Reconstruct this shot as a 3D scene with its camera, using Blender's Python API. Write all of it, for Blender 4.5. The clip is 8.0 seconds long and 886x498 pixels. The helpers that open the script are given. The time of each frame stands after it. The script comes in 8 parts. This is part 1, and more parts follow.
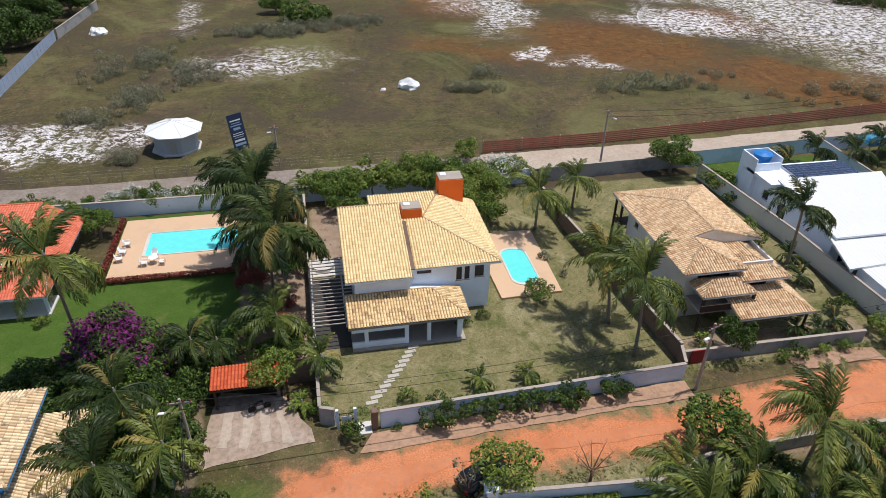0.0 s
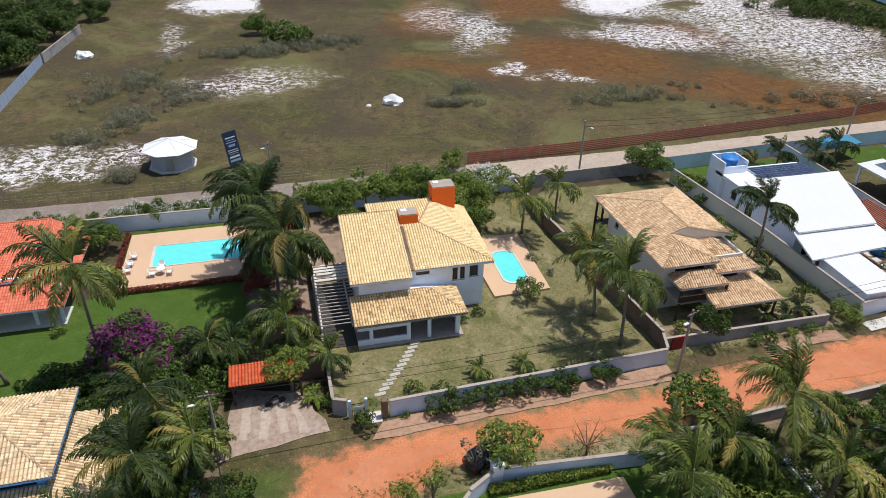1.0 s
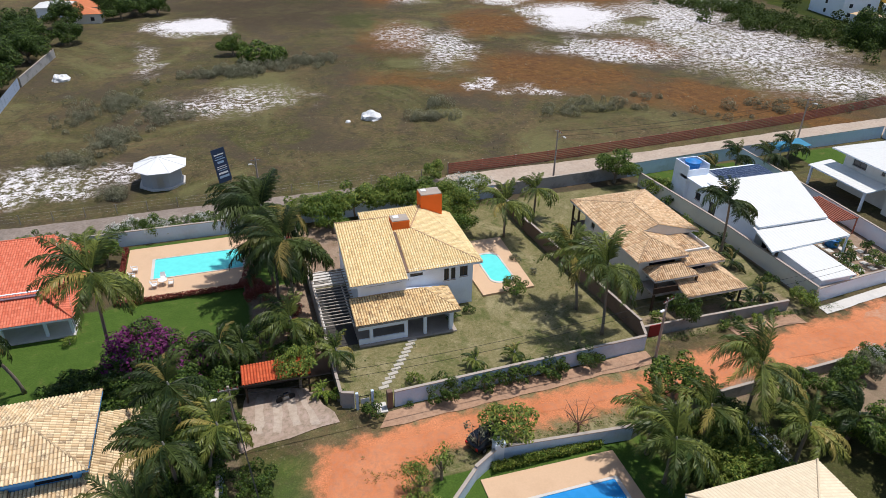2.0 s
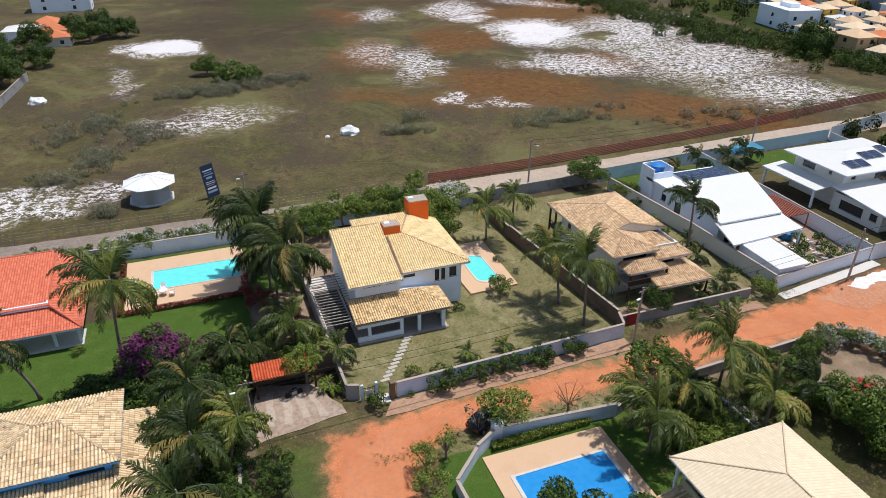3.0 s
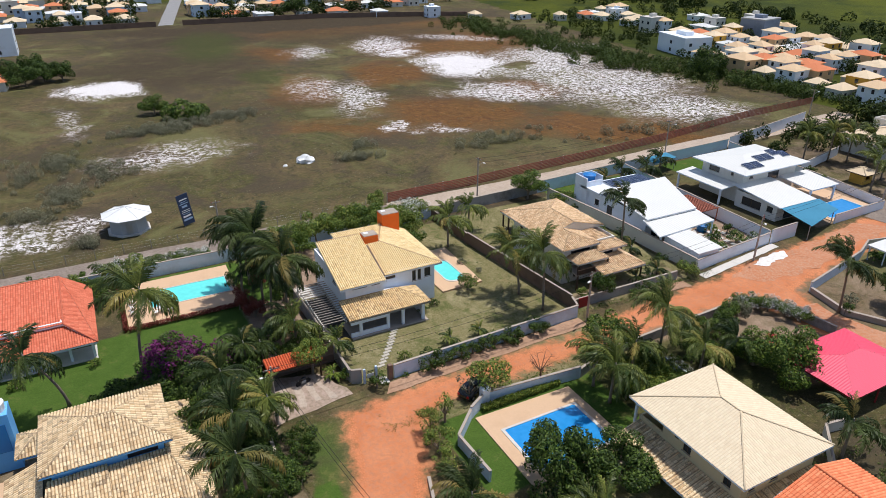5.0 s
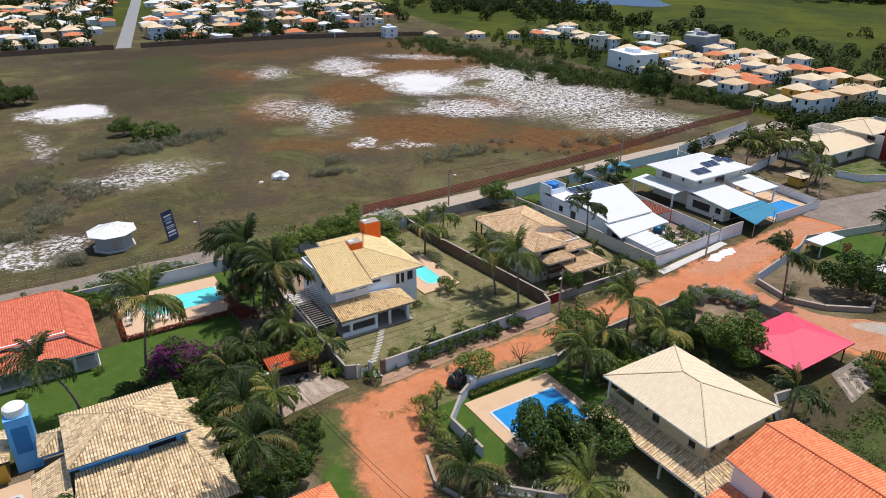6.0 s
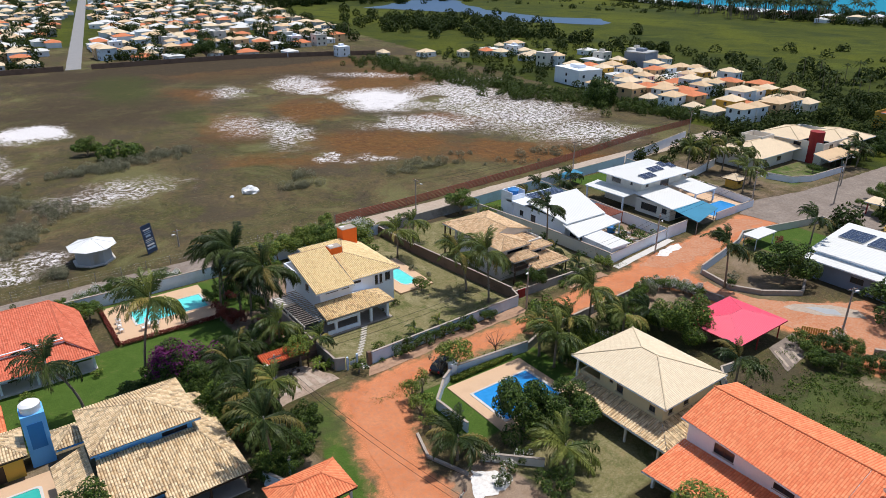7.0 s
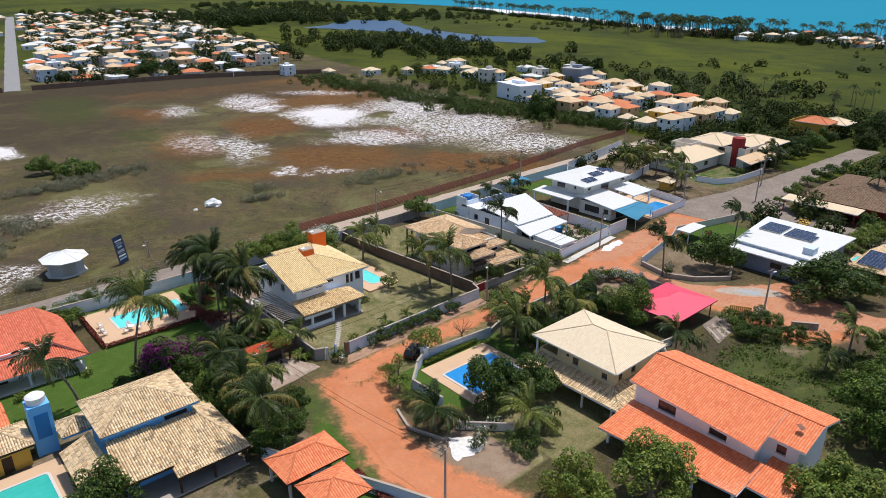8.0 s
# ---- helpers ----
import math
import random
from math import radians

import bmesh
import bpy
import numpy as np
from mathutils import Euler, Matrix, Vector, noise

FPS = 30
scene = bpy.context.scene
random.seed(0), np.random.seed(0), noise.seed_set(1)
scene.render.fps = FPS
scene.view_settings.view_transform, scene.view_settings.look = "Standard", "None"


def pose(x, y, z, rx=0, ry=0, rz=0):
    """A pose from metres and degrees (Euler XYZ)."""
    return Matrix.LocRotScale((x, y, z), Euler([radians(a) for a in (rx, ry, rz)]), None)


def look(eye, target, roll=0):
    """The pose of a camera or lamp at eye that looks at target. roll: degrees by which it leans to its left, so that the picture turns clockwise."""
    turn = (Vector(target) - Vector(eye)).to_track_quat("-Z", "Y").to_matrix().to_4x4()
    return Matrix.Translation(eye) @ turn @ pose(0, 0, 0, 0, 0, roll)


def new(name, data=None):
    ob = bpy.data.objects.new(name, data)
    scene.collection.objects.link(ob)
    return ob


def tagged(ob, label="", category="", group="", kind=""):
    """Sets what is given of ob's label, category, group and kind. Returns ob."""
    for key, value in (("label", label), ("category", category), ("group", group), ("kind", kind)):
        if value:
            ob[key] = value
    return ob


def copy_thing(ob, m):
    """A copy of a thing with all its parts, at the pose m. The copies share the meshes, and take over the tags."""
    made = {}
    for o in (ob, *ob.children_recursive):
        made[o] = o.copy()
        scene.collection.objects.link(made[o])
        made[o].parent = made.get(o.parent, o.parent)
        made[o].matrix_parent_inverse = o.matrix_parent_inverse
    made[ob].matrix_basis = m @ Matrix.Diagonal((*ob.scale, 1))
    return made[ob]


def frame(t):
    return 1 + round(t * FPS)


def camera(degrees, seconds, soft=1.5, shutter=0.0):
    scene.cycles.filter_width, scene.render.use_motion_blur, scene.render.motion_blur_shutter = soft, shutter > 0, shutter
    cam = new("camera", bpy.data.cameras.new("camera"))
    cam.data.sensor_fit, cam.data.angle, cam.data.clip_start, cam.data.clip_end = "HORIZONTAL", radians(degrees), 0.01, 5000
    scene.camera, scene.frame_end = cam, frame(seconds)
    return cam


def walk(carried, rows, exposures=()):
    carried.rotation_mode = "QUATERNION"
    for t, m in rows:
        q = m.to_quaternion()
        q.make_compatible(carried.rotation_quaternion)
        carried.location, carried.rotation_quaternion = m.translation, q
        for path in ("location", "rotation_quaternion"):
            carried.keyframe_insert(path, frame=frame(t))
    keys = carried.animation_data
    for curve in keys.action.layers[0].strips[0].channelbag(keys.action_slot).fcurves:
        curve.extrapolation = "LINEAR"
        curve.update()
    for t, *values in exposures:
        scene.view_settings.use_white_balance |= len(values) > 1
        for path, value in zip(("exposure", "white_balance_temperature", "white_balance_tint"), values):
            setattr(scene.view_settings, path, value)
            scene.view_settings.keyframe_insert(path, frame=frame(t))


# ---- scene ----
cam = camera(66.7, 8.0, soft=0.6)
PATH = [
    (0, (0.852, 0.228, 40.806), (1.199, 1.873, 39.722), 1.3),
    (0.5, (-0.633, -1.798, 41.387), (-0.254, -0.146, 40.325), 1.2),
    (1, (-2.155, -3.735, 42.022), (-1.732, -2.082, 40.98), 1.0),
    (1.5, (-3.945, -5.672, 42.623), (-3.472, -4.019, 41.601), 0.9),
    (3, (-10.062, -11.544, 44.29), (-9.436, -9.905, 43.33), 0.6),
    (3.5, (-12.318, -13.522, 44.788), (-11.639, -11.893, 43.848), 0.5),
    (4, (-14.746, -15.529, 45.316), (-14.016, -13.91, 44.396), 0.4),
    (4.5, (-17.387, -17.611, 45.797), (-16.601, -16.007, 44.898), 0.3),
    (6, (-26.298, -24.101, 47.583), (-25.335, -22.557, 46.753), 0.2),
    (6.5, (-29.69, -26.351, 48.085), (-28.661, -24.837, 47.278), 0.2),
    (7, (-33.352, -28.67, 48.493), (-32.259, -27.19, 47.709), 0.2),
    (7.5, (-37.318, -31.217, 48.734), (-36.157, -29.778, 47.973), 0.3),
    (8, (-41.472, -33.81, 48.957), (-40.239, -32.418, 48.222), 0.3),
]
walk(cam, [(t, look(eye, target, roll)) for t, eye, target, roll in PATH])

# ---- light ----
SUN_EL, SUN_AZ = radians(74), radians(9)   # azimuth: from +x towards +y
scene.view_settings.exposure = -0.24
world = bpy.data.worlds.new("sky")
scene.world = world
world.use_nodes = True
_n = world.node_tree.nodes
_sky = _n.new("ShaderNodeTexSky")
_sky.sky_type = "NISHITA"
_sky.sun_disc = False
_sky.sun_elevation = SUN_EL
_sky.sun_rotation = radians(90) - SUN_AZ
_n["Background"].inputs[1].default_value = 0.135
world.node_tree.links.new(_sky.outputs[0], _n["Background"].inputs[0])
sun = new("sun", bpy.data.lights.new("sun", "SUN"))
sun.data.energy, sun.data.angle, sun.data.color = 4.5, radians(0.6), (1.0, 0.965, 0.925)
sun.matrix_world = look((math.cos(SUN_AZ) * 100, math.sin(SUN_AZ) * 100, 100 * math.tan(SUN_EL)), (0, 0, 0))


# ---- materials ----
class Nodes:
    """Short-hand for building a node material."""

    def __init__(self, name, rough=0.8, metal=0.0, spec=0.3):
        self.mat = bpy.data.materials.new(name)
        self.mat.use_nodes = True
        self.t = self.mat.node_tree
        self.b = self.t.nodes["Principled BSDF"]
        self.b.inputs["Roughness"].default_value = rough
        self.b.inputs["Metallic"].default_value = metal
        self.b.inputs["Specular IOR Level"].default_value = spec
        self.co = self.t.nodes.new("ShaderNodeTexCoord")

    def put(self, sock, v):
        if hasattr(v, "is_linked"):
            self.t.links.new(v, sock)
        elif v is not None:
            if sock.type == "RGBA" and len(v) == 3:
                v = (*v, 1)
            sock.default_value = v

    def obj(self):
        g = self.t.nodes.new("ShaderNodeNewGeometry")
        return g.outputs["Position"]

    def uv(self):
        return self.co.outputs["UV"]

    def noise(self, scale, detail=4, rough=0.6, vec=None, dist=0.0):
        n = self.t.nodes.new("ShaderNodeTexNoise")
        n.inputs["Scale"].default_value, n.inputs["Detail"].default_value = scale, detail
        n.inputs["Roughness"].default_value, n.inputs["Distortion"].default_value = rough, dist
        self.t.links.new(vec or self.obj(), n.inputs["Vector"])
        return n.outputs["Fac"]

    def ramp(self, fac, lo, hi, a=0.0, b=1.0):
        n = self.t.nodes.new("ShaderNodeMapRange")
        self.put(n.inputs[0], fac)
        n.inputs[1].default_value, n.inputs[2].default_value = lo, hi
        n.inputs[3].default_value, n.inputs[4].default_value = a, b
        return n.outputs[0]

    def math(self, op, a, b=0.0):
        n = self.t.nodes.new("ShaderNodeMath")
        n.operation = op
        self.put(n.inputs[0], a)
        self.put(n.inputs[1], b)
        return n.outputs[0]

    def mix(self, fac, a, b, mode="MIX"):
        n = self.t.nodes.new("ShaderNodeMix")
        n.data_type, n.blend_type = "RGBA", mode
        self.put(n.inputs[0], fac)
        self.put(n.inputs[6], a)
        self.put(n.inputs[7], b)
        return n.outputs[2]

    def vmath(self, op, a, b=None):
        n = self.t.nodes.new("ShaderNodeVectorMath")
        n.operation = op
        self.put(n.inputs[0], a)
        if b is not None:
            self.put(n.inputs[1], b)
        return n.outputs[0]

    def white(self, vec):
        n = self.t.nodes.new("ShaderNodeTexWhiteNoise")
        self.t.links.new(vec, n.inputs["Vector"])
        return n.outputs["Value"]

    def attr(self, name):
        n = self.t.nodes.new("ShaderNodeAttribute")
        n.attribute_name = name
        return n.outputs["Fac"]

    def rnd(self):
        return self.t.nodes.new("ShaderNodeObjectInfo").outputs["Random"]

    def island(self):
        return self.t.nodes.new("ShaderNodeNewGeometry").outputs["Random Per Island"]

    def bump(self, h, strength=0.4, dist=0.05):
        n = self.t.nodes.new("ShaderNodeBump")
        n.inputs["Strength"].default_value, n.inputs["Distance"].default_value = strength, dist
        self.t.links.new(h, n.inputs["Height"])
        self.t.links.new(n.outputs[0], self.b.inputs["Normal"])

    def done(self, colour):
        self.put(self.b.inputs["Base Color"], colour)
        return self.mat


def plain(name, c, rough=0.7, var=0.12, scale=3.0, metal=0.0, spec=0.3, stain=None, amount=0.35):
    """Paint, plaster, metal or stone: a colour with fine grain and broad stains."""
    m = Nodes(name, rough, metal, spec)
    a = m.mix(m.noise(scale * 6, 5), tuple(v * (1 - var) for v in c), tuple(min(1, v * (1 + var)) for v in c))
    s = stain or tuple(v * 0.45 for v in c)
    col = m.mix(m.ramp(m.noise(scale * 0.25, 6, 0.7), 0.5, 0.75, 0, amount), a, s)
    m.bump(m.noise(scale * 9, 3), 0.15, 0.02)
    return m.done(col)


def tile_mat(name, c1, c2, dirt, dirt_shade):
    """Clay tiles: each one its own shade, soot and lichen in patches; shadow in the channels is painted in. UV is in
    metres: across, down.
    """
    m = Nodes(name, 0.85, 0, 0.2)
    cell = m.vmath("FLOOR", m.vmath("MULTIPLY", m.uv(), (1 / 0.27, 1 / 0.44, 1)))
    w = m.white(cell)
    base = m.mix(w, c1, c2)
    big = m.noise(0.55, 5, 0.7)
    near = m.noise(5.0, 4, 0.7)
    k = m.math("ADD", m.math("MULTIPLY", w, 0.45), m.math("ADD", m.math("MULTIPLY", big, 0.5), m.math("MULTIPLY", near, 0.45)))
    col = m.mix(m.ramp(k, 1.02 - dirt_shade, 1.12 - dirt_shade * 0.7, 0, 0.8), base, dirt)
    col = m.mix(m.ramp(m.white(m.vmath("ADD", cell, (7.3, 2.1, 0))), 0.84, 0.9, 0, 0.15 + 1.1 * dirt_shade), col, dirt)
    # shadow between the tile rows and at the laps, painted in with patchy soot
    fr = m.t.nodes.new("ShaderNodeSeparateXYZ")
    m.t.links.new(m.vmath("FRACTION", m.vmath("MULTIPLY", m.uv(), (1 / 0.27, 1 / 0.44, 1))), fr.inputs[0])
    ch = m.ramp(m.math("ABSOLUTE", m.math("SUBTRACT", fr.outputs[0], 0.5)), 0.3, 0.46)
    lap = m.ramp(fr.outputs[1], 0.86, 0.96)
    ch = m.math("MULTIPLY", m.math("MAXIMUM", ch, m.math("MULTIPLY", lap, 0.7)), m.ramp(m.noise(1.7, 5, 0.75), 0.38, 0.6, 0.25, 0.5 + 1.4 * dirt_shade))
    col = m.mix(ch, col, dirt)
    m.bump(near, 0.3, 0.02)
    return m.done(col)


def leaf_mat(name, c1, c2, dry=None, by_object=False, gloss=0.16):
    c1, c2 = ((c[0], c[1], c[2] * (1.6 if c[2] < 0.06 else 1.0)) for c in (c1, c2))
    m = Nodes(name, 0.45, 0, gloss)
    w = m.math("POWER", m.island(), 1.7)
    if by_object:
        w = m.math("ADD", m.math("MULTIPLY", m.math("POWER", m.rnd(), 1.6), 0.75), m.math("MULTIPLY", w, 0.25))
    col = m.mix(w, c1, c2)
    col = m.mix(m.ramp(m.noise(0.8, 3), 0.35, 0.7), m.mix(1.0, col, (0.6, 0.6, 0.55), "MULTIPLY"), col)
    if dry:
        col = m.mix(m.ramp(m.rnd() if by_object else w, 0.92, 0.96), col, dry)
    m.b.inputs["Subsurface Weight"].default_value = 0.0
    tr = m.t.nodes.new("ShaderNodeBsdfTranslucent")
    m.t.links.new(col, tr.inputs[0])
    mixer = m.t.nodes.new("ShaderNodeMixShader")
    mixer.inputs[0].default_value = 0.14
    out = m.t.nodes["Material Output"]
    m.t.links.new(m.b.outputs[0], mixer.inputs[1])
    m.t.links.new(tr.outputs[0], mixer.inputs[2])
    m.t.links.new(mixer.outputs[0], out.inputs[0])
    return m.done(col)


def ground_mat():
    """Grass, dry grass, bare earth, rust-coloured earth and white sand, by the masks that the sheet carries."""
    m = Nodes("ground_cover", 0.95, 0, 0.1)
    n1, n2, n3, n4 = m.noise(0.05, 6, 0.65), m.noise(0.5, 6, 0.7), m.noise(3.0, 5, 0.75), m.noise(0.16, 8, 0.8, dist=0.6)
    dry = m.mix(m.ramp(n1, 0.38, 0.62), (0.066, 0.064, 0.024), (0.125, 0.092, 0.05))
    dry = m.mix(m.ramp(n3, 0.3, 0.7), m.mix(1.0, dry, (0.6, 0.6, 0.6), "MULTIPLY"), m.mix(1.0, dry, (1.85, 1.75, 1.65), "MULTIPLY"))
    dry = m.mix(m.ramp(m.noise(0.09, 7, 0.75, dist=1.2), 0.5, 0.66, 0, 0.6), dry, (0.085, 0.09, 0.024))
    dry = m.mix(m.ramp(n2, 0.42, 0.68, 0, 0.7), dry, (0.05, 0.038, 0.024))
    dry = m.mix(m.ramp(n4, 0.56, 0.72, 0, 0.6), dry, (0.20, 0.165, 0.10))
    dry = m.mix(m.ramp(m.noise(1.1, 6, 0.75, dist=0.5), 0.55, 0.7, 0, 0.55), dry, (0.05, 0.065, 0.018))
    dry = m.mix(m.ramp(m.noise(0.22, 7, 0.75, dist=1.5), 0.5, 0.62, 0, 0.75), dry, (0.052, 0.044, 0.027))
    dry = m.mix(m.ramp(m.noise(1.5, 6, 0.8), 0.51, 0.6, 0, 0.7), dry, (0.04, 0.05, 0.016))
    dry = m.mix(m.ramp(m.noise(2.3, 5, 0.8), 0.56, 0.64, 0, 0.6), dry, (0.26, 0.215, 0.14))
    big = m.noise(0.04, 6, 0.62, dist=1.3)
    dry = m.mix(m.ramp(big, 0.5, 0.6, 0, 0.7), dry, m.mix(n3, (0.04, 0.032, 0.024), (0.10, 0.075, 0.052)))
    dry = m.mix(m.ramp(big, 0.46, 0.36, 0, 0.7), dry, m.mix(n3, (0.085, 0.085, 0.03), (0.20, 0.185, 0.085)))
    rust = m.mix(m.ramp(n2, 0.3, 0.7), (0.085, 0.036, 0.016), (0.20, 0.095, 0.03))
    rust = m.mix(m.ramp(m.noise(0.8, 6, 0.75, dist=0.8), 0.53, 0.66, 0, 0.8), rust, (0.27, 0.12, 0.028))
    rust = m.mix(m.ramp(m.noise(1.9, 6, 0.8), 0.53, 0.62, 0, 0.7), rust, (0.05, 0.035, 0.018))
    col = m.mix(m.ramp(m.math("ADD", m.attr("rust"), m.math("MULTIPLY", m.math("SUBTRACT", n4, 0.5), 1.3)), 0.05, 0.8, 0, 0.82), dry, rust)
    dark = m.mix(m.ramp(n3, 0.3, 0.7), (0.036, 0.028, 0.018), (0.08, 0.058, 0.034))
    col = m.mix(m.ramp(m.math("ADD", m.attr("dark"), m.math("MULTIPLY", m.math("SUBTRACT", n4, 0.5), 0.9)), 0.35, 0.8), col, dark)
    moss = m.mix(m.ramp(n3, 0.3, 0.7), (0.03, 0.038, 0.012), (0.075, 0.085, 0.024))
    col = m.mix(m.ramp(m.math("ADD", m.attr("green"), m.math("MULTIPLY", m.math("SUBTRACT", n4, 0.5), 0.9)), 0.3, 0.8, 0, 0.75), col, moss)
    lawn = m.mix(m.ramp(n2, 0.3, 0.7), (0.04, 0.082, 0.014), (0.072, 0.12, 0.024))
    lawn = m.mix(m.ramp(n3, 0.3, 0.75, 0, 0.6), lawn, (0.085, 0.14, 0.022))
    col = m.mix(m.ramp(m.math("ADD", m.attr("lawn"), m.math("MULTIPLY", m.math("SUBTRACT", n2, 0.5), 0.35)), 0.4, 0.6), col, lawn)
    yard = m.mix(m.ramp(n2, 0.3, 0.7), (0.105, 0.105, 0.036), (0.23, 0.195, 0.095))
    yard = m.mix(m.ramp(n3, 0.45, 0.75, 0, 0.6), yard, (0.36, 0.31, 0.19))
    yard = m.mix(m.ramp(n4, 0.52, 0.62, 0, 0.65), yard, (0.34, 0.29, 0.17))
    yard = m.mix(m.ramp(m.noise(0.3, 7, 0.75, dist=0.7), 0.52, 0.64, 0, 0.7), yard, (0.07, 0.095, 0.022))
    col = m.mix(m.ramp(m.math("ADD", m.attr("yard"), m.math("MULTIPLY", m.math("SUBTRACT", n2, 0.5), 0.3)), 0.4, 0.6), col, yard)
    soil = m.mix(m.ramp(n2, 0.3, 0.7), (0.22, 0.145, 0.095), (0.36, 0.27, 0.20))
    col = m.mix(m.ramp(m.math("ADD", m.attr("soil"), m.math("MULTIPLY", m.math("SUBTRACT", n4, 0.5), 0.7)), 0.4, 0.65), col, soil)
    d1, d2, d3 = m.noise(0.25, 6, 0.7), m.noise(2.2, 5, 0.7), m.noise(12, 4)
    dirt = m.mix(m.ramp(d1, 0.35, 0.65), (0.55, 0.185, 0.078), (0.63, 0.25, 0.12))
    dirt = m.mix(m.ramp(d2, 0.45, 0.75, 0, 0.55), dirt, (0.46, 0.21, 0.12))
    dirt = m.mix(m.ramp(d3, 0.3, 0.8, 0, 0.35), dirt, m.mix(1.0, dirt, (0.7, 0.65, 0.6), "MULTIPLY"))
    dk = m.math("ADD", m.attr("dirt"), m.math("ADD", m.math("MULTIPLY", m.math("SUBTRACT", n2, 0.5), 0.9), m.math("MULTIPLY", m.math("SUBTRACT", d1, 0.5), 0.8)))
    col = m.mix(m.ramp(dk, 0.12, 0.5, 0, 0.6), col, (0.25, 0.15, 0.08))
    col = m.mix(m.ramp(dk, 0.36, 0.66), col, dirt)
    band = m.t.nodes.new("ShaderNodeMapping")
    band.vector_type = "TEXTURE"
    band.inputs["Rotation"].default_value = (0, 0, radians(67))
    band.inputs["Scale"].default_value = (230, 120, 1)
    m.t.links.new(m.obj(), band.inputs["Vector"])
    bn = m.noise(1.0, 7, 0.62, vec=band.outputs[0], dist=0.5)
    marsh = m.mix(m.ramp(bn, 0.36, 0.62), (0.03, 0.042, 0.007), (0.088, 0.10, 0.008))
    marsh = m.mix(m.ramp(m.noise(0.035, 7, 0.7, dist=0.6), 0.5, 0.66, 0, 0.8), marsh, (0.022, 0.035, 0.010))
    marsh = m.mix(m.ramp(m.noise(0.02, 6, 0.7, dist=1.0), 0.57, 0.68, 0, 0.7), marsh, (0.095, 0.115, 0.012))
    marsh = m.mix(m.ramp(m.noise(0.25, 6, 0.8), 0.4, 0.7, 0, 0.5), marsh, (0.028, 0.036, 0.010))
    col = m.mix(m.ramp(m.attr("marsh"), 0.35, 0.65), col, marsh)
    sand = m.mix(m.ramp(n3, 0.35, 0.65), (0.46, 0.42, 0.42), (0.86, 0.84, 0.84))
    streak = m.vmath("MULTIPLY", m.obj(), (0.36, 0.6, 1))
    s5 = m.noise(1.0, 8, 0.78, vec=streak, dist=0.8)
    k = m.math("ADD", m.attr("sand"), m.math("MULTIPLY", m.math("SUBTRACT", s5, 0.5), 3.6))
    k = m.math("ADD", k, m.math("MULTIPLY", m.math("SUBTRACT", n3, 0.5), 3.2))
    tuft = m.math("MULTIPLY", m.ramp(m.noise(0.85, 6, 0.8, dist=0.6), 0.46, 0.58, 0, 1.7), m.ramp(m.attr("sand"), 0.75, 1.15, 1.0, 0.12))
    k = m.math("SUBTRACT", m.math("ADD", k, 0.42), tuft)
    gate = m.ramp(m.attr("sand"), 0.04, 0.32)
    col = m.mix(m.math("MULTIPLY", m.ramp(k, 0.10, 0.55, 0, 0.55), gate), col, (0.33, 0.26, 0.23))
    col = m.mix(m.math("MULTIPLY", m.math("MULTIPLY", m.ramp(k, 0.44, 0.72), m.ramp(m.attr("sand"), 0.2, 0.5, 0.35, 1.0)), gate), col, sand)
    grain = m.ramp(m.noise(7.0, 7, 0.8), 0.33, 0.67)
    col = m.mix(1.0, col, m.mix(grain, (0.66, 0.66, 0.66), (1.34, 1.34, 1.34)), "MULTIPLY")
    m.bump(n3, 0.5, 0.12)
    return m.done(col)


def dirt_mat(name, c1, c2, c3):
    m = Nodes(name, 0.95, 0, 0.1)
    n1, n2, n3 = m.noise(0.25, 6, 0.7), m.noise(2.2, 5, 0.7), m.noise(12, 4)
    col = m.mix(m.ramp(n1, 0.35, 0.65), c1, c2)
    col = m.mix(m.ramp(n2, 0.42, 0.7, 0, 0.75), col, c3)
    col = m.mix(m.ramp(m.noise(0.7, 6, 0.75, dist=0.8), 0.52, 0.66, 0, 0.4), col, m.mix(1.0, col, (0.66, 0.72, 0.78), "MULTIPLY"))
    col = m.mix(m.ramp(n3, 0.3, 0.8, 0, 0.35), col, m.mix(1.0, col, (0.7, 0.65, 0.6), "MULTIPLY"))
    m.bump(n2, 0.3, 0.08)
    return m.done(col)


def water_mat(name, c, rough=0.06, spec=0.5):
    m = Nodes(name, rough, 0, spec)
    v = m.vmath("MULTIPLY", m.obj(), (1, 1, 1))
    n = m.noise(1.6, 3, 0.5, vec=v)
    m.bump(n, 0.06, 0.04)
    return m.done(m.mix(m.ramp(n, 0.3, 0.7), c, tuple(min(1, x * 1.08 + 0.01) for x in c)))


def solar_mat():
    m = Nodes("solar_cells", 0.15, 0.0, 0.5)
    b = m.t.nodes.new("ShaderNodeTexBrick")
    b.offset = 0.0
    for i, c in ((1, (0.012, 0.02, 0.055)), (2, (0.016, 0.028, 0.075)), (3, (0.25, 0.28, 0.34))):
        b.inputs[i].default_value = (*c, 1)
    b.inputs["Scale"].default_value, b.inputs["Mortar Size"].default_value = 1.0, 0.012
    b.inputs["Brick Width"].default_value, b.inputs["Row Height"].default_value = 0.5, 0.5
    m.t.links.new(m.uv(), b.inputs["Vector"])
    return m.done(b.outputs[0])


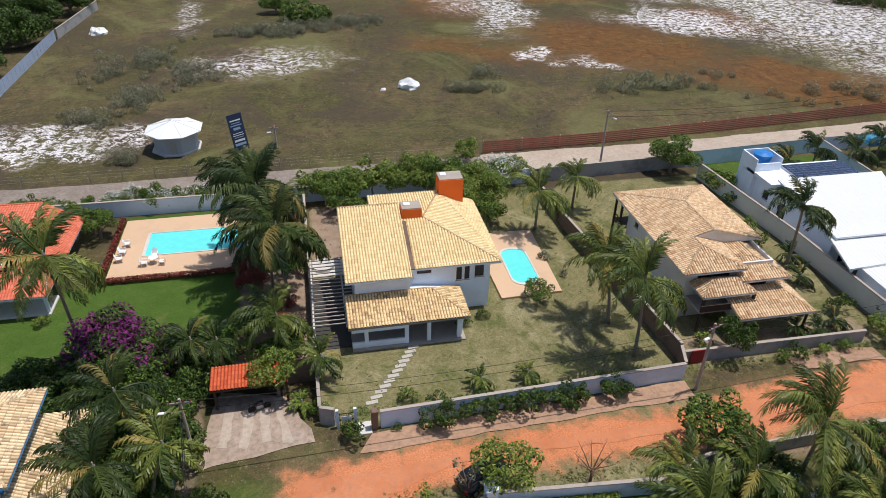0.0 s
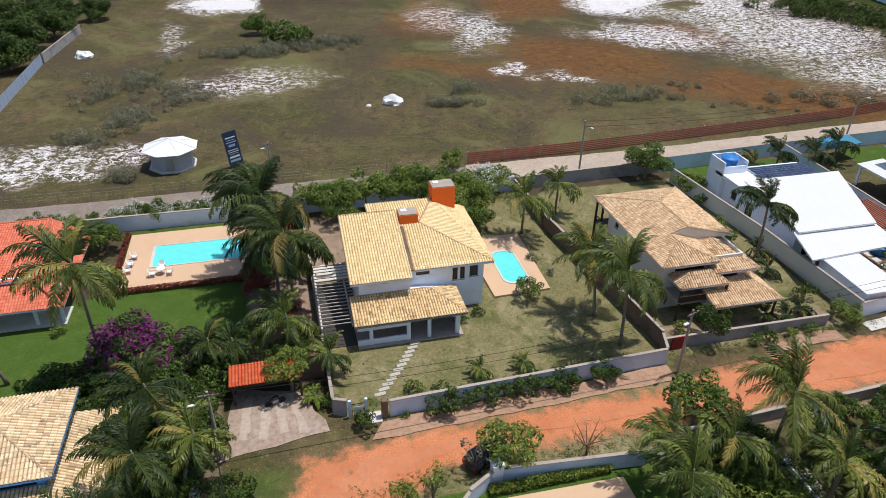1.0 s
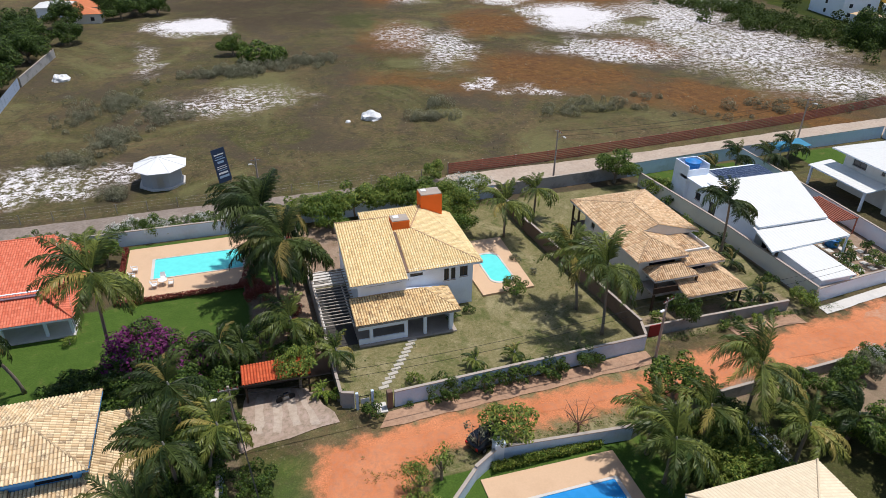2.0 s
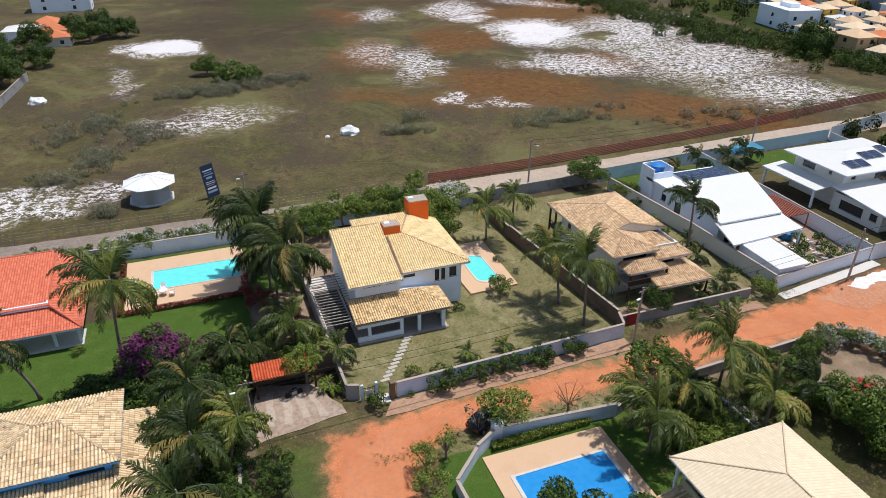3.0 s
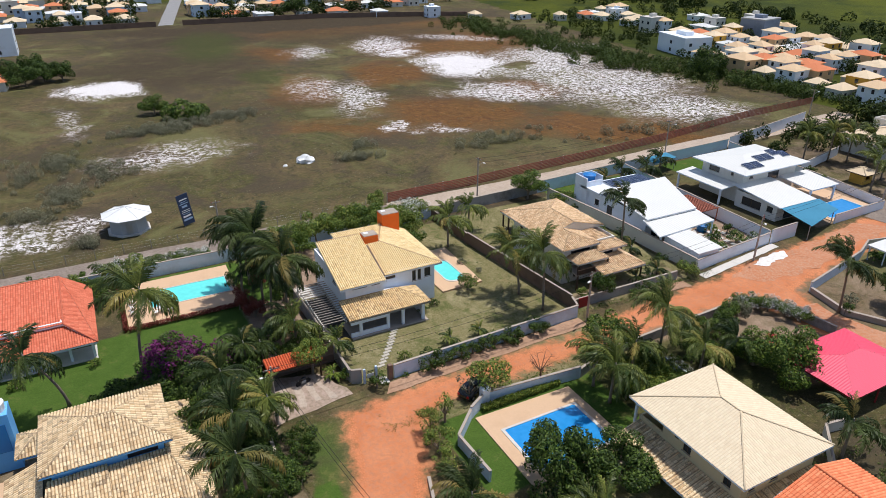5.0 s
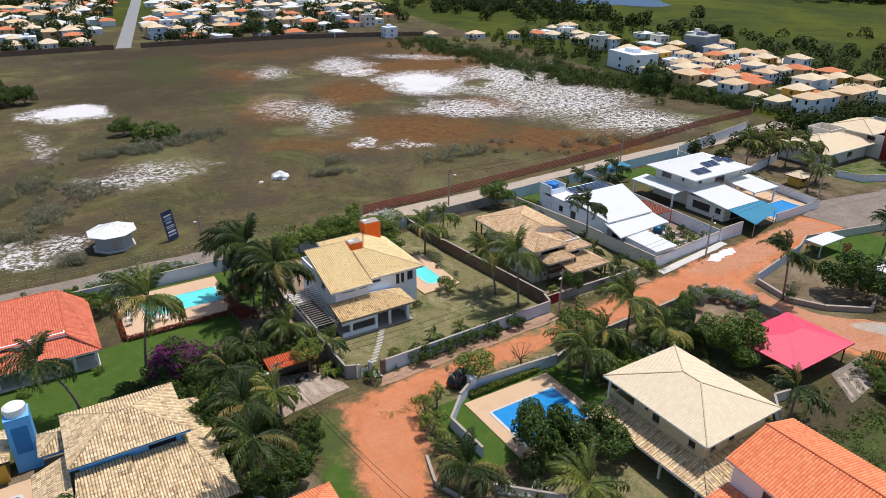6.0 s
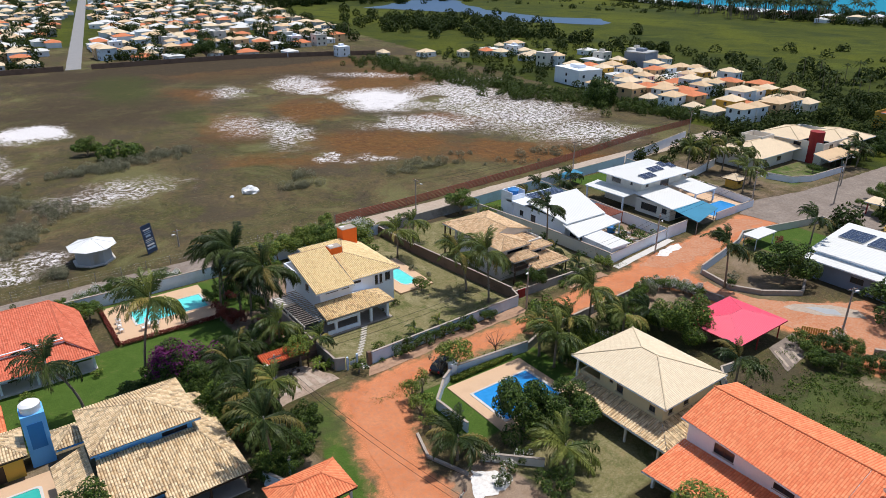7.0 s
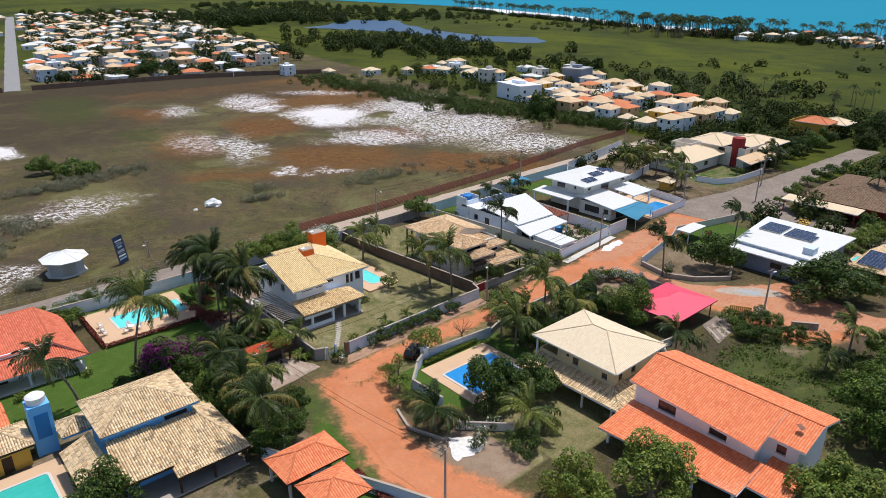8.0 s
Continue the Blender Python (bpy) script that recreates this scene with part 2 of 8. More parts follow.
M = {}
M["ground"] = ground_mat()
# a tile's last colour tints both its dirt patches and its painted channel shadow
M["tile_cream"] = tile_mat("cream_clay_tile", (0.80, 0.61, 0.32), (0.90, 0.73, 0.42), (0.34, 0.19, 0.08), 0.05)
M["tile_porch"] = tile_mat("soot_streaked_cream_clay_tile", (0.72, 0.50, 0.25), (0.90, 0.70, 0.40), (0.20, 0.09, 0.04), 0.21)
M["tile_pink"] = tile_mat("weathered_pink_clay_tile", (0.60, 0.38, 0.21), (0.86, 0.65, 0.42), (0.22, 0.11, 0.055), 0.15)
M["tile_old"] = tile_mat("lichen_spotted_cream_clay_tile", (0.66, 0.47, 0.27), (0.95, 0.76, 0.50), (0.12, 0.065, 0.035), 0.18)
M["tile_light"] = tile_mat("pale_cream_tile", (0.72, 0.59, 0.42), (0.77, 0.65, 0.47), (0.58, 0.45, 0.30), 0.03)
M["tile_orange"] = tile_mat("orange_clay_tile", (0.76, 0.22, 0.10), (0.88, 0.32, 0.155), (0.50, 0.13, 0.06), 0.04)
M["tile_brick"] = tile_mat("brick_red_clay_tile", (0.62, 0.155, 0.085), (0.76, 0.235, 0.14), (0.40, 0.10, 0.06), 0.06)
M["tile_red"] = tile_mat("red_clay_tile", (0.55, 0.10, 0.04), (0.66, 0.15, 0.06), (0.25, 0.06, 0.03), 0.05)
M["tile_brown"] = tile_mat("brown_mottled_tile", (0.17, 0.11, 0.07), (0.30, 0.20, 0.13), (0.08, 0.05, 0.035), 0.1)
M["sheet_pink"] = plain("pink_red_sheet_roof", (0.80, 0.085, 0.15), 0.5, 0.06, 1.0, amount=0.15)
M["sheet_white"] = plain("white_sheet_roof", (0.70, 0.695, 0.67), 0.45, 0.03, 1.0, amount=0.08)
M["sheet_blue"] = plain("blue_shade_cloth", (0.05, 0.23, 0.36), 0.8, 0.12, 1.0)
M["white"] = plain("white_plaster", (0.83, 0.88, 0.96), 0.8, 0.05, 1.0, stain=(0.5, 0.48, 0.46), amount=0.3)
M["offwhite"] = plain("warm_white_plaster", (0.72, 0.69, 0.64), 0.8, 0.06, 1.0, stain=(0.42, 0.38, 0.34), amount=0.4)
M["grey"] = plain("grey_plaster", (0.44, 0.45, 0.47), 0.85, 0.10, 1.0, amount=0.5)
M["beige"] = plain("beige_plaster", (0.68, 0.56, 0.35), 0.8, 0.06, 1.0)
M["blue"] = plain("bright_blue_plaster", (0.15, 0.45, 0.88), 0.7, 0.08, 1.0, amount=0.25)
M["skyblue"] = plain("faded_pale_blue_wall", (0.34, 0.46, 0.62), 0.85, 0.12, 1.0, stain=(0.18, 0.2, 0.22), amount=0.6)
M["wallgrey"] = plain("bluish_grey_painted_wall", (0.60, 0.72, 0.87), 0.85, 0.10, 1.0, stain=(0.24, 0.25, 0.27), amount=0.4)
M["oldwall"] = plain("mouldy_grey_wall", (0.34, 0.33, 0.32), 0.9, 0.2, 1.5, stain=(0.06, 0.055, 0.05), amount=0.8)
M["brownwall"] = plain("brown_stained_block_wall", (0.20, 0.13, 0.095), 0.9, 0.2, 1.5, stain=(0.07, 0.05, 0.04), amount=0.8)
M["orange"] = plain("bright_orange_paint", (0.92, 0.17, 0.022), 0.6, 0.05, 1.0, amount=0.15)
M["ochre"] = plain("yellow_ochre_paint", (0.62, 0.36, 0.06), 0.7, 0.08, 1.0)
M["redpaint"] = plain("dark_red_paint", (0.30, 0.03, 0.03), 0.7, 0.1, 1.0)
M["concrete"] = plain("bare_concrete", (0.40, 0.34, 0.29), 0.9, 0.14, 1.0, amount=0.5)
M["paleconcrete"] = plain("pale_concrete", (0.60, 0.57, 0.53), 0.9, 0.1, 1.0, amount=0.4)
M["deck"] = plain("sandy_orange_pool_paving", (0.62, 0.42, 0.27), 0.85, 0.08, 1.0, stain=(0.45, 0.28, 0.17), amount=0.4)
M["stone"] = plain("pale_stepping_stone", (0.46, 0.42, 0.36), 0.9, 0.14, 2.0)
M["wood"] = plain("dark_brown_wood", (0.06, 0.035, 0.022), 0.7, 0.2, 2.0)
M["palewood"] = plain("weathered_timber", (0.30, 0.28, 0.25), 0.85, 0.2, 2.0)
M["trunk"] = plain("grey_brown_bark", (0.24, 0.19, 0.145), 0.95, 0.3, 3.0)
# near-black so that the paving carries the shade below the pergola slats
M["pergola_shade"] = plain("shade_dark_paving", (0.06, 0.055, 0.05), 0.8, 0.3, 1.5)
M["dark"] = plain("dark_void_paint", (0.02, 0.02, 0.022), 0.8, 0.1, 1.0)
M["glass"] = plain("dark_window_glass", (0.03, 0.035, 0.045), 0.12, 0.05, 1.0, spec=0.6, amount=0.0)
M["metal"] = plain("dull_galvanised_metal", (0.42, 0.43, 0.44), 0.45, 0.1, 2.0, metal=0.6)
M["rustfence"] = plain("rust_red_fence_board", (0.42, 0.15, 0.10), 0.9, 0.25, 2.0)
M["bluefence"] = plain("pale_blue_fence_sheet", (0.36, 0.43, 0.56), 0.6, 0.1, 2.0)
M["hedge_red"] = leaf_mat("rust_red_hedge_leaf", (0.24, 0.055, 0.03), (0.36, 0.10, 0.04))
M["pool"] = water_mat("turquoise_pool_water", (0.13, 0.70, 0.66))
M["pooldeep"] = water_mat("deep_blue_pool_water", (0.016, 0.24, 0.58))
M["poolgreen"] = water_mat("green_pool_water", (0.04, 0.42, 0.36))
M["sea"] = water_mat("sea_water", (0.022, 0.21, 0.31), 0.7, 0.0)
# pale base colour stands in for the bright sky mirrored in the puddle
M["puddle"] = water_mat("sky_pale_puddle_water", (0.36, 0.37, 0.38), 0.3, 0.12)
M["lagoon"] = water_mat("lagoon_water", (0.05, 0.10, 0.18), 0.5, 0.12)
M["dirt"] = dirt_mat("orange_dirt", (0.55, 0.185, 0.078), (0.63, 0.25, 0.12), (0.44, 0.21, 0.13))
M["dirt2"] = dirt_mat("pale_wet_dirt", (0.48, 0.18, 0.085), (0.54, 0.25, 0.14), (0.52, 0.34, 0.24))
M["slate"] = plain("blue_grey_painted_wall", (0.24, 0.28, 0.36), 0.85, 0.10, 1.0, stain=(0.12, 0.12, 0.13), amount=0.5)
M["pave"] = dirt_mat("dusty_pinkish_pavement", (0.40, 0.24, 0.155), (0.48, 0.31, 0.21), (0.27, 0.165, 0.11))
M["drive"] = dirt_mat("worn_mossy_concrete", (0.38, 0.28, 0.22), (0.47, 0.36, 0.30), (0.20, 0.165, 0.10))
M["cobble"] = dirt_mat("grey_cobbled_street", (0.24, 0.195, 0.165), (0.33, 0.275, 0.235), (0.17, 0.135, 0.11))
M["roadgrey"] = dirt_mat("pale_grey_street", (0.28, 0.28, 0.29), (0.34, 0.335, 0.335), (0.22, 0.215, 0.21))
M["whitesand"] = dirt_mat("spilled_white_sand", (0.78, 0.76, 0.74), (0.84, 0.82, 0.80), (0.60, 0.54, 0.48))
M["sandlane"] = dirt_mat("pale_sandy_street", (0.45, 0.36, 0.29), (0.52, 0.43, 0.35), (0.36, 0.28, 0.22))
M["palm"] = leaf_mat("palm_leaflet", (0.03, 0.062, 0.008), (0.36, 0.39, 0.05), (0.30, 0.24, 0.06), True, 0.3)
M["palmdark"] = leaf_mat("dark_palm_leaflet", (0.012, 0.030, 0.006), (0.125, 0.165, 0.026), (0.22, 0.17, 0.05), True, 0.2)
M["leaf"] = leaf_mat("green_leaf", (0.035, 0.085, 0.008), (0.24, 0.32, 0.035))
M["leafdark"] = leaf_mat("dark_green_leaf", (0.018, 0.045, 0.006), (0.15, 0.225, 0.025))
M["leafbright"] = leaf_mat("yellow_green_leaf", (0.08, 0.15, 0.015), (0.36, 0.40, 0.05))
M["leaffar"] = leaf_mat("far_tree_leaf", (0.026, 0.045, 0.009), (0.085, 0.11, 0.018), gloss=0.03)
M["leafthicket"] = leaf_mat("thicket_leaf", (0.045, 0.075, 0.014), (0.15, 0.20, 0.028), gloss=0.05)
M["leafgrey"] = leaf_mat("grey_green_scrub_leaf", (0.16, 0.165, 0.10), (0.36, 0.345, 0.24))
M["purple"] = leaf_mat("magenta_bract", (0.13, 0.016, 0.10), (0.30, 0.05, 0.23))
M["flower"] = leaf_mat("white_petal", (0.75, 0.75, 0.72), (0.85, 0.85, 0.82))
M["twig"] = plain("bare_reddish_twig", (0.22, 0.12, 0.08), 0.9, 0.2, 3.0)
M["tankblue"] = plain("blue_plastic", (0.02, 0.19, 0.52), 0.4, 0.06, 2.0, amount=0.1)
M["solar"] = solar_mat()
M["black"] = plain("black_rubber", (0.015, 0.015, 0.016), 0.7, 0.1, 2.0)
M["carpaint"] = plain("black_car_paint", (0.012, 0.013, 0.016), 0.15, 0.05, 1.0, spec=0.6, amount=0)
M["carred"] = plain("red_truck_paint", (0.42, 0.03, 0.03), 0.35, 0.05, 1.0)
M["silver"] = plain("silver_car_paint", (0.55, 0.56, 0.58), 0.3, 0.03, 1.0, metal=0.4)
M["taillight"] = plain("red_lens", (0.5, 0.02, 0.02), 0.2, 0.05, 1.0)
M["signnavy"] = plain("navy_sign_sheet", (0.03, 0.05, 0.10), 0.5, 0.05, 1.0)
M["cushion"] = plain("white_plastic", (0.8, 0.8, 0.8), 0.4, 0.03, 1.0, amount=0.1)


# ---- mesh helpers ----
class Mb:
    """Collects vertices and faces for one mesh."""

    def __init__(self):
        self.v, self.f, self.uv = [], [], None

    def quad(self, *pts):
        i = len(self.v)
        self.v += [tuple(p) for p in pts]
        self.f.append(tuple(range(i, i + len(pts))))
        return self

    def box(self, x0, y0, z0, x1, y1, z1, b=0.0):
        """A box; b: the width of a chamfer round its top."""
        i = len(self.v)
        if b:
            self.v += [(x0, y0, z0), (x1, y0, z0), (x1, y1, z0), (x0, y1, z0), (x0, y0, z1 - b), (x1, y0, z1 - b), (x1, y1, z1 - b), (x0, y1, z1 - b),
                       (x0 + b, y0 + b, z1), (x1 - b, y0 + b, z1), (x1 - b, y1 - b, z1), (x0 + b, y1 - b, z1)]
            fs = [(3, 2, 1, 0), (8, 9, 10, 11)] + [(a + k, a + (k + 1) % 4, a + 4 + (k + 1) % 4, a + 4 + k) for a in (0, 4) for k in range(4)]
        else:
            self.v += [(x0, y0, z0), (x1, y0, z0), (x1, y1, z0), (x0, y1, z0), (x0, y0, z1), (x1, y0, z1), (x1, y1, z1), (x0, y1, z1)]
            fs = [(3, 2, 1, 0), (4, 5, 6, 7)] + [(k, (k + 1) % 4, 4 + (k + 1) % 4, 4 + k) for k in range(4)]
        self.f += [tuple(i + k for k in f) for f in fs]
        return self

    def prism(self, pts, z0, z1):
        """A flat polygon (counter-clockwise) raised from z0 to z1."""
        i, n = len(self.v), len(pts)
        self.v += [(p[0], p[1], z0) for p in pts] + [(p[0], p[1], z1) for p in pts]
        self.f += [tuple(i + n + k for k in range(n)), tuple(i + n - 1 - k for k in range(n))]
        self.f += [(i + k, i + (k + 1) % n, i + n + (k + 1) % n, i + n + k) for k in range(n)]
        return self

    def tube(self, pts, radii, n=8, caps=True):
        """A round bar along points."""
        i0 = len(self.v)
        pts = [Vector(p) for p in pts]
        for k, p in enumerate(pts):
            d = (pts[min(k + 1, len(pts) - 1)] - pts[max(k - 1, 0)]).normalized()
            a = d.cross(Vector((0, 0, 1)) if abs(d.z) < 0.9 else Vector((1, 0, 0))).normalized()
            b = d.cross(a)
            r = radii[k] if hasattr(radii, "__len__") else radii
            self.v += [tuple(p + r * (math.cos(2 * math.pi * j / n) * a + math.sin(2 * math.pi * j / n) * b)) for j in range(n)]
        for k in range(len(pts) - 1):
            for j in range(n):
                a, b = i0 + k * n + j, i0 + k * n + (j + 1) % n
                self.f.append((a, b, b + n, a + n))
        if caps:
            self.f += [tuple(i0 + j for j in range(n - 1, -1, -1)), tuple(i0 + (len(pts) - 1) * n + j for j in range(n))]
        return self

    def mesh(self, name, mat, smooth=False):
        me = bpy.data.meshes.new(name)
        me.from_pydata(self.v, [], self.f)
        if self.uv:
            lay = me.uv_layers.new(name="UVMap")
            flat = np.array([self.uv[k] for f in self.f for k in f], dtype=np.float32).ravel()
            lay.data.foreach_set("uv", flat)
        if smooth:
            me.polygons.foreach_set("use_smooth", [True] * len(me.polygons))
        me.materials.append(M[mat])
        me.update()
        return me


def part(name, mb, mat, parent=None, label="", smooth=False):
    """One mesh object, under a thing or a part."""
    ob = new(name, mb.mesh(name, mat, smooth) if isinstance(mb, Mb) else mb)
    ob.parent = parent
    if label:
        ob["label"] = label
    return ob


def thing(name, label, category, m=None, group="", kind=""):
    ob = new(name)
    ob.empty_display_size = 0.2
    if m is not None:
        ob.matrix_world = m
    return tagged(ob, label, category, group, kind)


def single(name, mb, mat, label, category, group="", kind="", smooth=False):
    return tagged(part(name, mb, mat, None, "", smooth), label, category, group, kind)


def slope(poly, down, wave=0.27, row=0.44, amp=0.13, flat=False):
    """A tiled roof plane: poly is a convex 3D polygon, down the way that water runs (in plan). Barrel tiles in courses."""
    P = [Vector(p) for p in poly]
    nrm = Vector((0, 0, 0))
    for k in range(1, len(P) - 1):
        nrm += (P[k] - P[0]).cross(P[k + 1] - P[0])
    nrm.normalize()
    if nrm.z < 0:
        nrm = -nrm
    d = Vector((down[0], down[1], 0))
    v = (d - d.dot(nrm) * nrm).normalized()
    u = nrm.cross(v)
    o = P[0]
    Q = [((p - o).dot(u), (p - o).dot(v)) for p in P]
    u0, u1 = min(q[0] for q in Q), max(q[0] for q in Q)
    v0, v1 = min(q[1] for q in Q), max(q[1] for q in Q)
    prof = ((0.0, 0.0), (0.25, 0.75), (0.5, 1.0), (0.75, 0.75)) if not flat else ((0.0, 0.0), (0.5, 1.0))
    us = [u0] + [(k + a) * wave for k in range(math.floor(u0 / wave), math.ceil(u1 / wave) + 1) for a, _ in prof if u0 + 1e-3 < (k + a) * wave < u1 - 1e-3] + [u1]
    hs = []
    for uu in us:
        fr = (uu / wave) % 1.0
        hs.append(amp * math.sin(math.pi * fr) ** 0.6)

    def span(uu):
        lo, hi = 1e9, -1e9
        for k in range(len(Q)):
            (a, b), (c, e) = Q[k], Q[(k + 1) % len(Q)]
            if abs(a - c) < 1e-9:
                if abs(uu - a) < 1e-6:
                    lo, hi = min(lo, b, e), max(hi, b, e)
                continue
            s = (uu - a) / (c - a)
            if -1e-6 <= s <= 1 + 1e-6:
                w = b + s * (e - b)
                lo, hi = min(lo, w), max(hi, w)
        return lo, hi
    rows = [v0]
    k = math.floor(v0 / row) + 1
    while k * row < v1 - 1e-3:
        rows += [k * row, k * row]
        k += 1
    rows.append(v1)
    mb = Mb()
    mb.uv = []
    nr = len(rows)
    for uu, h in zip(us, hs):
        lo, hi = span(uu)
        for j, r in enumerate(rows):
            step = 0.025 if j % 2 == 1 else 0.0
            if nr == 2:
                step = 0
            c = min(max(r, lo), hi)
            p = o + u * uu + v * c + nrm * (h + step + 0.02)
            mb.v.append(tuple(p))
            mb.uv.append((uu, c))
    for a in range(len(us) - 1):
        for j in range(nr - 1):
            i = a * nr + j
            pts = {mb.v[i], mb.v[i + 1], mb.v[i + nr], mb.v[i + nr + 1]}
            if len(pts) < 3 or abs(mb.uv[i][1] - mb.uv[i + 1][1]) + abs(mb.uv[i + nr][1] - mb.uv[i + nr + 1][1]) < 1e-6 and (j % 2 == 0 or mb.uv[i][1] in (v0, v1)):
                continue
            mb.f.append((i, i + nr, i + nr + 1, i + 1))
    return mb


def slab(poly, th=0.16):
    """The boards under a roof plane."""
    mb = Mb()
    top = [Vector(p) for p in poly]
    low = [p - Vector((0, 0, th)) for p in top]
    n = len(top)
    mb.v = [tuple(p) for p in top + low]
    mb.f = [tuple(range(n)), tuple(range(2 * n - 1, n - 1, -1))] + [(k, n + k, n + (k + 1) % n, (k + 1) % n) for k in range(n)]
    return mb


def ridge(a, b, r=0.105):
    """A row of ridge tiles, each overlapping the next."""
    a, b = Vector(a), Vector(b)
    L = (b - a).length
    n = max(1, int(L / 0.4))
    pts, rad = [], []
    for k in range(n):
        pts += [a.lerp(b, k / n), a.lerp(b, (k + 0.92) / n)]
        rad += [r * 1.12, r * 0.9]
    return Mb().tube(pts, rad, 8)


def plane_roof(parent, planes, ridges, mat, soffit="white", name="roof_slope", **kw):
    """planes: (polygon, downhill way). Each one is a tiled slope on boards; ridges: pairs of points."""
    if mat in ("tile_orange", "tile_brick"):
        kw.setdefault("amp", 0.075)
    for poly, down in planes:
        s = part(name, slope(poly, down, **kw), mat, parent, "", True)
        s.data.polygons.foreach_set("use_smooth", [False] * len(s.data.polygons))
        part("roof_boarding", slab(poly), soffit, s)
    for a, b in (ridges if not mat.startswith("sheet") else ()):
        part("ridge_tiles", ridge(a, b, 0.075 if mat == "tile_light" else 0.105), {"tile_cream": "tile_pink"}.get(mat, mat), parent, "", True)


def hip_roof(parent, x0, y0, x1, y1, z, rise, mat, soffit="white", sides="nsew", **kw):
    """A hipped roof over a rectangle; its ridge runs along the longer way."""
    w, d = x1 - x0, y1 - y0
    if w >= d:
        h = d / 2
        a, b = (x0 + h, y0 + h, z + rise), (x1 - h, y0 + h, z + rise)
        planes = [([(x0, y0, z), (x1, y0, z), b, a], (0, -1)), ([(x1, y1, z), (x0, y1, z), a, b], (0, 1)),
                  ([(x1, y0, z), (x1, y1, z), b], (1, 0)), ([(x0, y1, z), (x0, y0, z), a], (-1, 0))]
    else:
        h = w / 2
        a, b = (x0 + h, y0 + h, z + rise), (x0 + h, y1 - h, z + rise)
        planes = [([(x0, y1, z), (x0, y0, z), a, b], (-1, 0)), ([(x1, y0, z), (x1, y1, z), b, a], (1, 0)),
                  ([(x0, y0, z), (x1, y0, z), a], (0, -1)), ([(x1, y1, z), (x0, y1, z), b], (0, 1))]
    cs = [((x0, y0, z), a), ((x1, y1, z), b), ((x1, y0, z), b if w >= d else a), ((x0, y1, z), a if w >= d else b)]
    if abs(w - d) > 0.2:
        cs.append((a, b))
    cs = [(Vector(p) + Vector((0, 0, 0.06)), Vector(q) + Vector((0, 0, 0.06))) for p, q in cs]
    planes = [([p for k, p in enumerate(poly) if poly.index(p) == k], dn) for poly, dn in planes]
    plane_roof(parent, planes, cs, mat, soffit, **kw)


def wall_run(parent, pts, h, t, mat, name="wall_panel", cap=0.0, base=0.0):
    """Free-standing wall panels between points, with thickness t; each run ends where the next begins."""
    for (xa, ya), (xb, yb) in zip(pts, pts[1:]):
        d = Vector((xb - xa, yb - ya, 0))
        n = Vector((-d.y, d.x, 0)).normalized() * t / 2
        q = [Vector((xa, ya, 0)) - n, Vector((xb, yb, 0)) - n, Vector((xb, yb, 0)) + n, Vector((xa, ya, 0)) + n]
        w = part(name, Mb().prism([(p.x, p.y) for p in q], base - 0.1, h), mat, parent)
        if cap:
            e = n * (1 + 0.08 / t)
            q = [Vector((xa, ya, 0)) - e, Vector((xb, yb, 0)) - e, Vector((xb, yb, 0)) + e, Vector((xa, ya, 0)) + e]
            part("coping", Mb().prism([(p.x, p.y) for p in q], h, h + cap), "concrete", w)


def lattice(us, vs, solid, place, t):
    """A panel with openings as one connected mesh: cells between us and vs that are solid, t thick. place(u, v, w) gives the point."""
    mb, ids = Mb(), {}

    def vid(i, j, k):
        if (i, j, k) not in ids:
            ids[i, j, k] = len(mb.v)
            mb.v.append(tuple(place(us[i], vs[j], t * k)))
        return ids[i, j, k]
    nu, nv = len(us) - 1, len(vs) - 1
    on = [[solid((us[i] + us[i + 1]) / 2, (vs[j] + vs[j + 1]) / 2) for j in range(nv)] for i in range(nu)]
    for i in range(nu):
        for j in range(nv):
            if not on[i][j]:
                continue
            mb.f.append((vid(i, j, 0), vid(i + 1, j, 0), vid(i + 1, j + 1, 0), vid(i, j + 1, 0)))
            mb.f.append((vid(i, j + 1, 1), vid(i + 1, j + 1, 1), vid(i + 1, j, 1), vid(i, j, 1)))
            for di, dj, a, b in ((-1, 0, (i, j + 1), (i, j)), (1, 0, (i + 1, j), (i + 1, j + 1)), (0, -1, (i, j), (i + 1, j)), (0, 1, (i + 1, j + 1), (i, j + 1))):
                p, q = i + di, j + dj
                if not (0 <= p < nu and 0 <= q < nv and on[p][q]):
                    mb.f.append((vid(*b, 0), vid(*a, 0), vid(*a, 1), vid(*b, 1)))
    return mb


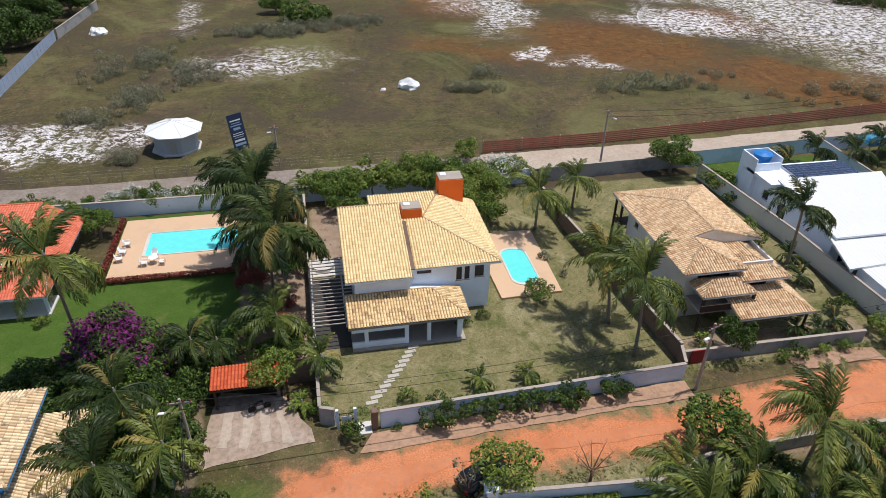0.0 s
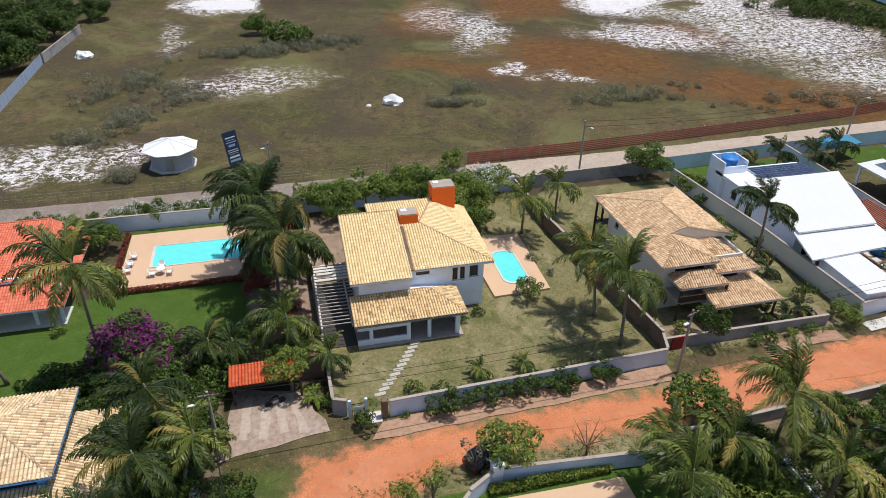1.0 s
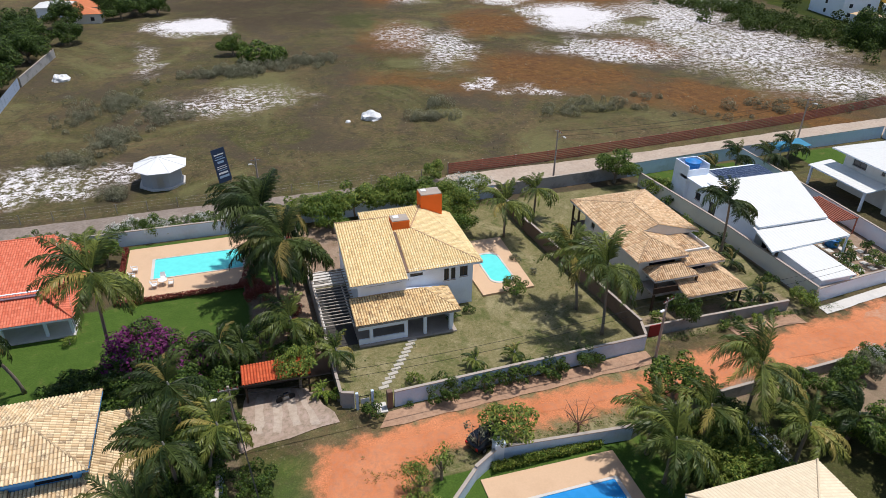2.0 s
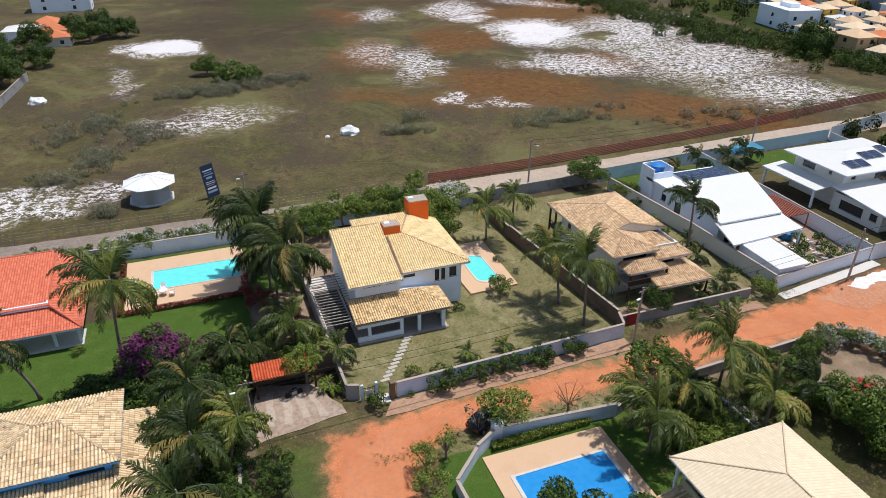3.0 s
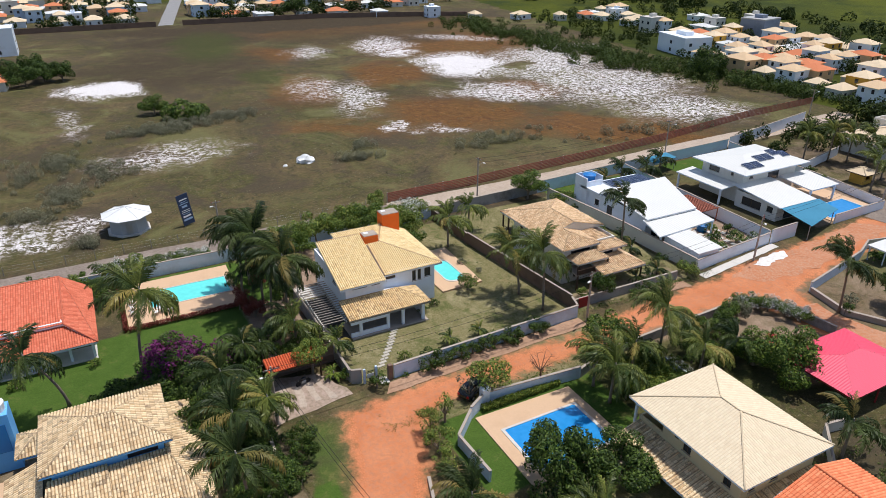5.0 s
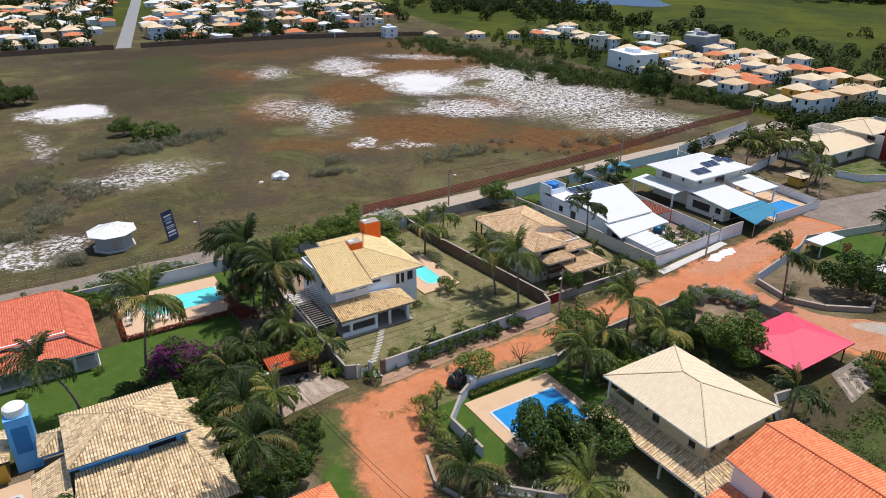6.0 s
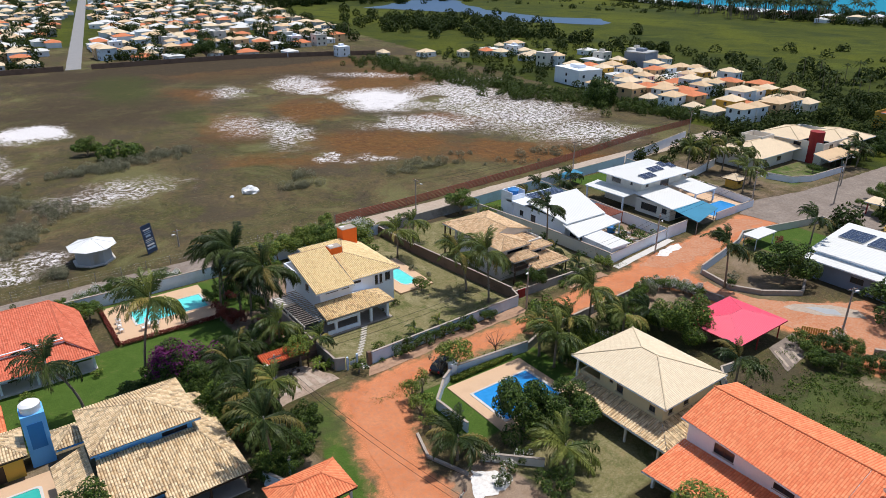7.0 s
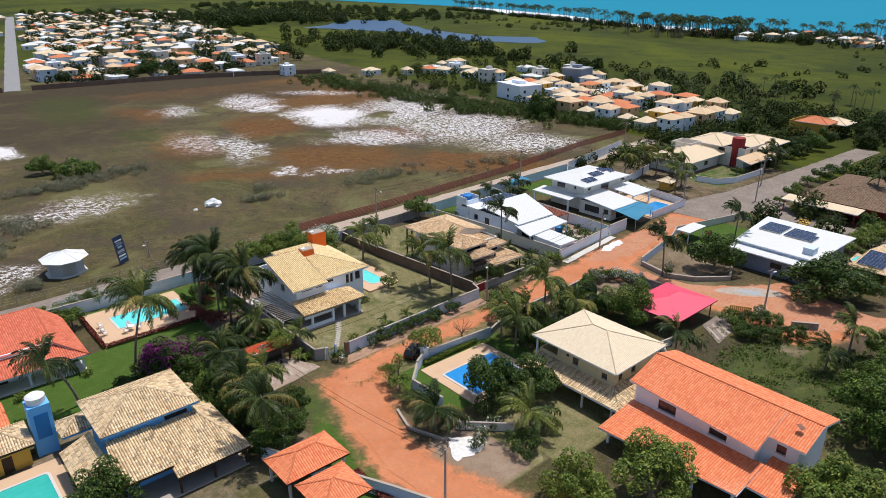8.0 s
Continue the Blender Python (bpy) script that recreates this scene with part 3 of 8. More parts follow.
def box_walls(parent, x0, y0, x1, y1, z0, z1, mat, holes=(), t=0.2, name="wall"):
    """Four walls of a storey. holes: (side, from, to, low, high, kind), side n s e w; openings go through and take a window, a door or stay open."""
    for side in "nsew":
        hs = [h for h in holes if h[0] == side]
        if side in "ns":
            base = y0 if side == "s" else y1 - t
            lo, hi = x0, x1
            place = lambda u, v, w, base=base: (u, base + w, v)
        else:
            base = x0 if side == "w" else x1 - t
            lo, hi = y0 + t, y1 - t
            place = lambda u, v, w, base=base: (base + w, u, v)
        us = sorted({lo, hi, *[h[1] for h in hs], *[h[2] for h in hs]})
        vs = sorted({z0, z1, *[max(z0, h[3]) for h in hs], *[h[4] for h in hs]})
        wob = part(name, lattice(us, vs, lambda u, v: not any(h[1] < u < h[2] and h[3] < v < h[4] for h in hs), place, t), mat, parent)
        for _, a, b, c, e, *kind in hs:
            kd = kind[0] if kind else "window"
            if kd == "open":
                continue
            c = max(c, z0)
            inner = lambda u, v, w, place=place: place(u, v, w + t * 0.4)
            w = part("window" if kd == "window" else "door", lattice([a, b], [c, e], lambda u, v: True, lambda u, v, w, place=place: place(u, v, w + t * 0.4 + 0.02), 0.03), "glass" if kd == "window" else "wood", wob)
            m = (a + b) / 2
            f = 0.06
            fu, fv = [a, a + f, m - f / 2, m + f / 2, b - f, b], [c, c + f, e - f, e]
            part("frame", lattice(fu, fv, lambda u, v: not (c + f < v < e - f and (a + f < u < m - f / 2 or m + f / 2 < u < b - f)), inner, 0.09), "wood", wob)
            if kd == "window" and e - c > 0.6:
                s0 = -0.07 if side in "sw" else t - 0.06
                part("sill", lattice([a - 0.08, b + 0.08], [c - 0.06, c - 0.004], lambda u, v: True, lambda u, v, w, place=place: place(u, v, w + s0), 0.13), "concrete", parent)


# ---- ground ----
def inside(x, y, x0, y0, x1, y1, soft=0.8):
    d = max(x0 - x, x - x1, y0 - y, y - y1)
    return min(1.0, max(0.0, 0.5 - d / soft))


def blob(x, y, cx, cy, rx, ry, turn=0.0):
    c, s = math.cos(radians(turn)), math.sin(radians(turn))
    dx, dy = x - cx, y - cy
    u, v = (c * dx + s * dy) / rx, (-s * dx + c * dy) / ry
    return max(0.0, 1.0 - (u * u + v * v) ** 0.5)


SAND = [(102, 196, 29, 21, 65, 1.35), (92, 246, 28, 16, 70, .8), (90, 227, 12, 9, 82, 1.0), (59, 244, 22, 11, 75, .5), (131, 187, 44, 27, 53, .78), (128, 147, 40, 33, 37, .64), (126, 113, 25, 20, 163, .6), (90, 152, 25, 15, 136, .74),
        (50, 167, 30, 10, 65, .62), (42, 182, 24, 12, 74, .42), (48, 132, 7, 6, 77, .7), (57, 123, 8, 5, 134, .5), (-16, 209, 13, 14, 0, 1.5), (-8, 133, 21, 12, 8, .46)]
SAND += [(129, 250, 29, 11, 139, .5), (-40, 99, 15, 9, 6, .72), (-28, 99, 9, 7, 0, .46), (158, 208, 19, 13, 140, .58), (-26, 173, 22, 5, 97, .38)]
BARE = [(119, 186, 11, 6, 55, 1.0), (78, 167, 12, 8, 131, .8), (70, 222, 8, 5, 81, .8), (116, 230, 15, 8, 136, .7)]
RUST = [(67, 137, 30, 23, 129, .9), (72, 193, 24, 16, 75, .95), (95, 104, 30, 15, 142, .95), (45, 244, 24, 15, 94, .8), (38, 181, 28, 12, 72, .8), (99, 152, 16, 13, 61, .8), (104, 89, 18, 8, 145, .8), (37, 135, 24, 10, 136, .6), (118, 240, 50, 50, 0, .8), (100, 300, 90, 36, 0, .7)]
GREEN = [(27, 277, 62, 24, 81, .8), (33, 206, 19, 12, 87, .7)]
DARK = [(20, 225, 40, 40, 0, .6), (25, 290, 60, 40, 0, .8), (60, 165, 26, 16, 0, .5), (110, 255, 40, 20, 0, .7), (10, 235, 60, 70, 0, .72), (90, 280, 100, 60, 0, .6), (85, 150, 40, 22, 0, .5), (80, 322, 150, 34, 0, 1.1), (20, 165, 40, 22, 0, .5)]
YARD = [(-0.5, 38, 31, 74), (31.5, 39, 52.5, 75), (4, 28.5, 31, 36), (-7, 4, 8, 14), (8, 2, 22, 16)]
LAWN = [(-9.2, 8, -7.2, 26), (-38, 44, -5, 61), (-22, 60.5, -2, 75), (4.5, 17, 21, 28.5), (18.5, 14, 24, 28), (53, 66, 72, 78), (84, 62, 106, 79), (125, 45, 146, 55), (82, 22, 98, 32), (-14, 8, -9, 20), (99, 38, 106, 46)]
SOIL = [(-0.5, 61, 6, 74, .95), (-8, 44, -1, 61, .8), (-2.0, 47, 3, 58.5, .6), (53, 43, 72, 60, .9), (31.5, 39, 52, 44, .55), (34, 28.5, 64, 34, .7), (44, 14, 58, 30, .6), (-7, 4, 6, 15, .8), (50, -6, 55, -1, .5), (60, 14, 76, 33, .5), (-38, 20, -9, 44, .5), (84, 42, 106, 62, .8), (100, 40, 260, 78, .45)]


DIRT_ROAD = [(-3.2, 34.3), (2.5, 34.6), (14, 35.2), (30, 35.0), (38, 36.6), (52, 37.0), (62, 38.4), (78, 39.5), (96, 41), (99, 34), (82, 33), (70, 31.5), (62.5, 30), (60.5, 24), (61, 18), (66, 12.5), (75, 7), (72, -2), (62, -8), (55, -3),
        (57, 8), (54.5, 18), (55.5, 26), (52, 31.5), (44, 31.5), (34, 31.3), (20, 31.5), (9, 31.6), (4.2, 29.5), (2.0, 25), (-1.4, 18), (-1.6, 12), (-0.4, 7), (1.5, 1), (0, -14), (-7, -8), (-7.4, 4), (-8.0, 14), (-6.6, 22), (-4.6, 29)]


def signed(x, y, poly):
    """Distance to a polygon's edge, minus inside."""
    best, ins = 1e9, False
    for k in range(len(poly)):
        (ax, ay), (bx, by) = poly[k - 1], poly[k]
        dx, dy = bx - ax, by - ay
        s = min(1, max(0, ((x - ax) * dx + (y - ay) * dy) / (dx * dx + dy * dy)))
        best = min(best, math.hypot(x - ax - s * dx, y - ay - s * dy))
        if (ay > y) != (by > y) and x < ax + (y - ay) * dx / dy:
            ins = not ins
    return -best if ins else best


def inset(poly, w):
    """The polygon with its edges moved inwards by about w."""
    area = sum(poly[k - 1][0] * poly[k][1] - poly[k][0] * poly[k - 1][1] for k in range(len(poly)))
    sg = 1 if area > 0 else -1
    out = []
    for k in range(len(poly)):
        (ax, ay), (bx, by), (cx, cy) = poly[k - 1], poly[k], poly[(k + 1) % len(poly)]
        n1 = Vector((-(by - ay), bx - ax)).normalized()
        n2 = Vector((-(cy - by), cx - bx)).normalized()
        n = (n1 + n2).normalized() * sg
        out.append((bx + n.x * w, by + n.y * w))
    return out


def ground_sheet():
    def axis(lo, a, b, hi, fine):
        out = list(np.arange(a, b + 0.01, fine))
        s = fine
        while out[-1] < hi:
            s *= 1.25
            out.append(out[-1] + s)
        s = fine
        while out[0] > lo:
            s *= 1.25
            out.insert(0, out[0] - s)
        return out
    xs, ys = axis(-3500, -60, 110, 4600, 1.0), axis(-3500, -30, 140, 4600, 1.0)
    xs = sorted(set(list(np.arange(110, 240, 3.0)) + [x for x in xs if not 110 <= x < 240]))
    ys = sorted(set(list(np.arange(140, 380, 3.0)) + [y for y in ys if not 140 <= y < 380]))
    nx, ny = len(xs), len(ys)
    v = [(x, y, 0.0) for y in ys for x in xs]
    f = [(j * nx + i, j * nx + i + 1, (j + 1) * nx + i + 1, (j + 1) * nx + i) for j in range(ny - 1) for i in range(nx - 1)]
    me = bpy.data.meshes.new("ground")
    me.from_pydata(v, [], f)
    me.materials.append(M["ground"])
    mask = {k: np.zeros(len(v), dtype=np.float32) for k in ("sand", "rust", "dark", "lawn", "yard", "soil", "marsh", "dirt", "green")}
    for k, (x, y, _) in enumerate(v):
        if y > 86 and x < 240 and y < 420:
            wx = noise.noise(Vector((x * 0.06, y * 0.06, 4))) * 6 + noise.noise(Vector((x * 0.22, y * 0.22, 6))) * 4.5
            wy = noise.noise(Vector((x * 0.06, y * 0.06, 8))) * 6 + noise.noise(Vector((x * 0.22, y * 0.22, 2))) * 4.5
            bare = max(w * min(1, 2.2 * blob(x + wx, y + wy, *p)) for *p, w in BARE)
            mask["sand"][k] = min(1.2, max([0] + [w * min(1, 1.45 * blob(x + wx, y + wy, *p)) for *p, w in SAND])) * (1 - bare)
            mask["green"][k] = max(w * min(1, 1.5 * blob(x + wx, y + wy, *p)) for *p, w in GREEN)
            mask["rust"][k] = max(w * min(1, 1.7 * blob(x + wx, y + wy, *p)) for *p, w in RUST)
            mask["dark"][k] = max(w * min(1, 1.5 * blob(x + wx, y + wy, *p)) for *p, w in DARK)
        if -60 < x < 260 and -40 < y < 90:
            mask["lawn"][k] = max(max(inside(x, y, *p) for p in LAWN), 0.52 * inside(x, y, -10, 20, 0, 35.5, 4.0), 0.47 * inside(x, y, 34, -16, 60, 3, 3.0))
            mask["yard"][k] = max(inside(x, y, *p) for p in YARD)
            mask["soil"][k] = max(inside(x, y, *p[:4], 2.0) * p[4] for p in SOIL)
            mask["green"][k] = max(0.5 * inside(x, y, 32, -22, 60, 5, 5.0), 0.75 * inside(x, y, -38, 20, -9, 44, 4.0), 0.7 * inside(x, y, 22, 14, 54, 29, 3.0))
        if -16 < x < 104 and -20 < y < 46:
            sd = signed(x, y, DIRT_ROAD)
            mask["dirt"][k] = min(1.0, max(0.0, 0.5 - sd / 3.8))
        if x > 178 + 0.18 * (y - 180) and y < 2600 or x > 240 or y > 420 or x < -300 or y < -200:
            mask["marsh"][k] = 1.0
    for name, a in mask.items():
        me.attributes.new(name, "FLOAT", "POINT").data.foreach_set("value", a)
    return tagged(new("ground", me), "dry grass field with rust earth and white sand", "ground", kind="structure")


ground_sheet()


def ragged(pts, z, mat, name, label, category, rough=0.5, step=1.2, seed=1, kind="structure", thick=0.0):
    """A flat patch of ground cover with an uneven edge."""
    out = []
    for k in range(len(pts)):
        a, b = Vector((*pts[k], 0)), Vector((*pts[(k + 1) % len(pts)], 0))
        n = max(1, int((b - a).length / step))
        for j in range(n):
            p = a.lerp(b, j / n)
            q = noise.noise_vector(Vector((p.x * 0.35, p.y * 0.35, seed * 7.1))) * rough + noise.noise_vector(Vector((p.x * 1.3, p.y * 1.3, seed * 3.3))) * rough * 0.4
            out.append((p.x + q.x, p.y + q.y))
    bm = bmesh.new()
    vs = [bm.verts.new((x, y, z)) for x, y in out]
    es = [bm.edges.new((vs[k], vs[(k + 1) % len(vs)])) for k in range(len(vs))]
    bmesh.ops.triangle_fill(bm, edges=es, use_beauty=True)
    bmesh.ops.recalc_face_normals(bm, faces=bm.faces)
    if bm.faces and bm.faces[0].normal.z < 0:
        bmesh.ops.reverse_faces(bm, faces=bm.faces)
    me = bpy.data.meshes.new(name)
    bm.to_mesh(me)
    bm.free()
    me.materials.append(M[mat])
    return tagged(new(name, me), label, category, kind=kind)


# roads and paving
ragged(inset(DIRT_ROAD, 1.3), 0.03, "dirt", "road", "orange packed-dirt road with ragged edges", "road", 0.35)
ragged([(57, 36.4), (64, 38.0), (78, 39.0), (92, 40.5), (96, 36), (80, 34.5), (70, 32.5), (62, 33.5)], 0.05, "dirt2", "road", "washed-out dirt with pale wet patches", "road", 1.3, seed=4)
ragged([(57, 26), (61, 26), (62, 18), (68, 12), (75, 7), (74, -1), (73, -7), (86, -26), (78, -30), (65, -9), (59, -2), (58.4, 4), (57.5, 14)], 0.05, "dirt2", "road", "muddy side street with pale wet patches", "road", 1.0, seed=5)
ragged([(96, 41.5), (106, 44.5), (122, 41.5), (145, 40), (200, 38), (200, 31), (140, 32.5), (122, 27), (116, 14), (114, 0), (105, -4), (106, 14), (104, 28), (97, 33)], 0.06, "cobble", "road", "grey cobbled street between walled gardens", "road", 0.3, seed=6)
ragged([(-80, 78.2), (26, 77.6), (60, 79.5), (60, 84), (26, 85.0), (-80, 84.2)], 0.04, "cobble", "road", "grey paved back street beside the field", "road", 0.3, seed=7)
ragged([(24, 78.2), (60, 79.3), (100, 81.2), (160, 84.5), (160, 90), (96, 88.4), (60, 86), (24, 85.5)], 0.055, "sandlane", "road", "pale sandy back street behind the gardens", "road", 0.3, seed=8)
ragged([(2.2, 35.0), (30.5, 36.0), (30.5, 38.0), (3.2, 37.0)], 0.07, "pave", "pavement", "dusty pinkish pavement along the garden wall", "pavement", 0.25, seed=9)
ragged([(41, 37.2), (50, 37.4), (50, 39.2), (41, 39)], 0.07, "pave", "pavement", "cracked pavement before the garden wall", "pavement", 0.5, seed=10)
ragged([(53.5, 38.0), (72, 40.2), (72, 41.6), (53.5, 39.4)], 0.08, "paleconcrete", "pavement", "pale concrete pavement before the garden walls", "pavement", 0.15, seed=11)
ragged([(-9.9, 35.7), (-5.6, 36.3), (-1.0, 36.9), (-2.2, 39.6), (-3.4, 42.3), (-8.6, 43.4), (-9.4, 40.0)], 0.06, "drive", "driveway", "worn concrete driveway with wheel tracks", "driveway", 0.5, seed=12)
ragged([(65.4, 11.8), (67.2, 11.0), (68.4, 8.6), (67.6, 7.4), (66.0, 9.0)], 0.07, "puddle", "puddle", "muddy rain puddle on the dirt road, pale sky reflection coloured in", "puddle", 0.5, seed=13)
ragged([(-0.2, 10.0), (1.6, 9.3), (3.6, 10.0), (4.6, 11.6), (3.8, 13.2), (1.8, 14.4), (0.4, 13.6)], 0.06, "whitesand", "sand_heap", "spilled white sand beside the road", "sand", 1.1, 0.35, seed=14)
ragged([(63.6, 38.0), (66, 38.9), (69, 39.2), (71, 38.6), (70, 37.2), (67.4, 36.6), (65, 36.8)], 0.09, "whitesand", "sand_heap", "spilled pale sand beside the road", "sand", 0.9, 0.35, seed=15)
ragged([(63.4, 14.0), (66.4, 12.8), (69.4, 10.0), (71.0, 6.6), (69.2, 4.8), (66.8, 7.0), (64.2, 10.6), (62.8, 12.8)], 0.06, "sandlane", "dried_mud", "pale dried mud beside the puddle", "mud", 0.6, 0.7, seed=19)
single("sea", Mb().quad((727, -3400, 0.3), (4600, -3400, 0.3), (4600, 4600, 0.3), (1500, 4600, 0.3), (1085, 1580, 0.3), (1040, 1076, 0.3), (895, 720, 0.3), (773, 518, 0.3), (748, 388, 0.3), (727, 191, 0.3)), "sea", "blue-green sea beyond the beach", "sea", kind="structure")
ragged([(660, 150), (727, 150), (730, 191), (750, 388), (775, 518), (897, 720), (1042, 1076), (1000, 1076), (850, 800), (735, 560), (700, 388), (665, 191)], 0.2, "cushion", "beach", "pale sand beach along the sea", "beach", 6, 20, 16)
ragged([(379, 683), (420, 560), (393, 446), (430, 372), (452, 381), (480, 420), (450, 470), (470, 560), (510, 660), (570, 760), (520, 790), (440, 720)], 0.15, "lagoon", "lagoon", "still blue lagoon amid green marsh", "lagoon", 12, 18, 17)


# ---- garden walls ----
def garden_wall(pts, h, t, mat, label, cap=0.08):
    w = thing("garden_wall", label, "wall")
    wall_run(w, pts, h, t, mat, "wall_panel", cap)
    return w


garden_wall([(4.0, 37.45), (30.4, 38.3)], 1.75, 0.22, "wallgrey", "pale bluish-grey painted garden wall along the pavement")
garden_wall([(-0.6, 38.7), (0.5, 38.3)], 1.75, 0.22, "oldwall", "short mouldy grey wall beside the garden gate")
garden_wall([(-0.6, 38.9), (-1.0, 76.0)], 1.6, 0.2, "oldwall", "stained grey wall between two gardens")
garden_wall([(30.5, 38.5), (31.2, 40.6)], 1.7, 0.2, "brownwall", "dark brown wall corner")
garden_wall([(31.2, 40.6), (28.8, 64.2)], 1.9, 0.2, "brownwall", "brown stained block wall between two gardens")
garden_wall([(28.8, 64.2), (28.4, 76.0)], 1.7, 0.2, "brownwall", "brown stained block wall beside palms")
garden_wall([(31.4, 40.2), (49.6, 40.0)], 1.3, 0.2, "oldwall", "low weathered grey front wall")
garden_wall([(53.6, 40.2), (53.2, 56), (51.4, 74.0)], 2.2, 0.22, "offwhite", "tall stained white wall between two gardens")
garden_wall([(-60, 75.6), (-10, 75.4), (28.4, 76.2)], 2.0, 0.22, "wallgrey", "long grey garden wall with black mould")
garden_wall([(28.4, 76.3), (51.4, 77.4)], 1.9, 0.22, "oldwall", "mouldy dark grey wall facing the back street")
garden_wall([(51.4, 77.5), (72, 79.0), (106, 80.6)], 2.2, 0.22, "wallgrey", "pale grey wall facing the back street")


# ---- houses ----
def fills(par, x0, y0, z0, x1, y1, z1, mat, name="slab", b=0.0, label=""):
    return part(name, Mb().box(x0, y0, z0, x1, y1, z1, b), mat, par, label)


# the two-storey house with orange water-tank boxes
h1 = thing("house", "white two-storey house with cream tile roofs and orange tank boxes", "house")
box_walls(h1, 3.3, 51.4, 16.3, 62.6, 0.0, 2.9, "white", [("s", 3.9, 6.3, 1.0, 2.0), ("s", 7.6, 8.6, 0.0, 2.1, "door"), ("e", 55, 56.4, 1.0, 2.1)])
box_walls(h1, 3.3, 51.4, 16.3, 62.6, 2.9, 5.45, "white", [("s", 9.2, 10.6, 4.5, 5.1), ("s", 13.0, 13.55, 3.4, 5.1), ("s", 13.8, 14.3, 3.4, 5.1), ("s", 14.8, 15.7, 3.6, 5.2), ("w", 54, 55.2, 3.9, 5.0), ("e", 54, 55.2, 3.9, 5.0)])
fills(h1, 3.5, 51.8, 2.8, 16.1, 62.4, 2.95, "concrete", "floor_slab")
Lf = lambda y: 5.45 + 0.31 * (y - 49.6)
Rf = lambda y: 5.25 + 0.33 * (y - 51.0)
A1, B1, SE1 = (10.7, 57.0, 7.33), (13.2, 62.2, 7.22), (17.3, 51.1, 5.25)
plane_roof(h1, [([(2.4, 49.6, Lf(49.6)), (8.5, 49.6, Lf(49.6)), (8.5, 58.6, Lf(58.6)), (2.4, 58.6, Lf(58.6))], (0, -1)),
                ([(8.2, 51.1, 5.25), SE1, A1, (8.2, 57.0, 7.33)], (0, -1)),
                ([SE1, B1, A1], (1, 0)), ([SE1, (17.3, 63.3, 5.25), B1], (1, 0)),
                ([(5.7, 57.0, 6.98), (10.7, 57.0, 6.98), (13.2, 62.4, 7.25), (5.7, 62.4, 7.25)], (0, -1))],
           [((A1[0], A1[1], 7.4), (17.3, 51.1, 5.32)), ((A1[0], A1[1], 7.4), (B1[0], B1[1], 7.29)), ((2.5, 58.55, Lf(58.6) + 0.06), (8.4, 58.55, Lf(58.6) + 0.06))], "tile_cream")
part("step_wall", Mb().box(5.9, 58.62, 6.4, 8.4, 58.8, 8.0), "brownwall", h1)
# brown strip laid along the step between the left and right slopes
part("valley_gutter", slab([(8.5, 50.9, Rf(50.9) + 0.34), (8.95, 50.9, Rf(50.9) + 0.26), (8.95, 56.6, Rf(56.6) + 0.26), (8.5, 56.6, Rf(56.6) + 0.34)], 0.1), "brownwall", h1)
part("verge_board", Mb().box(8.5, 49.7, 5.3, 8.62, 55.5, 5.32).quad((8.51, 49.6, 5.2), (8.51, 55.4, 6.6), (8.51, 55.4, Lf(55.4)), (8.51, 49.6, Lf(49.6))), "wood", h1)
for x0, y0, z0, x1, y1, z1 in ((13.2, 61.5, 5.3, 15.8, 63.4, 9.0), (8.6, 56.9, 6.8, 10.6, 58.5, 8.5)):
    bx = part("tank_box", Mb().box(x0, y0, z0, x1, y1, z1 - 0.1, 0.02), "orange", h1, "bright orange rendered tank box")
    part("tank_lid", Mb().box(x0 + 0.03, y0 + 0.03, z1 - 0.098, x1 - 0.03, y1 - 0.03, z1, 0.02), "concrete", bx)
    part("hatch", Mb().box(x0 + 0.3, y1 - 0.9, z1 + 0.003, x0 + 0.95, y1 - 0.3, z1 + 0.07, 0.02), "cushion", bx)
# porch
pz = 2.75
plane_roof(h1, [([(2.3, 46.5, pz), (13.3, 46.5, pz), (10.3, 50.3, pz + 0.82), (2.3, 50.3, pz + 0.82)], (0, -1)),
                ([(13.3, 46.5, pz), (13.3, 51.2, pz), (10.3, 50.3, pz + 0.82)], (1, 0))],
           [((13.3, 46.5, pz + 0.07), (10.3, 50.3, pz + 0.9)), ((2.4, 50.3, pz + 0.9), (10.3, 50.3, pz + 0.9))], "tile_porch", "palewood")
box_walls(h1, 3.3, 50.3, 8.4, 51.38, 2.9, 5.5, "white", [("s", 4.2, 6.2, 4.75, 5.2), ("s", 6.8, 8.0, 4.75, 5.2)])
part("roof_infill", Mb().quad((8.3, 51.36, 3.4), (13.1, 51.36, 2.9), (10.3, 50.3, pz + 0.8), (8.3, 50.3, pz + 0.8)), "white", h1)
for x in (3.9, 7.55, 9.6, 12.4):
    part("porch_column", Mb().box(x - 0.17, 46.9, 0.0, x + 0.17, 47.24, 2.7), "white", h1)
part("porch_floor", Mb().box(2.6, 46.6, 0.0, 13.0, 50.98, 0.16, 0.03), "concrete", h1)
part("porch_wall", Mb().box(2.6, 46.95, 0.0, 7.4, 47.13, 0.75), "white", h1)
part("porch_wall", Mb().box(2.6, 46.95, 1.9, 7.4, 47.13, 2.65), "white", h1)
part("porch_wall", Mb().box(12.6, 47.3, 0.0, 12.8, 50.9, 2.6), "white", h1)

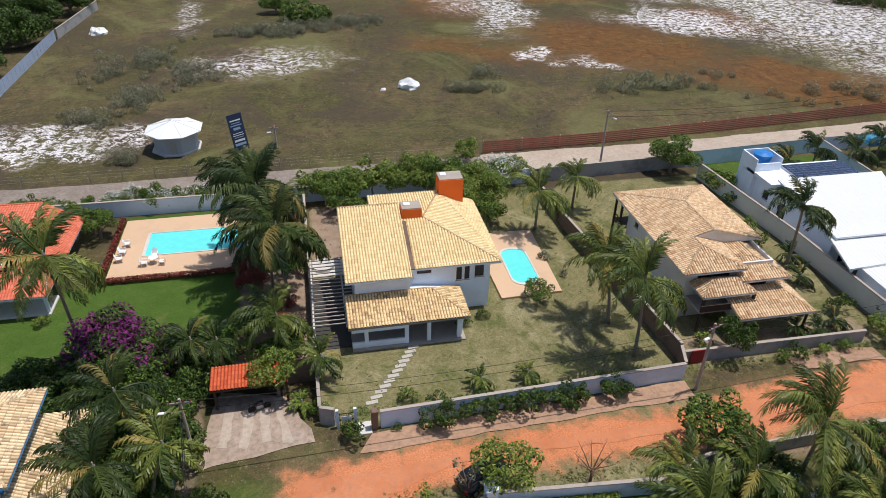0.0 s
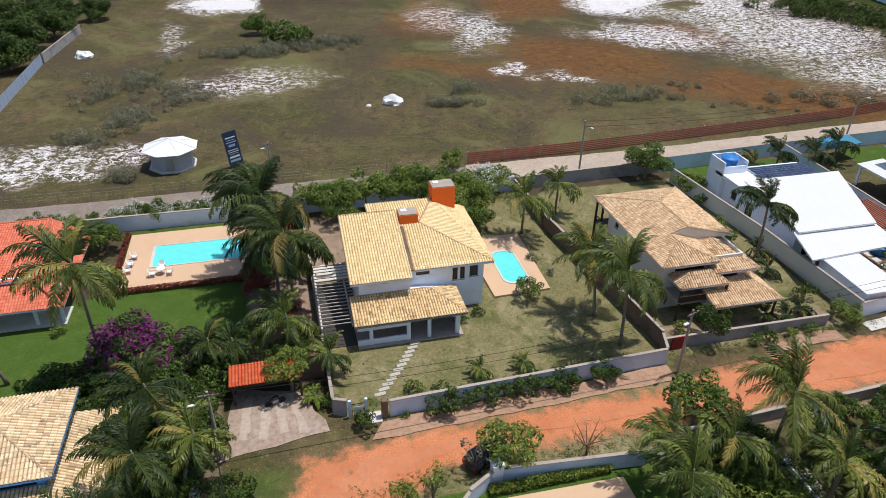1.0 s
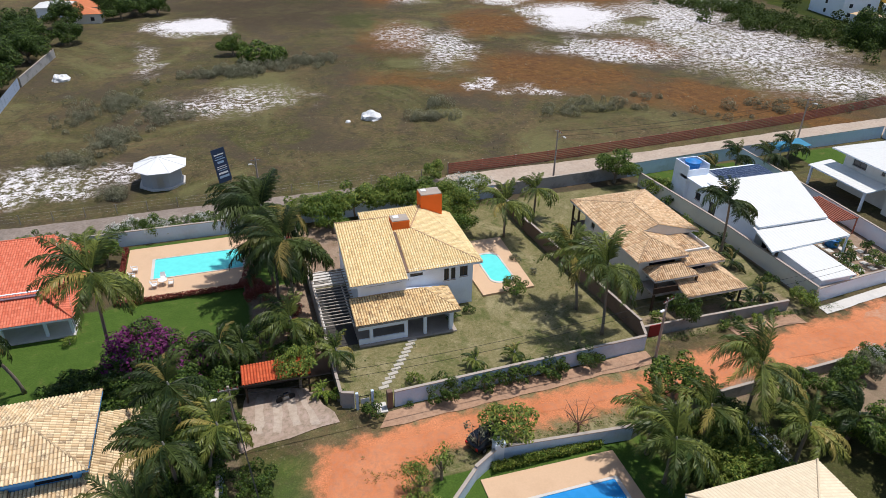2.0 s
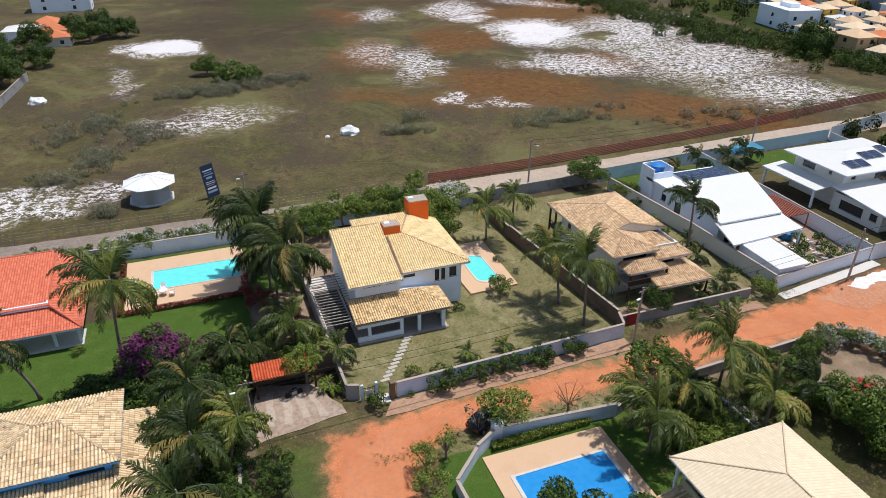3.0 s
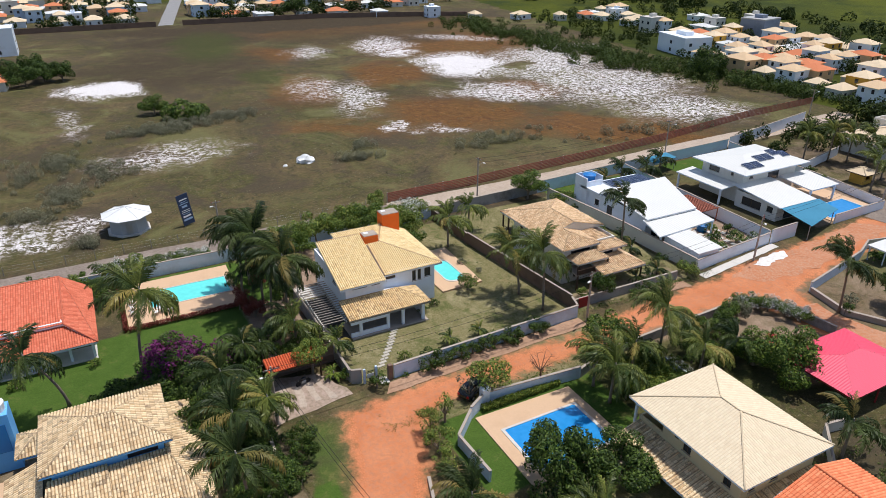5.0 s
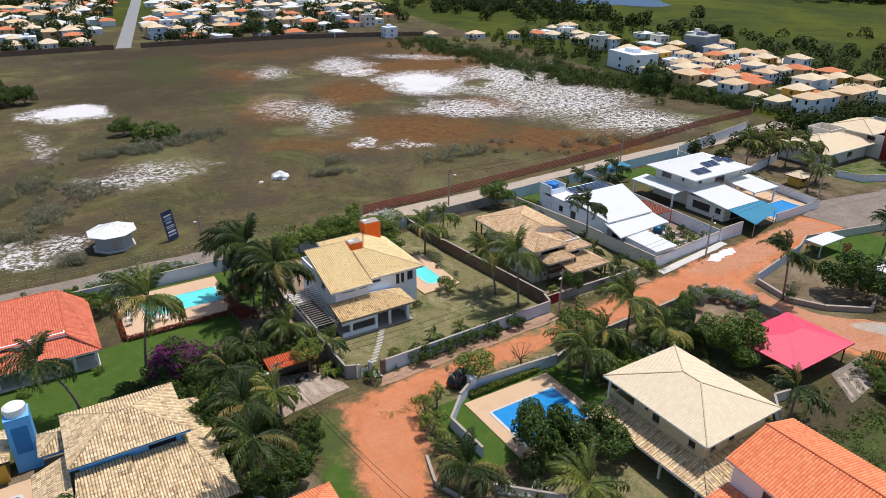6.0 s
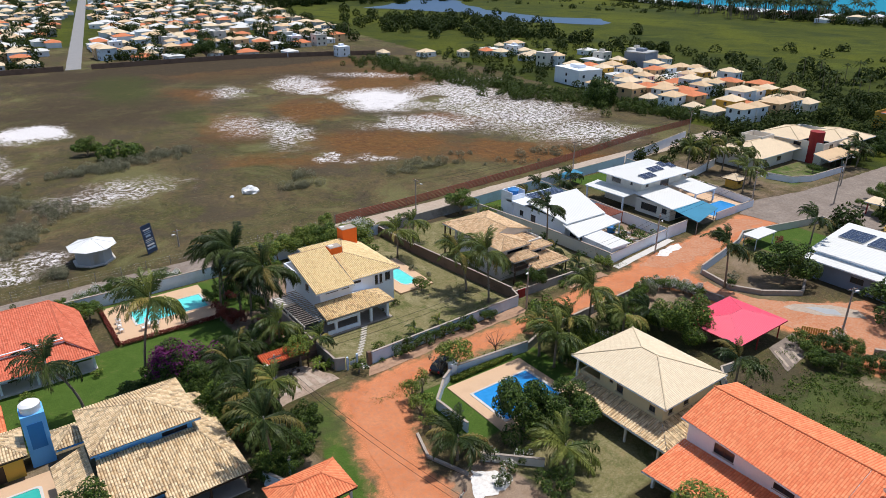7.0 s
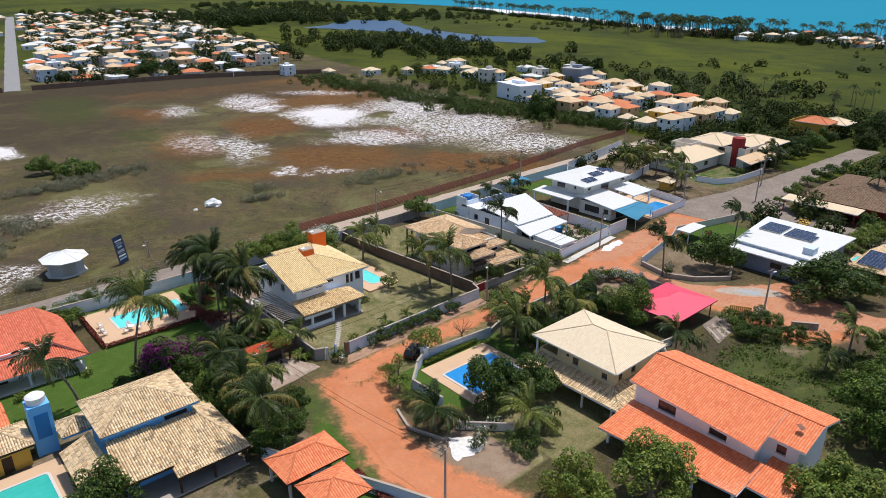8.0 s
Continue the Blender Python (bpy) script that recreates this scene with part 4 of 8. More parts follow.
# slatted pergola beside the house
pg = thing("pergola", "white slatted pergola along the house wall", "pergola")
for k in range(19):
    y = 47.8 + k * 0.58
    part("slat", Mb().box(-0.75, y, 2.45, 3.1, y + 0.10, 2.53), "concrete", pg)
for x in (-0.7, 2.2):
    part("beam", Mb().box(x, 47.5, 2.25, x + 0.14, 58.6, 2.447), "paleconcrete", pg)
for y in (47.8, 53, 58.2):
    part("post", Mb().box(-0.72, y, 0, -0.54, y + 0.18, 2.247), "paleconcrete", pg)
# the pergola's shade is put into this slab's dark colour
single("paving", Mb().box(-0.7, 47.4, 0, 3.2, 58.6, 0.06), "pergola_shade", "paving under the pergola, coloured dark for the shade there", "paving", kind="structure")
single("terrace", Mb().box(-0.6, 58.9, 0, 3.2, 61.8, 0.14, 0.03), "paleconcrete", "pale concrete terrace slab beside the house", "terrace", kind="structure")


def pool(pts, deck, deckmat, water, label, rim=0.3, rimmat="paleconcrete", z=0.12):
    """A sunk pool: paving with a hole, a rim, and water a hand below it."""
    p = thing("swimming_pool", label, "pool")
    n = len(pts)
    cx, cy = sum(q[0] for q in pts) / n, sum(q[1] for q in pts) / n
    out = [(q[0] + (q[0] - cx) * rim / max(0.1, math.hypot(q[0] - cx, q[1] - cy)) * 1.2, q[1] + (q[1] - cy) * rim / max(0.1, math.hypot(q[0] - cx, q[1] - cy)) * 1.2) for q in pts]
    mb = Mb()
    for k in range(n):
        a, b, c, d = pts[k], pts[(k + 1) % n], out[(k + 1) % n], out[k]
        mb.quad((*d, z + 0.06), (*c, z + 0.06), (*b, z + 0.06), (*a, z + 0.06)).quad((*a, z + 0.06), (*b, z + 0.06), (*b, z - 0.1), (*a, z - 0.1)).quad((*d, z - 0.02), (*c, z - 0.02), (*c, z + 0.06), (*d, z + 0.06))
    part("rim", mb, rimmat, p)
    part("water", Mb().quad(*[(x, y, z + 0.012) for x, y in pts]), water, p)
    part("paving", Mb().prism(deck, -0.05, z), deckmat, p)
    return p


def rounded(x0, y0, x1, y1, r, n=5):
    out = []
    for cx, cy, a0 in ((x1 - r, y1 - r, 0), (x0 + r, y1 - r, 90), (x0 + r, y0 + r, 180), (x1 - r, y0 + r, 270)):
        out += [(cx + r * math.cos(radians(a0 + 90 * k / n)), cy + r * math.sin(radians(a0 + 90 * k / n))) for k in range(n + 1)]
    return out


pool(rounded(-18.2, 66.0, -8.0, 70.6, 0.1, 1), [(-21.4, 61.6), (-7.2, 61.4), (-7.0, 74.2), (-21.4, 74.0)], "deck", "pool", "rectangular turquoise swimming pool in sandy paving")
pool(rounded(19.9, 54.0, 22.6, 60.4, 1.1), [(17.9, 51.9), (24.3, 52.1), (24.7, 64.2), (17.6, 64.2)], "deck", "pool", "small rounded turquoise pool in sandy paving", z=0.25)
pool(rounded(10.3, 18.0, 19.0, 24.2, 0.1, 1), [(8.6, 16.6), (20.4, 16.6), (20.4, 27.0), (8.6, 27.2)], "deck", "pooldeep", "rectangular deep blue swimming pool in sandy paving", rim=0.35)

# the house next door
h2 = thing("house", "weathered two-storey house with stepped pinkish tile roofs", "house")
box_walls(h2, 34.0, 46.4, 42.9, 59.0, 0, 5.7, "offwhite", [("w", 51.6, 53.0, 2.9, 5.2), ("w", 56.6, 57.4, 3.9, 4.9), ("s", 36.0, 38.6, 0.7, 2.1), ("s", 35.2, 38.6, 3.0, 5.0)])
RX, RZ, e = 38.2, 7.4, 5.75
plane_roof(h2, [([(33.0, 61.5, e), (33.0, 49.9, e), (RX, 49.9, RZ), (RX, 55.7, RZ)], (-1, 0)),
                ([(33.0, 49.9, e), (33.0, 45.3, e), (36.2, 48.4, 6.765), (36.2, 49.9, 6.765)], (-1, 0)),
                ([(33.0, 45.3, e), (39.4, 45.3, e), (36.2, 48.4, 6.765)], (0, -1)),
                ([(39.4, 45.3, e), (39.4, 50.0, e), (36.2, 50.0, 6.765), (36.2, 48.4, 6.765)], (1, 0)),
                ([(43.9, 61.7, e), (33.0, 61.5, e), (RX, 55.7, RZ)], (0, 1)),
                ([(43.9, 49.9, e), (43.9, 61.7, e), (RX, 55.7, RZ), (RX, 49.9, RZ)], (1, 0))],
           [((33.0, 61.5, e + 0.08), (RX, 55.7, RZ + 0.08)), ((RX, 55.7, RZ + 0.08), (RX, 49.9, RZ + 0.08)), ((43.9, 61.7, e + 0.08), (RX, 55.7, RZ + 0.08)), ((33.0, 45.3, e + 0.08), (36.2, 48.4, 6.85)), ((39.4, 45.3, e + 0.08), (36.2, 48.4, 6.85)), ((36.2, 48.4, 6.85), (36.2, 49.9, 6.85))], "tile_pink", "offwhite")
part("gable", Mb().quad((36.4, 50.0, 5.7), (43.2, 50.0, 5.7), (43.2, 50.0, 5.85), (RX, 50.0, RZ - 0.16), (36.4, 50.0, 6.7)), "offwhite", h2)
plane_roof(h2, [([(38.8, 44.7, 4.75), (43.9, 44.7, 4.75), (41.4, 47.4, 5.65), (38.8, 47.4, 5.65)], (0, -1)), ([(43.9, 44.7, 4.75), (43.9, 50.0, 4.75), (41.4, 50.0, 5.65), (41.4, 47.4, 5.65)], (1, 0)), ([(39.4, 47.4, 5.65), (41.4, 47.4, 5.65), (41.4, 50, 5.65), (39.4, 50, 5.65)], (0, -1))],
           [((43.9, 44.7, 4.83), (41.4, 47.4, 5.73)), ((41.4, 47.4, 5.73), (41.4, 50.0, 5.73))], "tile_pink", "offwhite")
hip_roof(h2, 34.5, 43.8, 39.9, 46.8, 4.05, 0.9, "tile_pink", "offwhite")
plane_roof(h2, [([(37.4, 41.9, 2.6), (45.2, 41.9, 2.6), (42.8, 45.4, 3.65), (37.4, 45.4, 3.65)], (0, -1)), ([(45.2, 41.9, 2.6), (45.2, 48.0, 2.6), (42.8, 46.6, 3.65), (42.8, 45.4, 3.65)], (1, 0))], [((45.2, 41.9, 2.68), (42.8, 45.4, 3.73))], "tile_pink", "offwhite")
box_walls(h2, 39.2, 45.6, 43.0, 46.4, 0, 4.7, "offwhite", [("s", 40.2, 42.2, 3.4, 4.4)])
fills(h2, 34.4, 43.7, 2.4, 40.0, 46.3, 2.6, "concrete", "balcony_floor")
for x in (34.6, 39.7):
    part("balcony_post", Mb().box(x, 43.8, 0, x + 0.22, 44.02, 3.9), "wood", h2)
part("balcony_wall", Mb().box(34.4, 43.6, 2.6, 40.0, 43.75, 3.3), "wood", h2)
for x in (38.0, 44.8):
    part("porch_post", Mb().tube([(x, 42.3, 0), (x, 42.3, 2.55)], 0.13), "wood", h2)
for y in (59.5, 61.0):
    part("back_post", Mb().box(33.3, y, 0, 33.5, y + 0.2, 5.6), "wood", h2)
fills(h2, 33.3, 59.0, 2.6, 43, 61.2, 2.8, "wood", "balcony_floor")
for z in (3.1, 3.5):
    part("balcony_rail", Mb().box(33.3, 59.1, z, 33.4, 61.2, z + 0.08), "wood", h2)

# white house with sheet roofs
SW = dict(flat=True, wave=0.5, row=50, amp=0.03)
w1 = thing("house", "white house with white sheet roofs and solar panels", "house")
box_walls(w1, 54.6, 52.0, 65.0, 67.4, 0, 4.0, "white", [("w", 63.5, 64.6, 1.8, 2.9), ("w", 60.0, 61.4, 1.0, 2.9), ("s", 56, 63, 0.2, 2.6)])
plane_roof(w1, [([(54.0, 51.2, 4.05), (64.6, 51.2, 4.05), (68.8, 62.8, 5.1), (54.6, 62.8, 5.1)], (0, -1)), ([(52.5, 46.8, 3.2), (65.0, 47.6, 3.2), (65.0, 52.0, 3.75), (53.8, 52.0, 3.75)], (0, -1))], [], "sheet_white", "white", **SW)
fills(w1, 54.0, 62.8, 4.02, 66.5, 67.9, 4.4, "white", "flat_roof")
for x in (53.4, 58.6, 64.4):
    part("column", Mb().box(x, 47.4, 0, x + 0.2, 47.6, 3.2), "white", w1)

# white house with dark solar panels
w2 = thing("house", "large white two-storey house with hipped white roofs", "house")
box_walls(w2, 81.4, 56.2, 95.6, 65.6, 0, 6.0, "offwhite", [("w", 61.6, 64, 4.2, 5.4), ("w", 58.4, 59.0, 4.6, 5.2), ("s", 88, 91, 3.4, 5.4), ("s", 83, 84, 4.4, 5.2)])
hip_roof(w2, 79.8, 54.6, 97.2, 67.0, 6.0, 1.3, "sheet_white", "white", **SW)
plane_roof(w2, [([(79.4, 46.4, 2.95), (88.8, 46.4, 2.95), (88.8, 56.2, 3.9), (79.4, 56.2, 3.9)], (0, -1)), ([(91, 49.0, 3.2), (98.6, 49.0, 3.2), (98.6, 56.0, 3.8), (91, 56.0, 3.8)], (0, -1)), ([(77.2, 57.0, 3.1), (81.4, 57.0, 3.5), (81.4, 68.0, 3.5), (77.2, 68.0, 3.1)], (-1, 0))], [], "sheet_white", "white", **SW)
box_walls(w2, 80.0, 47.4, 88.2, 56.0, 0, 3.0, "offwhite", [("w", 50.6, 54.6, 0.8, 2.3), ("w", 48.2, 49.4, 1.2, 2.3), ("s", 82, 86, 0.1, 2.3)])
for x, y in ((77.5, 57.4), (77.5, 67.4), (98.2, 49.4), (91.4, 49.4)):
    part("column", Mb().box(x, y, 0, x + 0.3, y + 0.3, 3.05), "white", w2)
pool(rounded(90.0, 43.6, 100, 48.6, 0.1, 1), [(88.9, 42.8), (102, 42.8), (102, 56), (88.9, 56)], "deck", "pooldeep", "deep blue pool behind a white house")

# pale hipped house on the near side
h3 = thing("house", "beige two-storey house under a pale hipped tile roof", "house")
hip_roof(h3, 19.8, 4.1, 31.0, 17.5, 5.6, 1.75, "tile_light", "white", amp=0.03, row=50, wave=0.27)
box_walls(h3, 20.8, 5.0, 30.2, 13.8, 0, 5.55, "beige", [("w", 10.4, 11.3, 3.6, 4.6), ("w", 6.0, 6.8, 3.6, 4.4), ("s", 24.5, 25.4, 3.6, 4.6), ("s", 21.8, 22.6, 3.6, 4.6), ("w", 11.9, 12.4, 4.2, 4.6)])
box_walls(h3, 20.8, 13.8, 30.2, 16.8, 0, 3.6, "beige")
for x in (20.3, 25, 30.4):
    part("column", Mb().box(x, 16.8, 0, x + 0.22, 17.02, 5.5), "offwhite", h3)
plane_roof(h3, [([(17.9, 16.8, 2.2), (17.9, 2.0, 2.2), (20.8, 5.0, 3.0), (20.8, 16.8, 3.0)], (-1, 0)), ([(17.9, 2.0, 2.2), (30, 2.0, 2.2), (30, 5.0, 3.0), (20.8, 5.0, 3.0)], (0, -1))], [], "tile_old", "white", wave=0.4, amp=0.16)
for y in (3.2, 7.5, 12, 16):
    part("column", Mb().box(18.2, y, 0, 18.42, y + 0.22, 2.15), "offwhite", h3)

# orange-roofed house
h4 = thing("house", "white two-storey house with bright orange tile roofs", "house")
zo = lambda x: 5.9 + 0.283 * (x - 20.8)
plane_roof(h4, [([(20.0, 2.4, zo(20.0)), (18.9, -13.3, zo(18.9)), (25.4, -13.3, 7.2), (25.4, 2.4, 7.2)], (-1, 0)),
                ([(30.0, -17.0, 5.9), (30.0, 2.4, 5.9), (25.4, 2.4, 7.2), (25.4, -17.0, 7.2)], (1, 0)),
                ([(21.2, -13.3, zo(21.2)), (21.2, -17.0, zo(21.2)), (25.4, -17.0, 7.2), (25.4, -13.3, 7.2)], (-1, 0))],
           [((25.4, 2.4, 7.3), (25.4, -17.0, 7.3))], "tile_orange", "white")
box_walls(h4, 20.3, -12.6, 29.4, 1.6, 0, 5.55, "white", [("w", -3.6, -1.4, 3.7, 4.9), ("w", -9.6, -7.6, 3.7, 4.9), ("n", 23.2, 25, 3.8, 5.0)])
box_walls(h4, 22.0, -16.2, 29.4, -12.6, 0, 5.9, "white", [("w", -15, -14, 4.2, 5.2)])
plane_roof(h4, [([(13.6, 1.9, 2.4), (14.6, -13.8, 2.6), (20.4, -13.8, 3.2), (20.4, 1.9, 3.2)], (-1, 0)), ([(16.6, -13.8, 2.6), (16.6, -17.6, 2.6), (22.0, -17.6, 3.5), (22.0, -13.8, 3.5)], (-1, 0))], [], "tile_orange", "white")
for y in (1.2, -4, -9.2, -13.4):
    part("column", Mb().box(14.9, y, 0, 15.15, y + 0.25, 2.55), "white", h4)

# blue house
h5 = thing("house", "bright blue house with lichen-spotted cream tile roofs", "house")
hip_roof(h5, -30.0, 31.6, -19.6, 40.3, 5.5, 1.5, "tile_old", "blue")
box_walls(h5, -29.2, 32.3, -20.4, 39.6, 0, 5.45, "blue", [("s", -23.4, -20.9, 4.3, 5.2), ("e", 34, 36, 4.0, 5.1)])
plane_roof(h5, [([(-25.2, 24.6, 2.3), (-17.3, 24.6, 2.3), (-20.4, 32.2, 4.25), (-25.2, 32.2, 4.25)], (0, -1)),
                ([(-30.4, 26.0, 2.95), (-25.0, 26.0, 2.95), (-25.0, 32.2, 4.5), (-29.6, 32.2, 4.5)], (0, -1)),
                ([(-17.3, 24.6, 2.3), (-17.3, 41.0, 2.3), (-20.4, 39.0, 4.25), (-20.4, 32.2, 4.25)], (1, 0)),
                ([(-33.2, 36.5, 2.5), (-33.2, 27.4, 2.5), (-30.0, 27.4, 3.7), (-30.0, 36.5, 3.7)], (-1, 0))],
           [((-17.3, 24.6, 2.4), (-20.4, 32.2, 4.35))], "tile_old", "wood")
box_walls(h5, -29.6, 28.8, -19.8, 32.2, 0, 3.0, "blue", [("s", -26, -24, 0.9, 2.0), ("s", -22.5, -21.5, 0, 2.1, "door")])
for x in (-25, -21.4, -17.8):
    part("porch_post", Mb().box(x, 25.0, 0, x + 0.2, 25.2, 2.3), "wood", h5)
part("porch_floor", Mb().box(-30, 24.8, 0, -17.6, 28.8, 0.12, 0.03), "concrete", h5)
# its water tower
tw = thing("water_tower", "bright blue water tower with a white tank on top", "water tower")
part("shaft", Mb().box(-34.6, 41.0, 0, -32.4, 43.2, 6.2), "blue", tw)
# recess drawn as a thin raised panel in darker blue
part("recess", Mb().box(-34.2, 40.94, 2.2, -32.8, 40.997, 5.2), "tankblue", tw)
part("tank", Mb().tube([(-33.5, 42.1, 6.2), (-33.5, 42.1, 7.0), (-33.5, 42.1, 7.2)], [0.95, 1.0, 0.7], 20), "cushion", tw)
pool(rounded(-42, 31.0, -34.6, 37.4, 0.4, 3), [(-46, 28), (-33, 28), (-33, 39.5), (-46, 39.5)], "deck", "poolgreen", "green pool beside a blue house")

# bungalow with orange roof on the lawn
h6 = thing("house", "low white bungalow with a red-orange tile roof", "house")
plane_roof(h6, [([(-52, 59.8, 3.9), (-28.0, 59.8, 3.9), (-28.0, 69.8, 5.4), (-52, 69.8, 5.4)], (0, -1)),
                ([(-52, 56.4, 2.5), (-24.8, 56.4, 2.5), (-28.0, 60.0, 3.5), (-52, 60.0, 3.5)], (0, -1)),
                ([(-24.8, 56.4, 2.5), (-24.8, 71.0, 2.5), (-28.0, 69.8, 5.4)], (1, 0)),
                ([(-24.8, 56.4, 2.5), (-28.0, 69.8, 5.4), (-28.0, 59.8, 3.9)], (1, 0))],
           [((-24.8, 56.4, 2.58), (-28.0, 59.8, 3.98)), ((-28.0, 59.8, 3.98), (-28.0, 69.8, 5.48)), ((-28.0, 69.8, 5.48), (-52, 69.8, 5.48))], "tile_brick", "white")
box_walls(h6, -51.6, 60.1, -28.1, 69.2, 0, 4.1, "white", [("s", -40, -38, 0.9, 2.0), ("s", -35, -34, 0, 2.1, "door")])
for x in (-44, -40, -36, -32, -28, -25.6):
    part("column", Mb().box(x, 57.3, 0, x + 0.28, 57.58, 2.6), "white", h6)
part("porch_floor", Mb().box(-52, 56.9, 0, -25.2, 60.0, 0.15, 0.03), "paleconcrete", h6)

# small open-sided shelter with an orange roof
h7 = thing("pavilion", "small open pavilion with an orange tile roof", "pavilion")
hip_roof(h7, -17.6, 16.2, -10.2, 21.2, 2.7, 1.2, "tile_orange", "wood")
for x, y in ((-17.2, 16.6), (-10.8, 16.6), (-17.2, 20.6), (-10.8, 20.6)):
    part("post", Mb().box(x, y, 0, x + 0.25, y + 0.25, 2.65), "paleconcrete", h7)

# garage roof at the driveway
gr = thing("carport", "carport with a red-orange tile roof over the driveway", "carport")
plane_roof(gr, [([(-9.0, 41.2, 2.4), (-2.9, 41.2, 2.4), (-2.9, 43.6, 2.75), (-9.0, 43.6, 2.75)], (0, -1))], [], "tile_red", "wood")
part("back_wall", Mb().box(-9.0, 43.6, 0, -0.9, 43.8, 2.6), "brownwall", gr)
for x in (-8.8, -3.2):
    part("post", Mb().box(x, 41.5, 0, x + 0.18, 41.68, 2.35), "wood", gr)

# pink canopy
pk = thing("canopy", "open canopy with a pink-red sheet roof", "canopy")
hip_roof(pk, 42.4, 9.0, 54.2, 18.0, 2.8, 1.25, "sheet_pink", "redpaint", flat=True, wave=0.3, row=50, amp=0.03)
for x, y in ((43.0, 9.6), (53.4, 9.6), (43.0, 17.2), (53.4, 17.2), (48, 9.6)):
    part("post", Mb().tube([(x, y, 0), (x, y, 2.85)], 0.1), "redpaint", pk)

# white hall with solar panels
h8 = thing("house", "low hall with a white sheet roof and solar panels", "house")
plane_roof(h8, [([(76.4, 18.6, 3.3), (76.4, 4.4, 3.3), (79.6, 4.3, 3.5), (79.6, 18.9, 3.5)], (-1, 0)), ([(79.0, 18.9, 4.1), (79.0, 4.2, 4.1), (96, 3.6, 4.5), (96, 20.4, 4.5)], (-1, 0))], [], "sheet_white", "white", flat=True, wave=0.5, row=50, amp=0.03)
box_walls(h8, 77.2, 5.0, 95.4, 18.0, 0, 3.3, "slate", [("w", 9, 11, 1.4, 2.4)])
box_walls(h8, 79.3, 5.0, 95.4, 18.0, 3.3, 4.1, "wallgrey", [])
part("tank_box", Mb().box(81.0, 5.6, 4.05, 83.2, 7.4, 5.4, 0.03), "wallgrey", h8)
# house with a small pool behind the hall
h11 = thing("house", "low beige house with a tiled roof and solar panels", "house")
plane_roof(h11, [([(84.4, 0.6, 2.9), (84.4, -9.0, 2.9), (93, -9.6, 3.7), (93, 0.4, 3.7)], (-1, 0)), ([(101, -10, 2.9), (101, 0.2, 2.9), (93, 0.4, 3.7), (93, -9.6, 3.7)], (1, 0))], [], "tile_old", "wood")
box_walls(h11, 85.0, -8.4, 100.4, 0.0, 0, 2.9, "ochre", [("w", -5, -3.4, 1.0, 2.1), ("w", -2.4, -1.4, 0, 2.1, "door")])


# ---- plants ----
def frond_mesh(seed, mat, L=4.6, pairs=26, leaf=0.95, droop=1.0):
    """One palm frond along +x: an arching rib whose leaflets hang to both sides."""
    rng = random.Random(seed)
    mb = Mb()
    pts, ang, p = [], radians(rng.uniform(20, 34)), Vector((0, 0, 0))
    n = 10
    for k in range(n + 1):
        pts.append(p.copy())
        p = p + Vector((math.cos(ang), 0.05 * math.sin(k * 0.6 + seed), math.sin(ang))) * (L / n)
        ang -= droop * radians(rng.uniform(7, 11)) * (0.35 + 1.5 * (k / n) ** 1.3)
    mb.tube(pts, [0.06 * (1 - 0.85 * k / n) + 0.01 for k in range(n + 1)], 4, False)
    for k in range(pairs):
        s = 0.14 + 0.85 * k / (pairs - 1)
        f = s * n
        i = min(n - 1, int(f))
        c = pts[i].lerp(pts[i + 1], f - i)
        d = (pts[i + 1] - pts[i]).normalized()
        ln = leaf * (0.4 + 0.8 * math.sin(math.pi * min(1, s * 0.82 + 0.14))) * rng.uniform(0.75, 1.15)
        for side in (-1, 1):
            if rng.random() < 0.07:
                continue
            o = (Vector((0, side, 0)) * (0.8 - 0.4 * s) * rng.uniform(0.7, 1.15) + d * rng.uniform(0.35, 0.7) + Vector((0, 0, -0.05 - 0.45 * rng.random()))).normalized()
            m1 = c + o * ln * 0.5
            e = m1 + (o * 0.7 + Vector((0, 0, -0.7 - 0.9 * rng.random()))).normalized() * ln * 0.6
            w = d * 0.06
            mb.quad(c - w * 0.6, c + w * 0.6, m1 + w, m1 - w)
            i0 = len(mb.v)
            mb.v.append(tuple(e))
            mb.f.append((i0 - 1, i0 - 2, i0))
    return mb.mesh("frond", mat)


FRONDS = {}


def fronds(mat, L, droop):
    key = (mat, round(L, 1), droop)
    if key not in FRONDS:
        FRONDS[key] = [frond_mesh(s, mat, L, max(16, int(L * 8.0)), 0.2 * L, droop) for s in (1, 2, 3, 4)]
    return FRONDS[key]


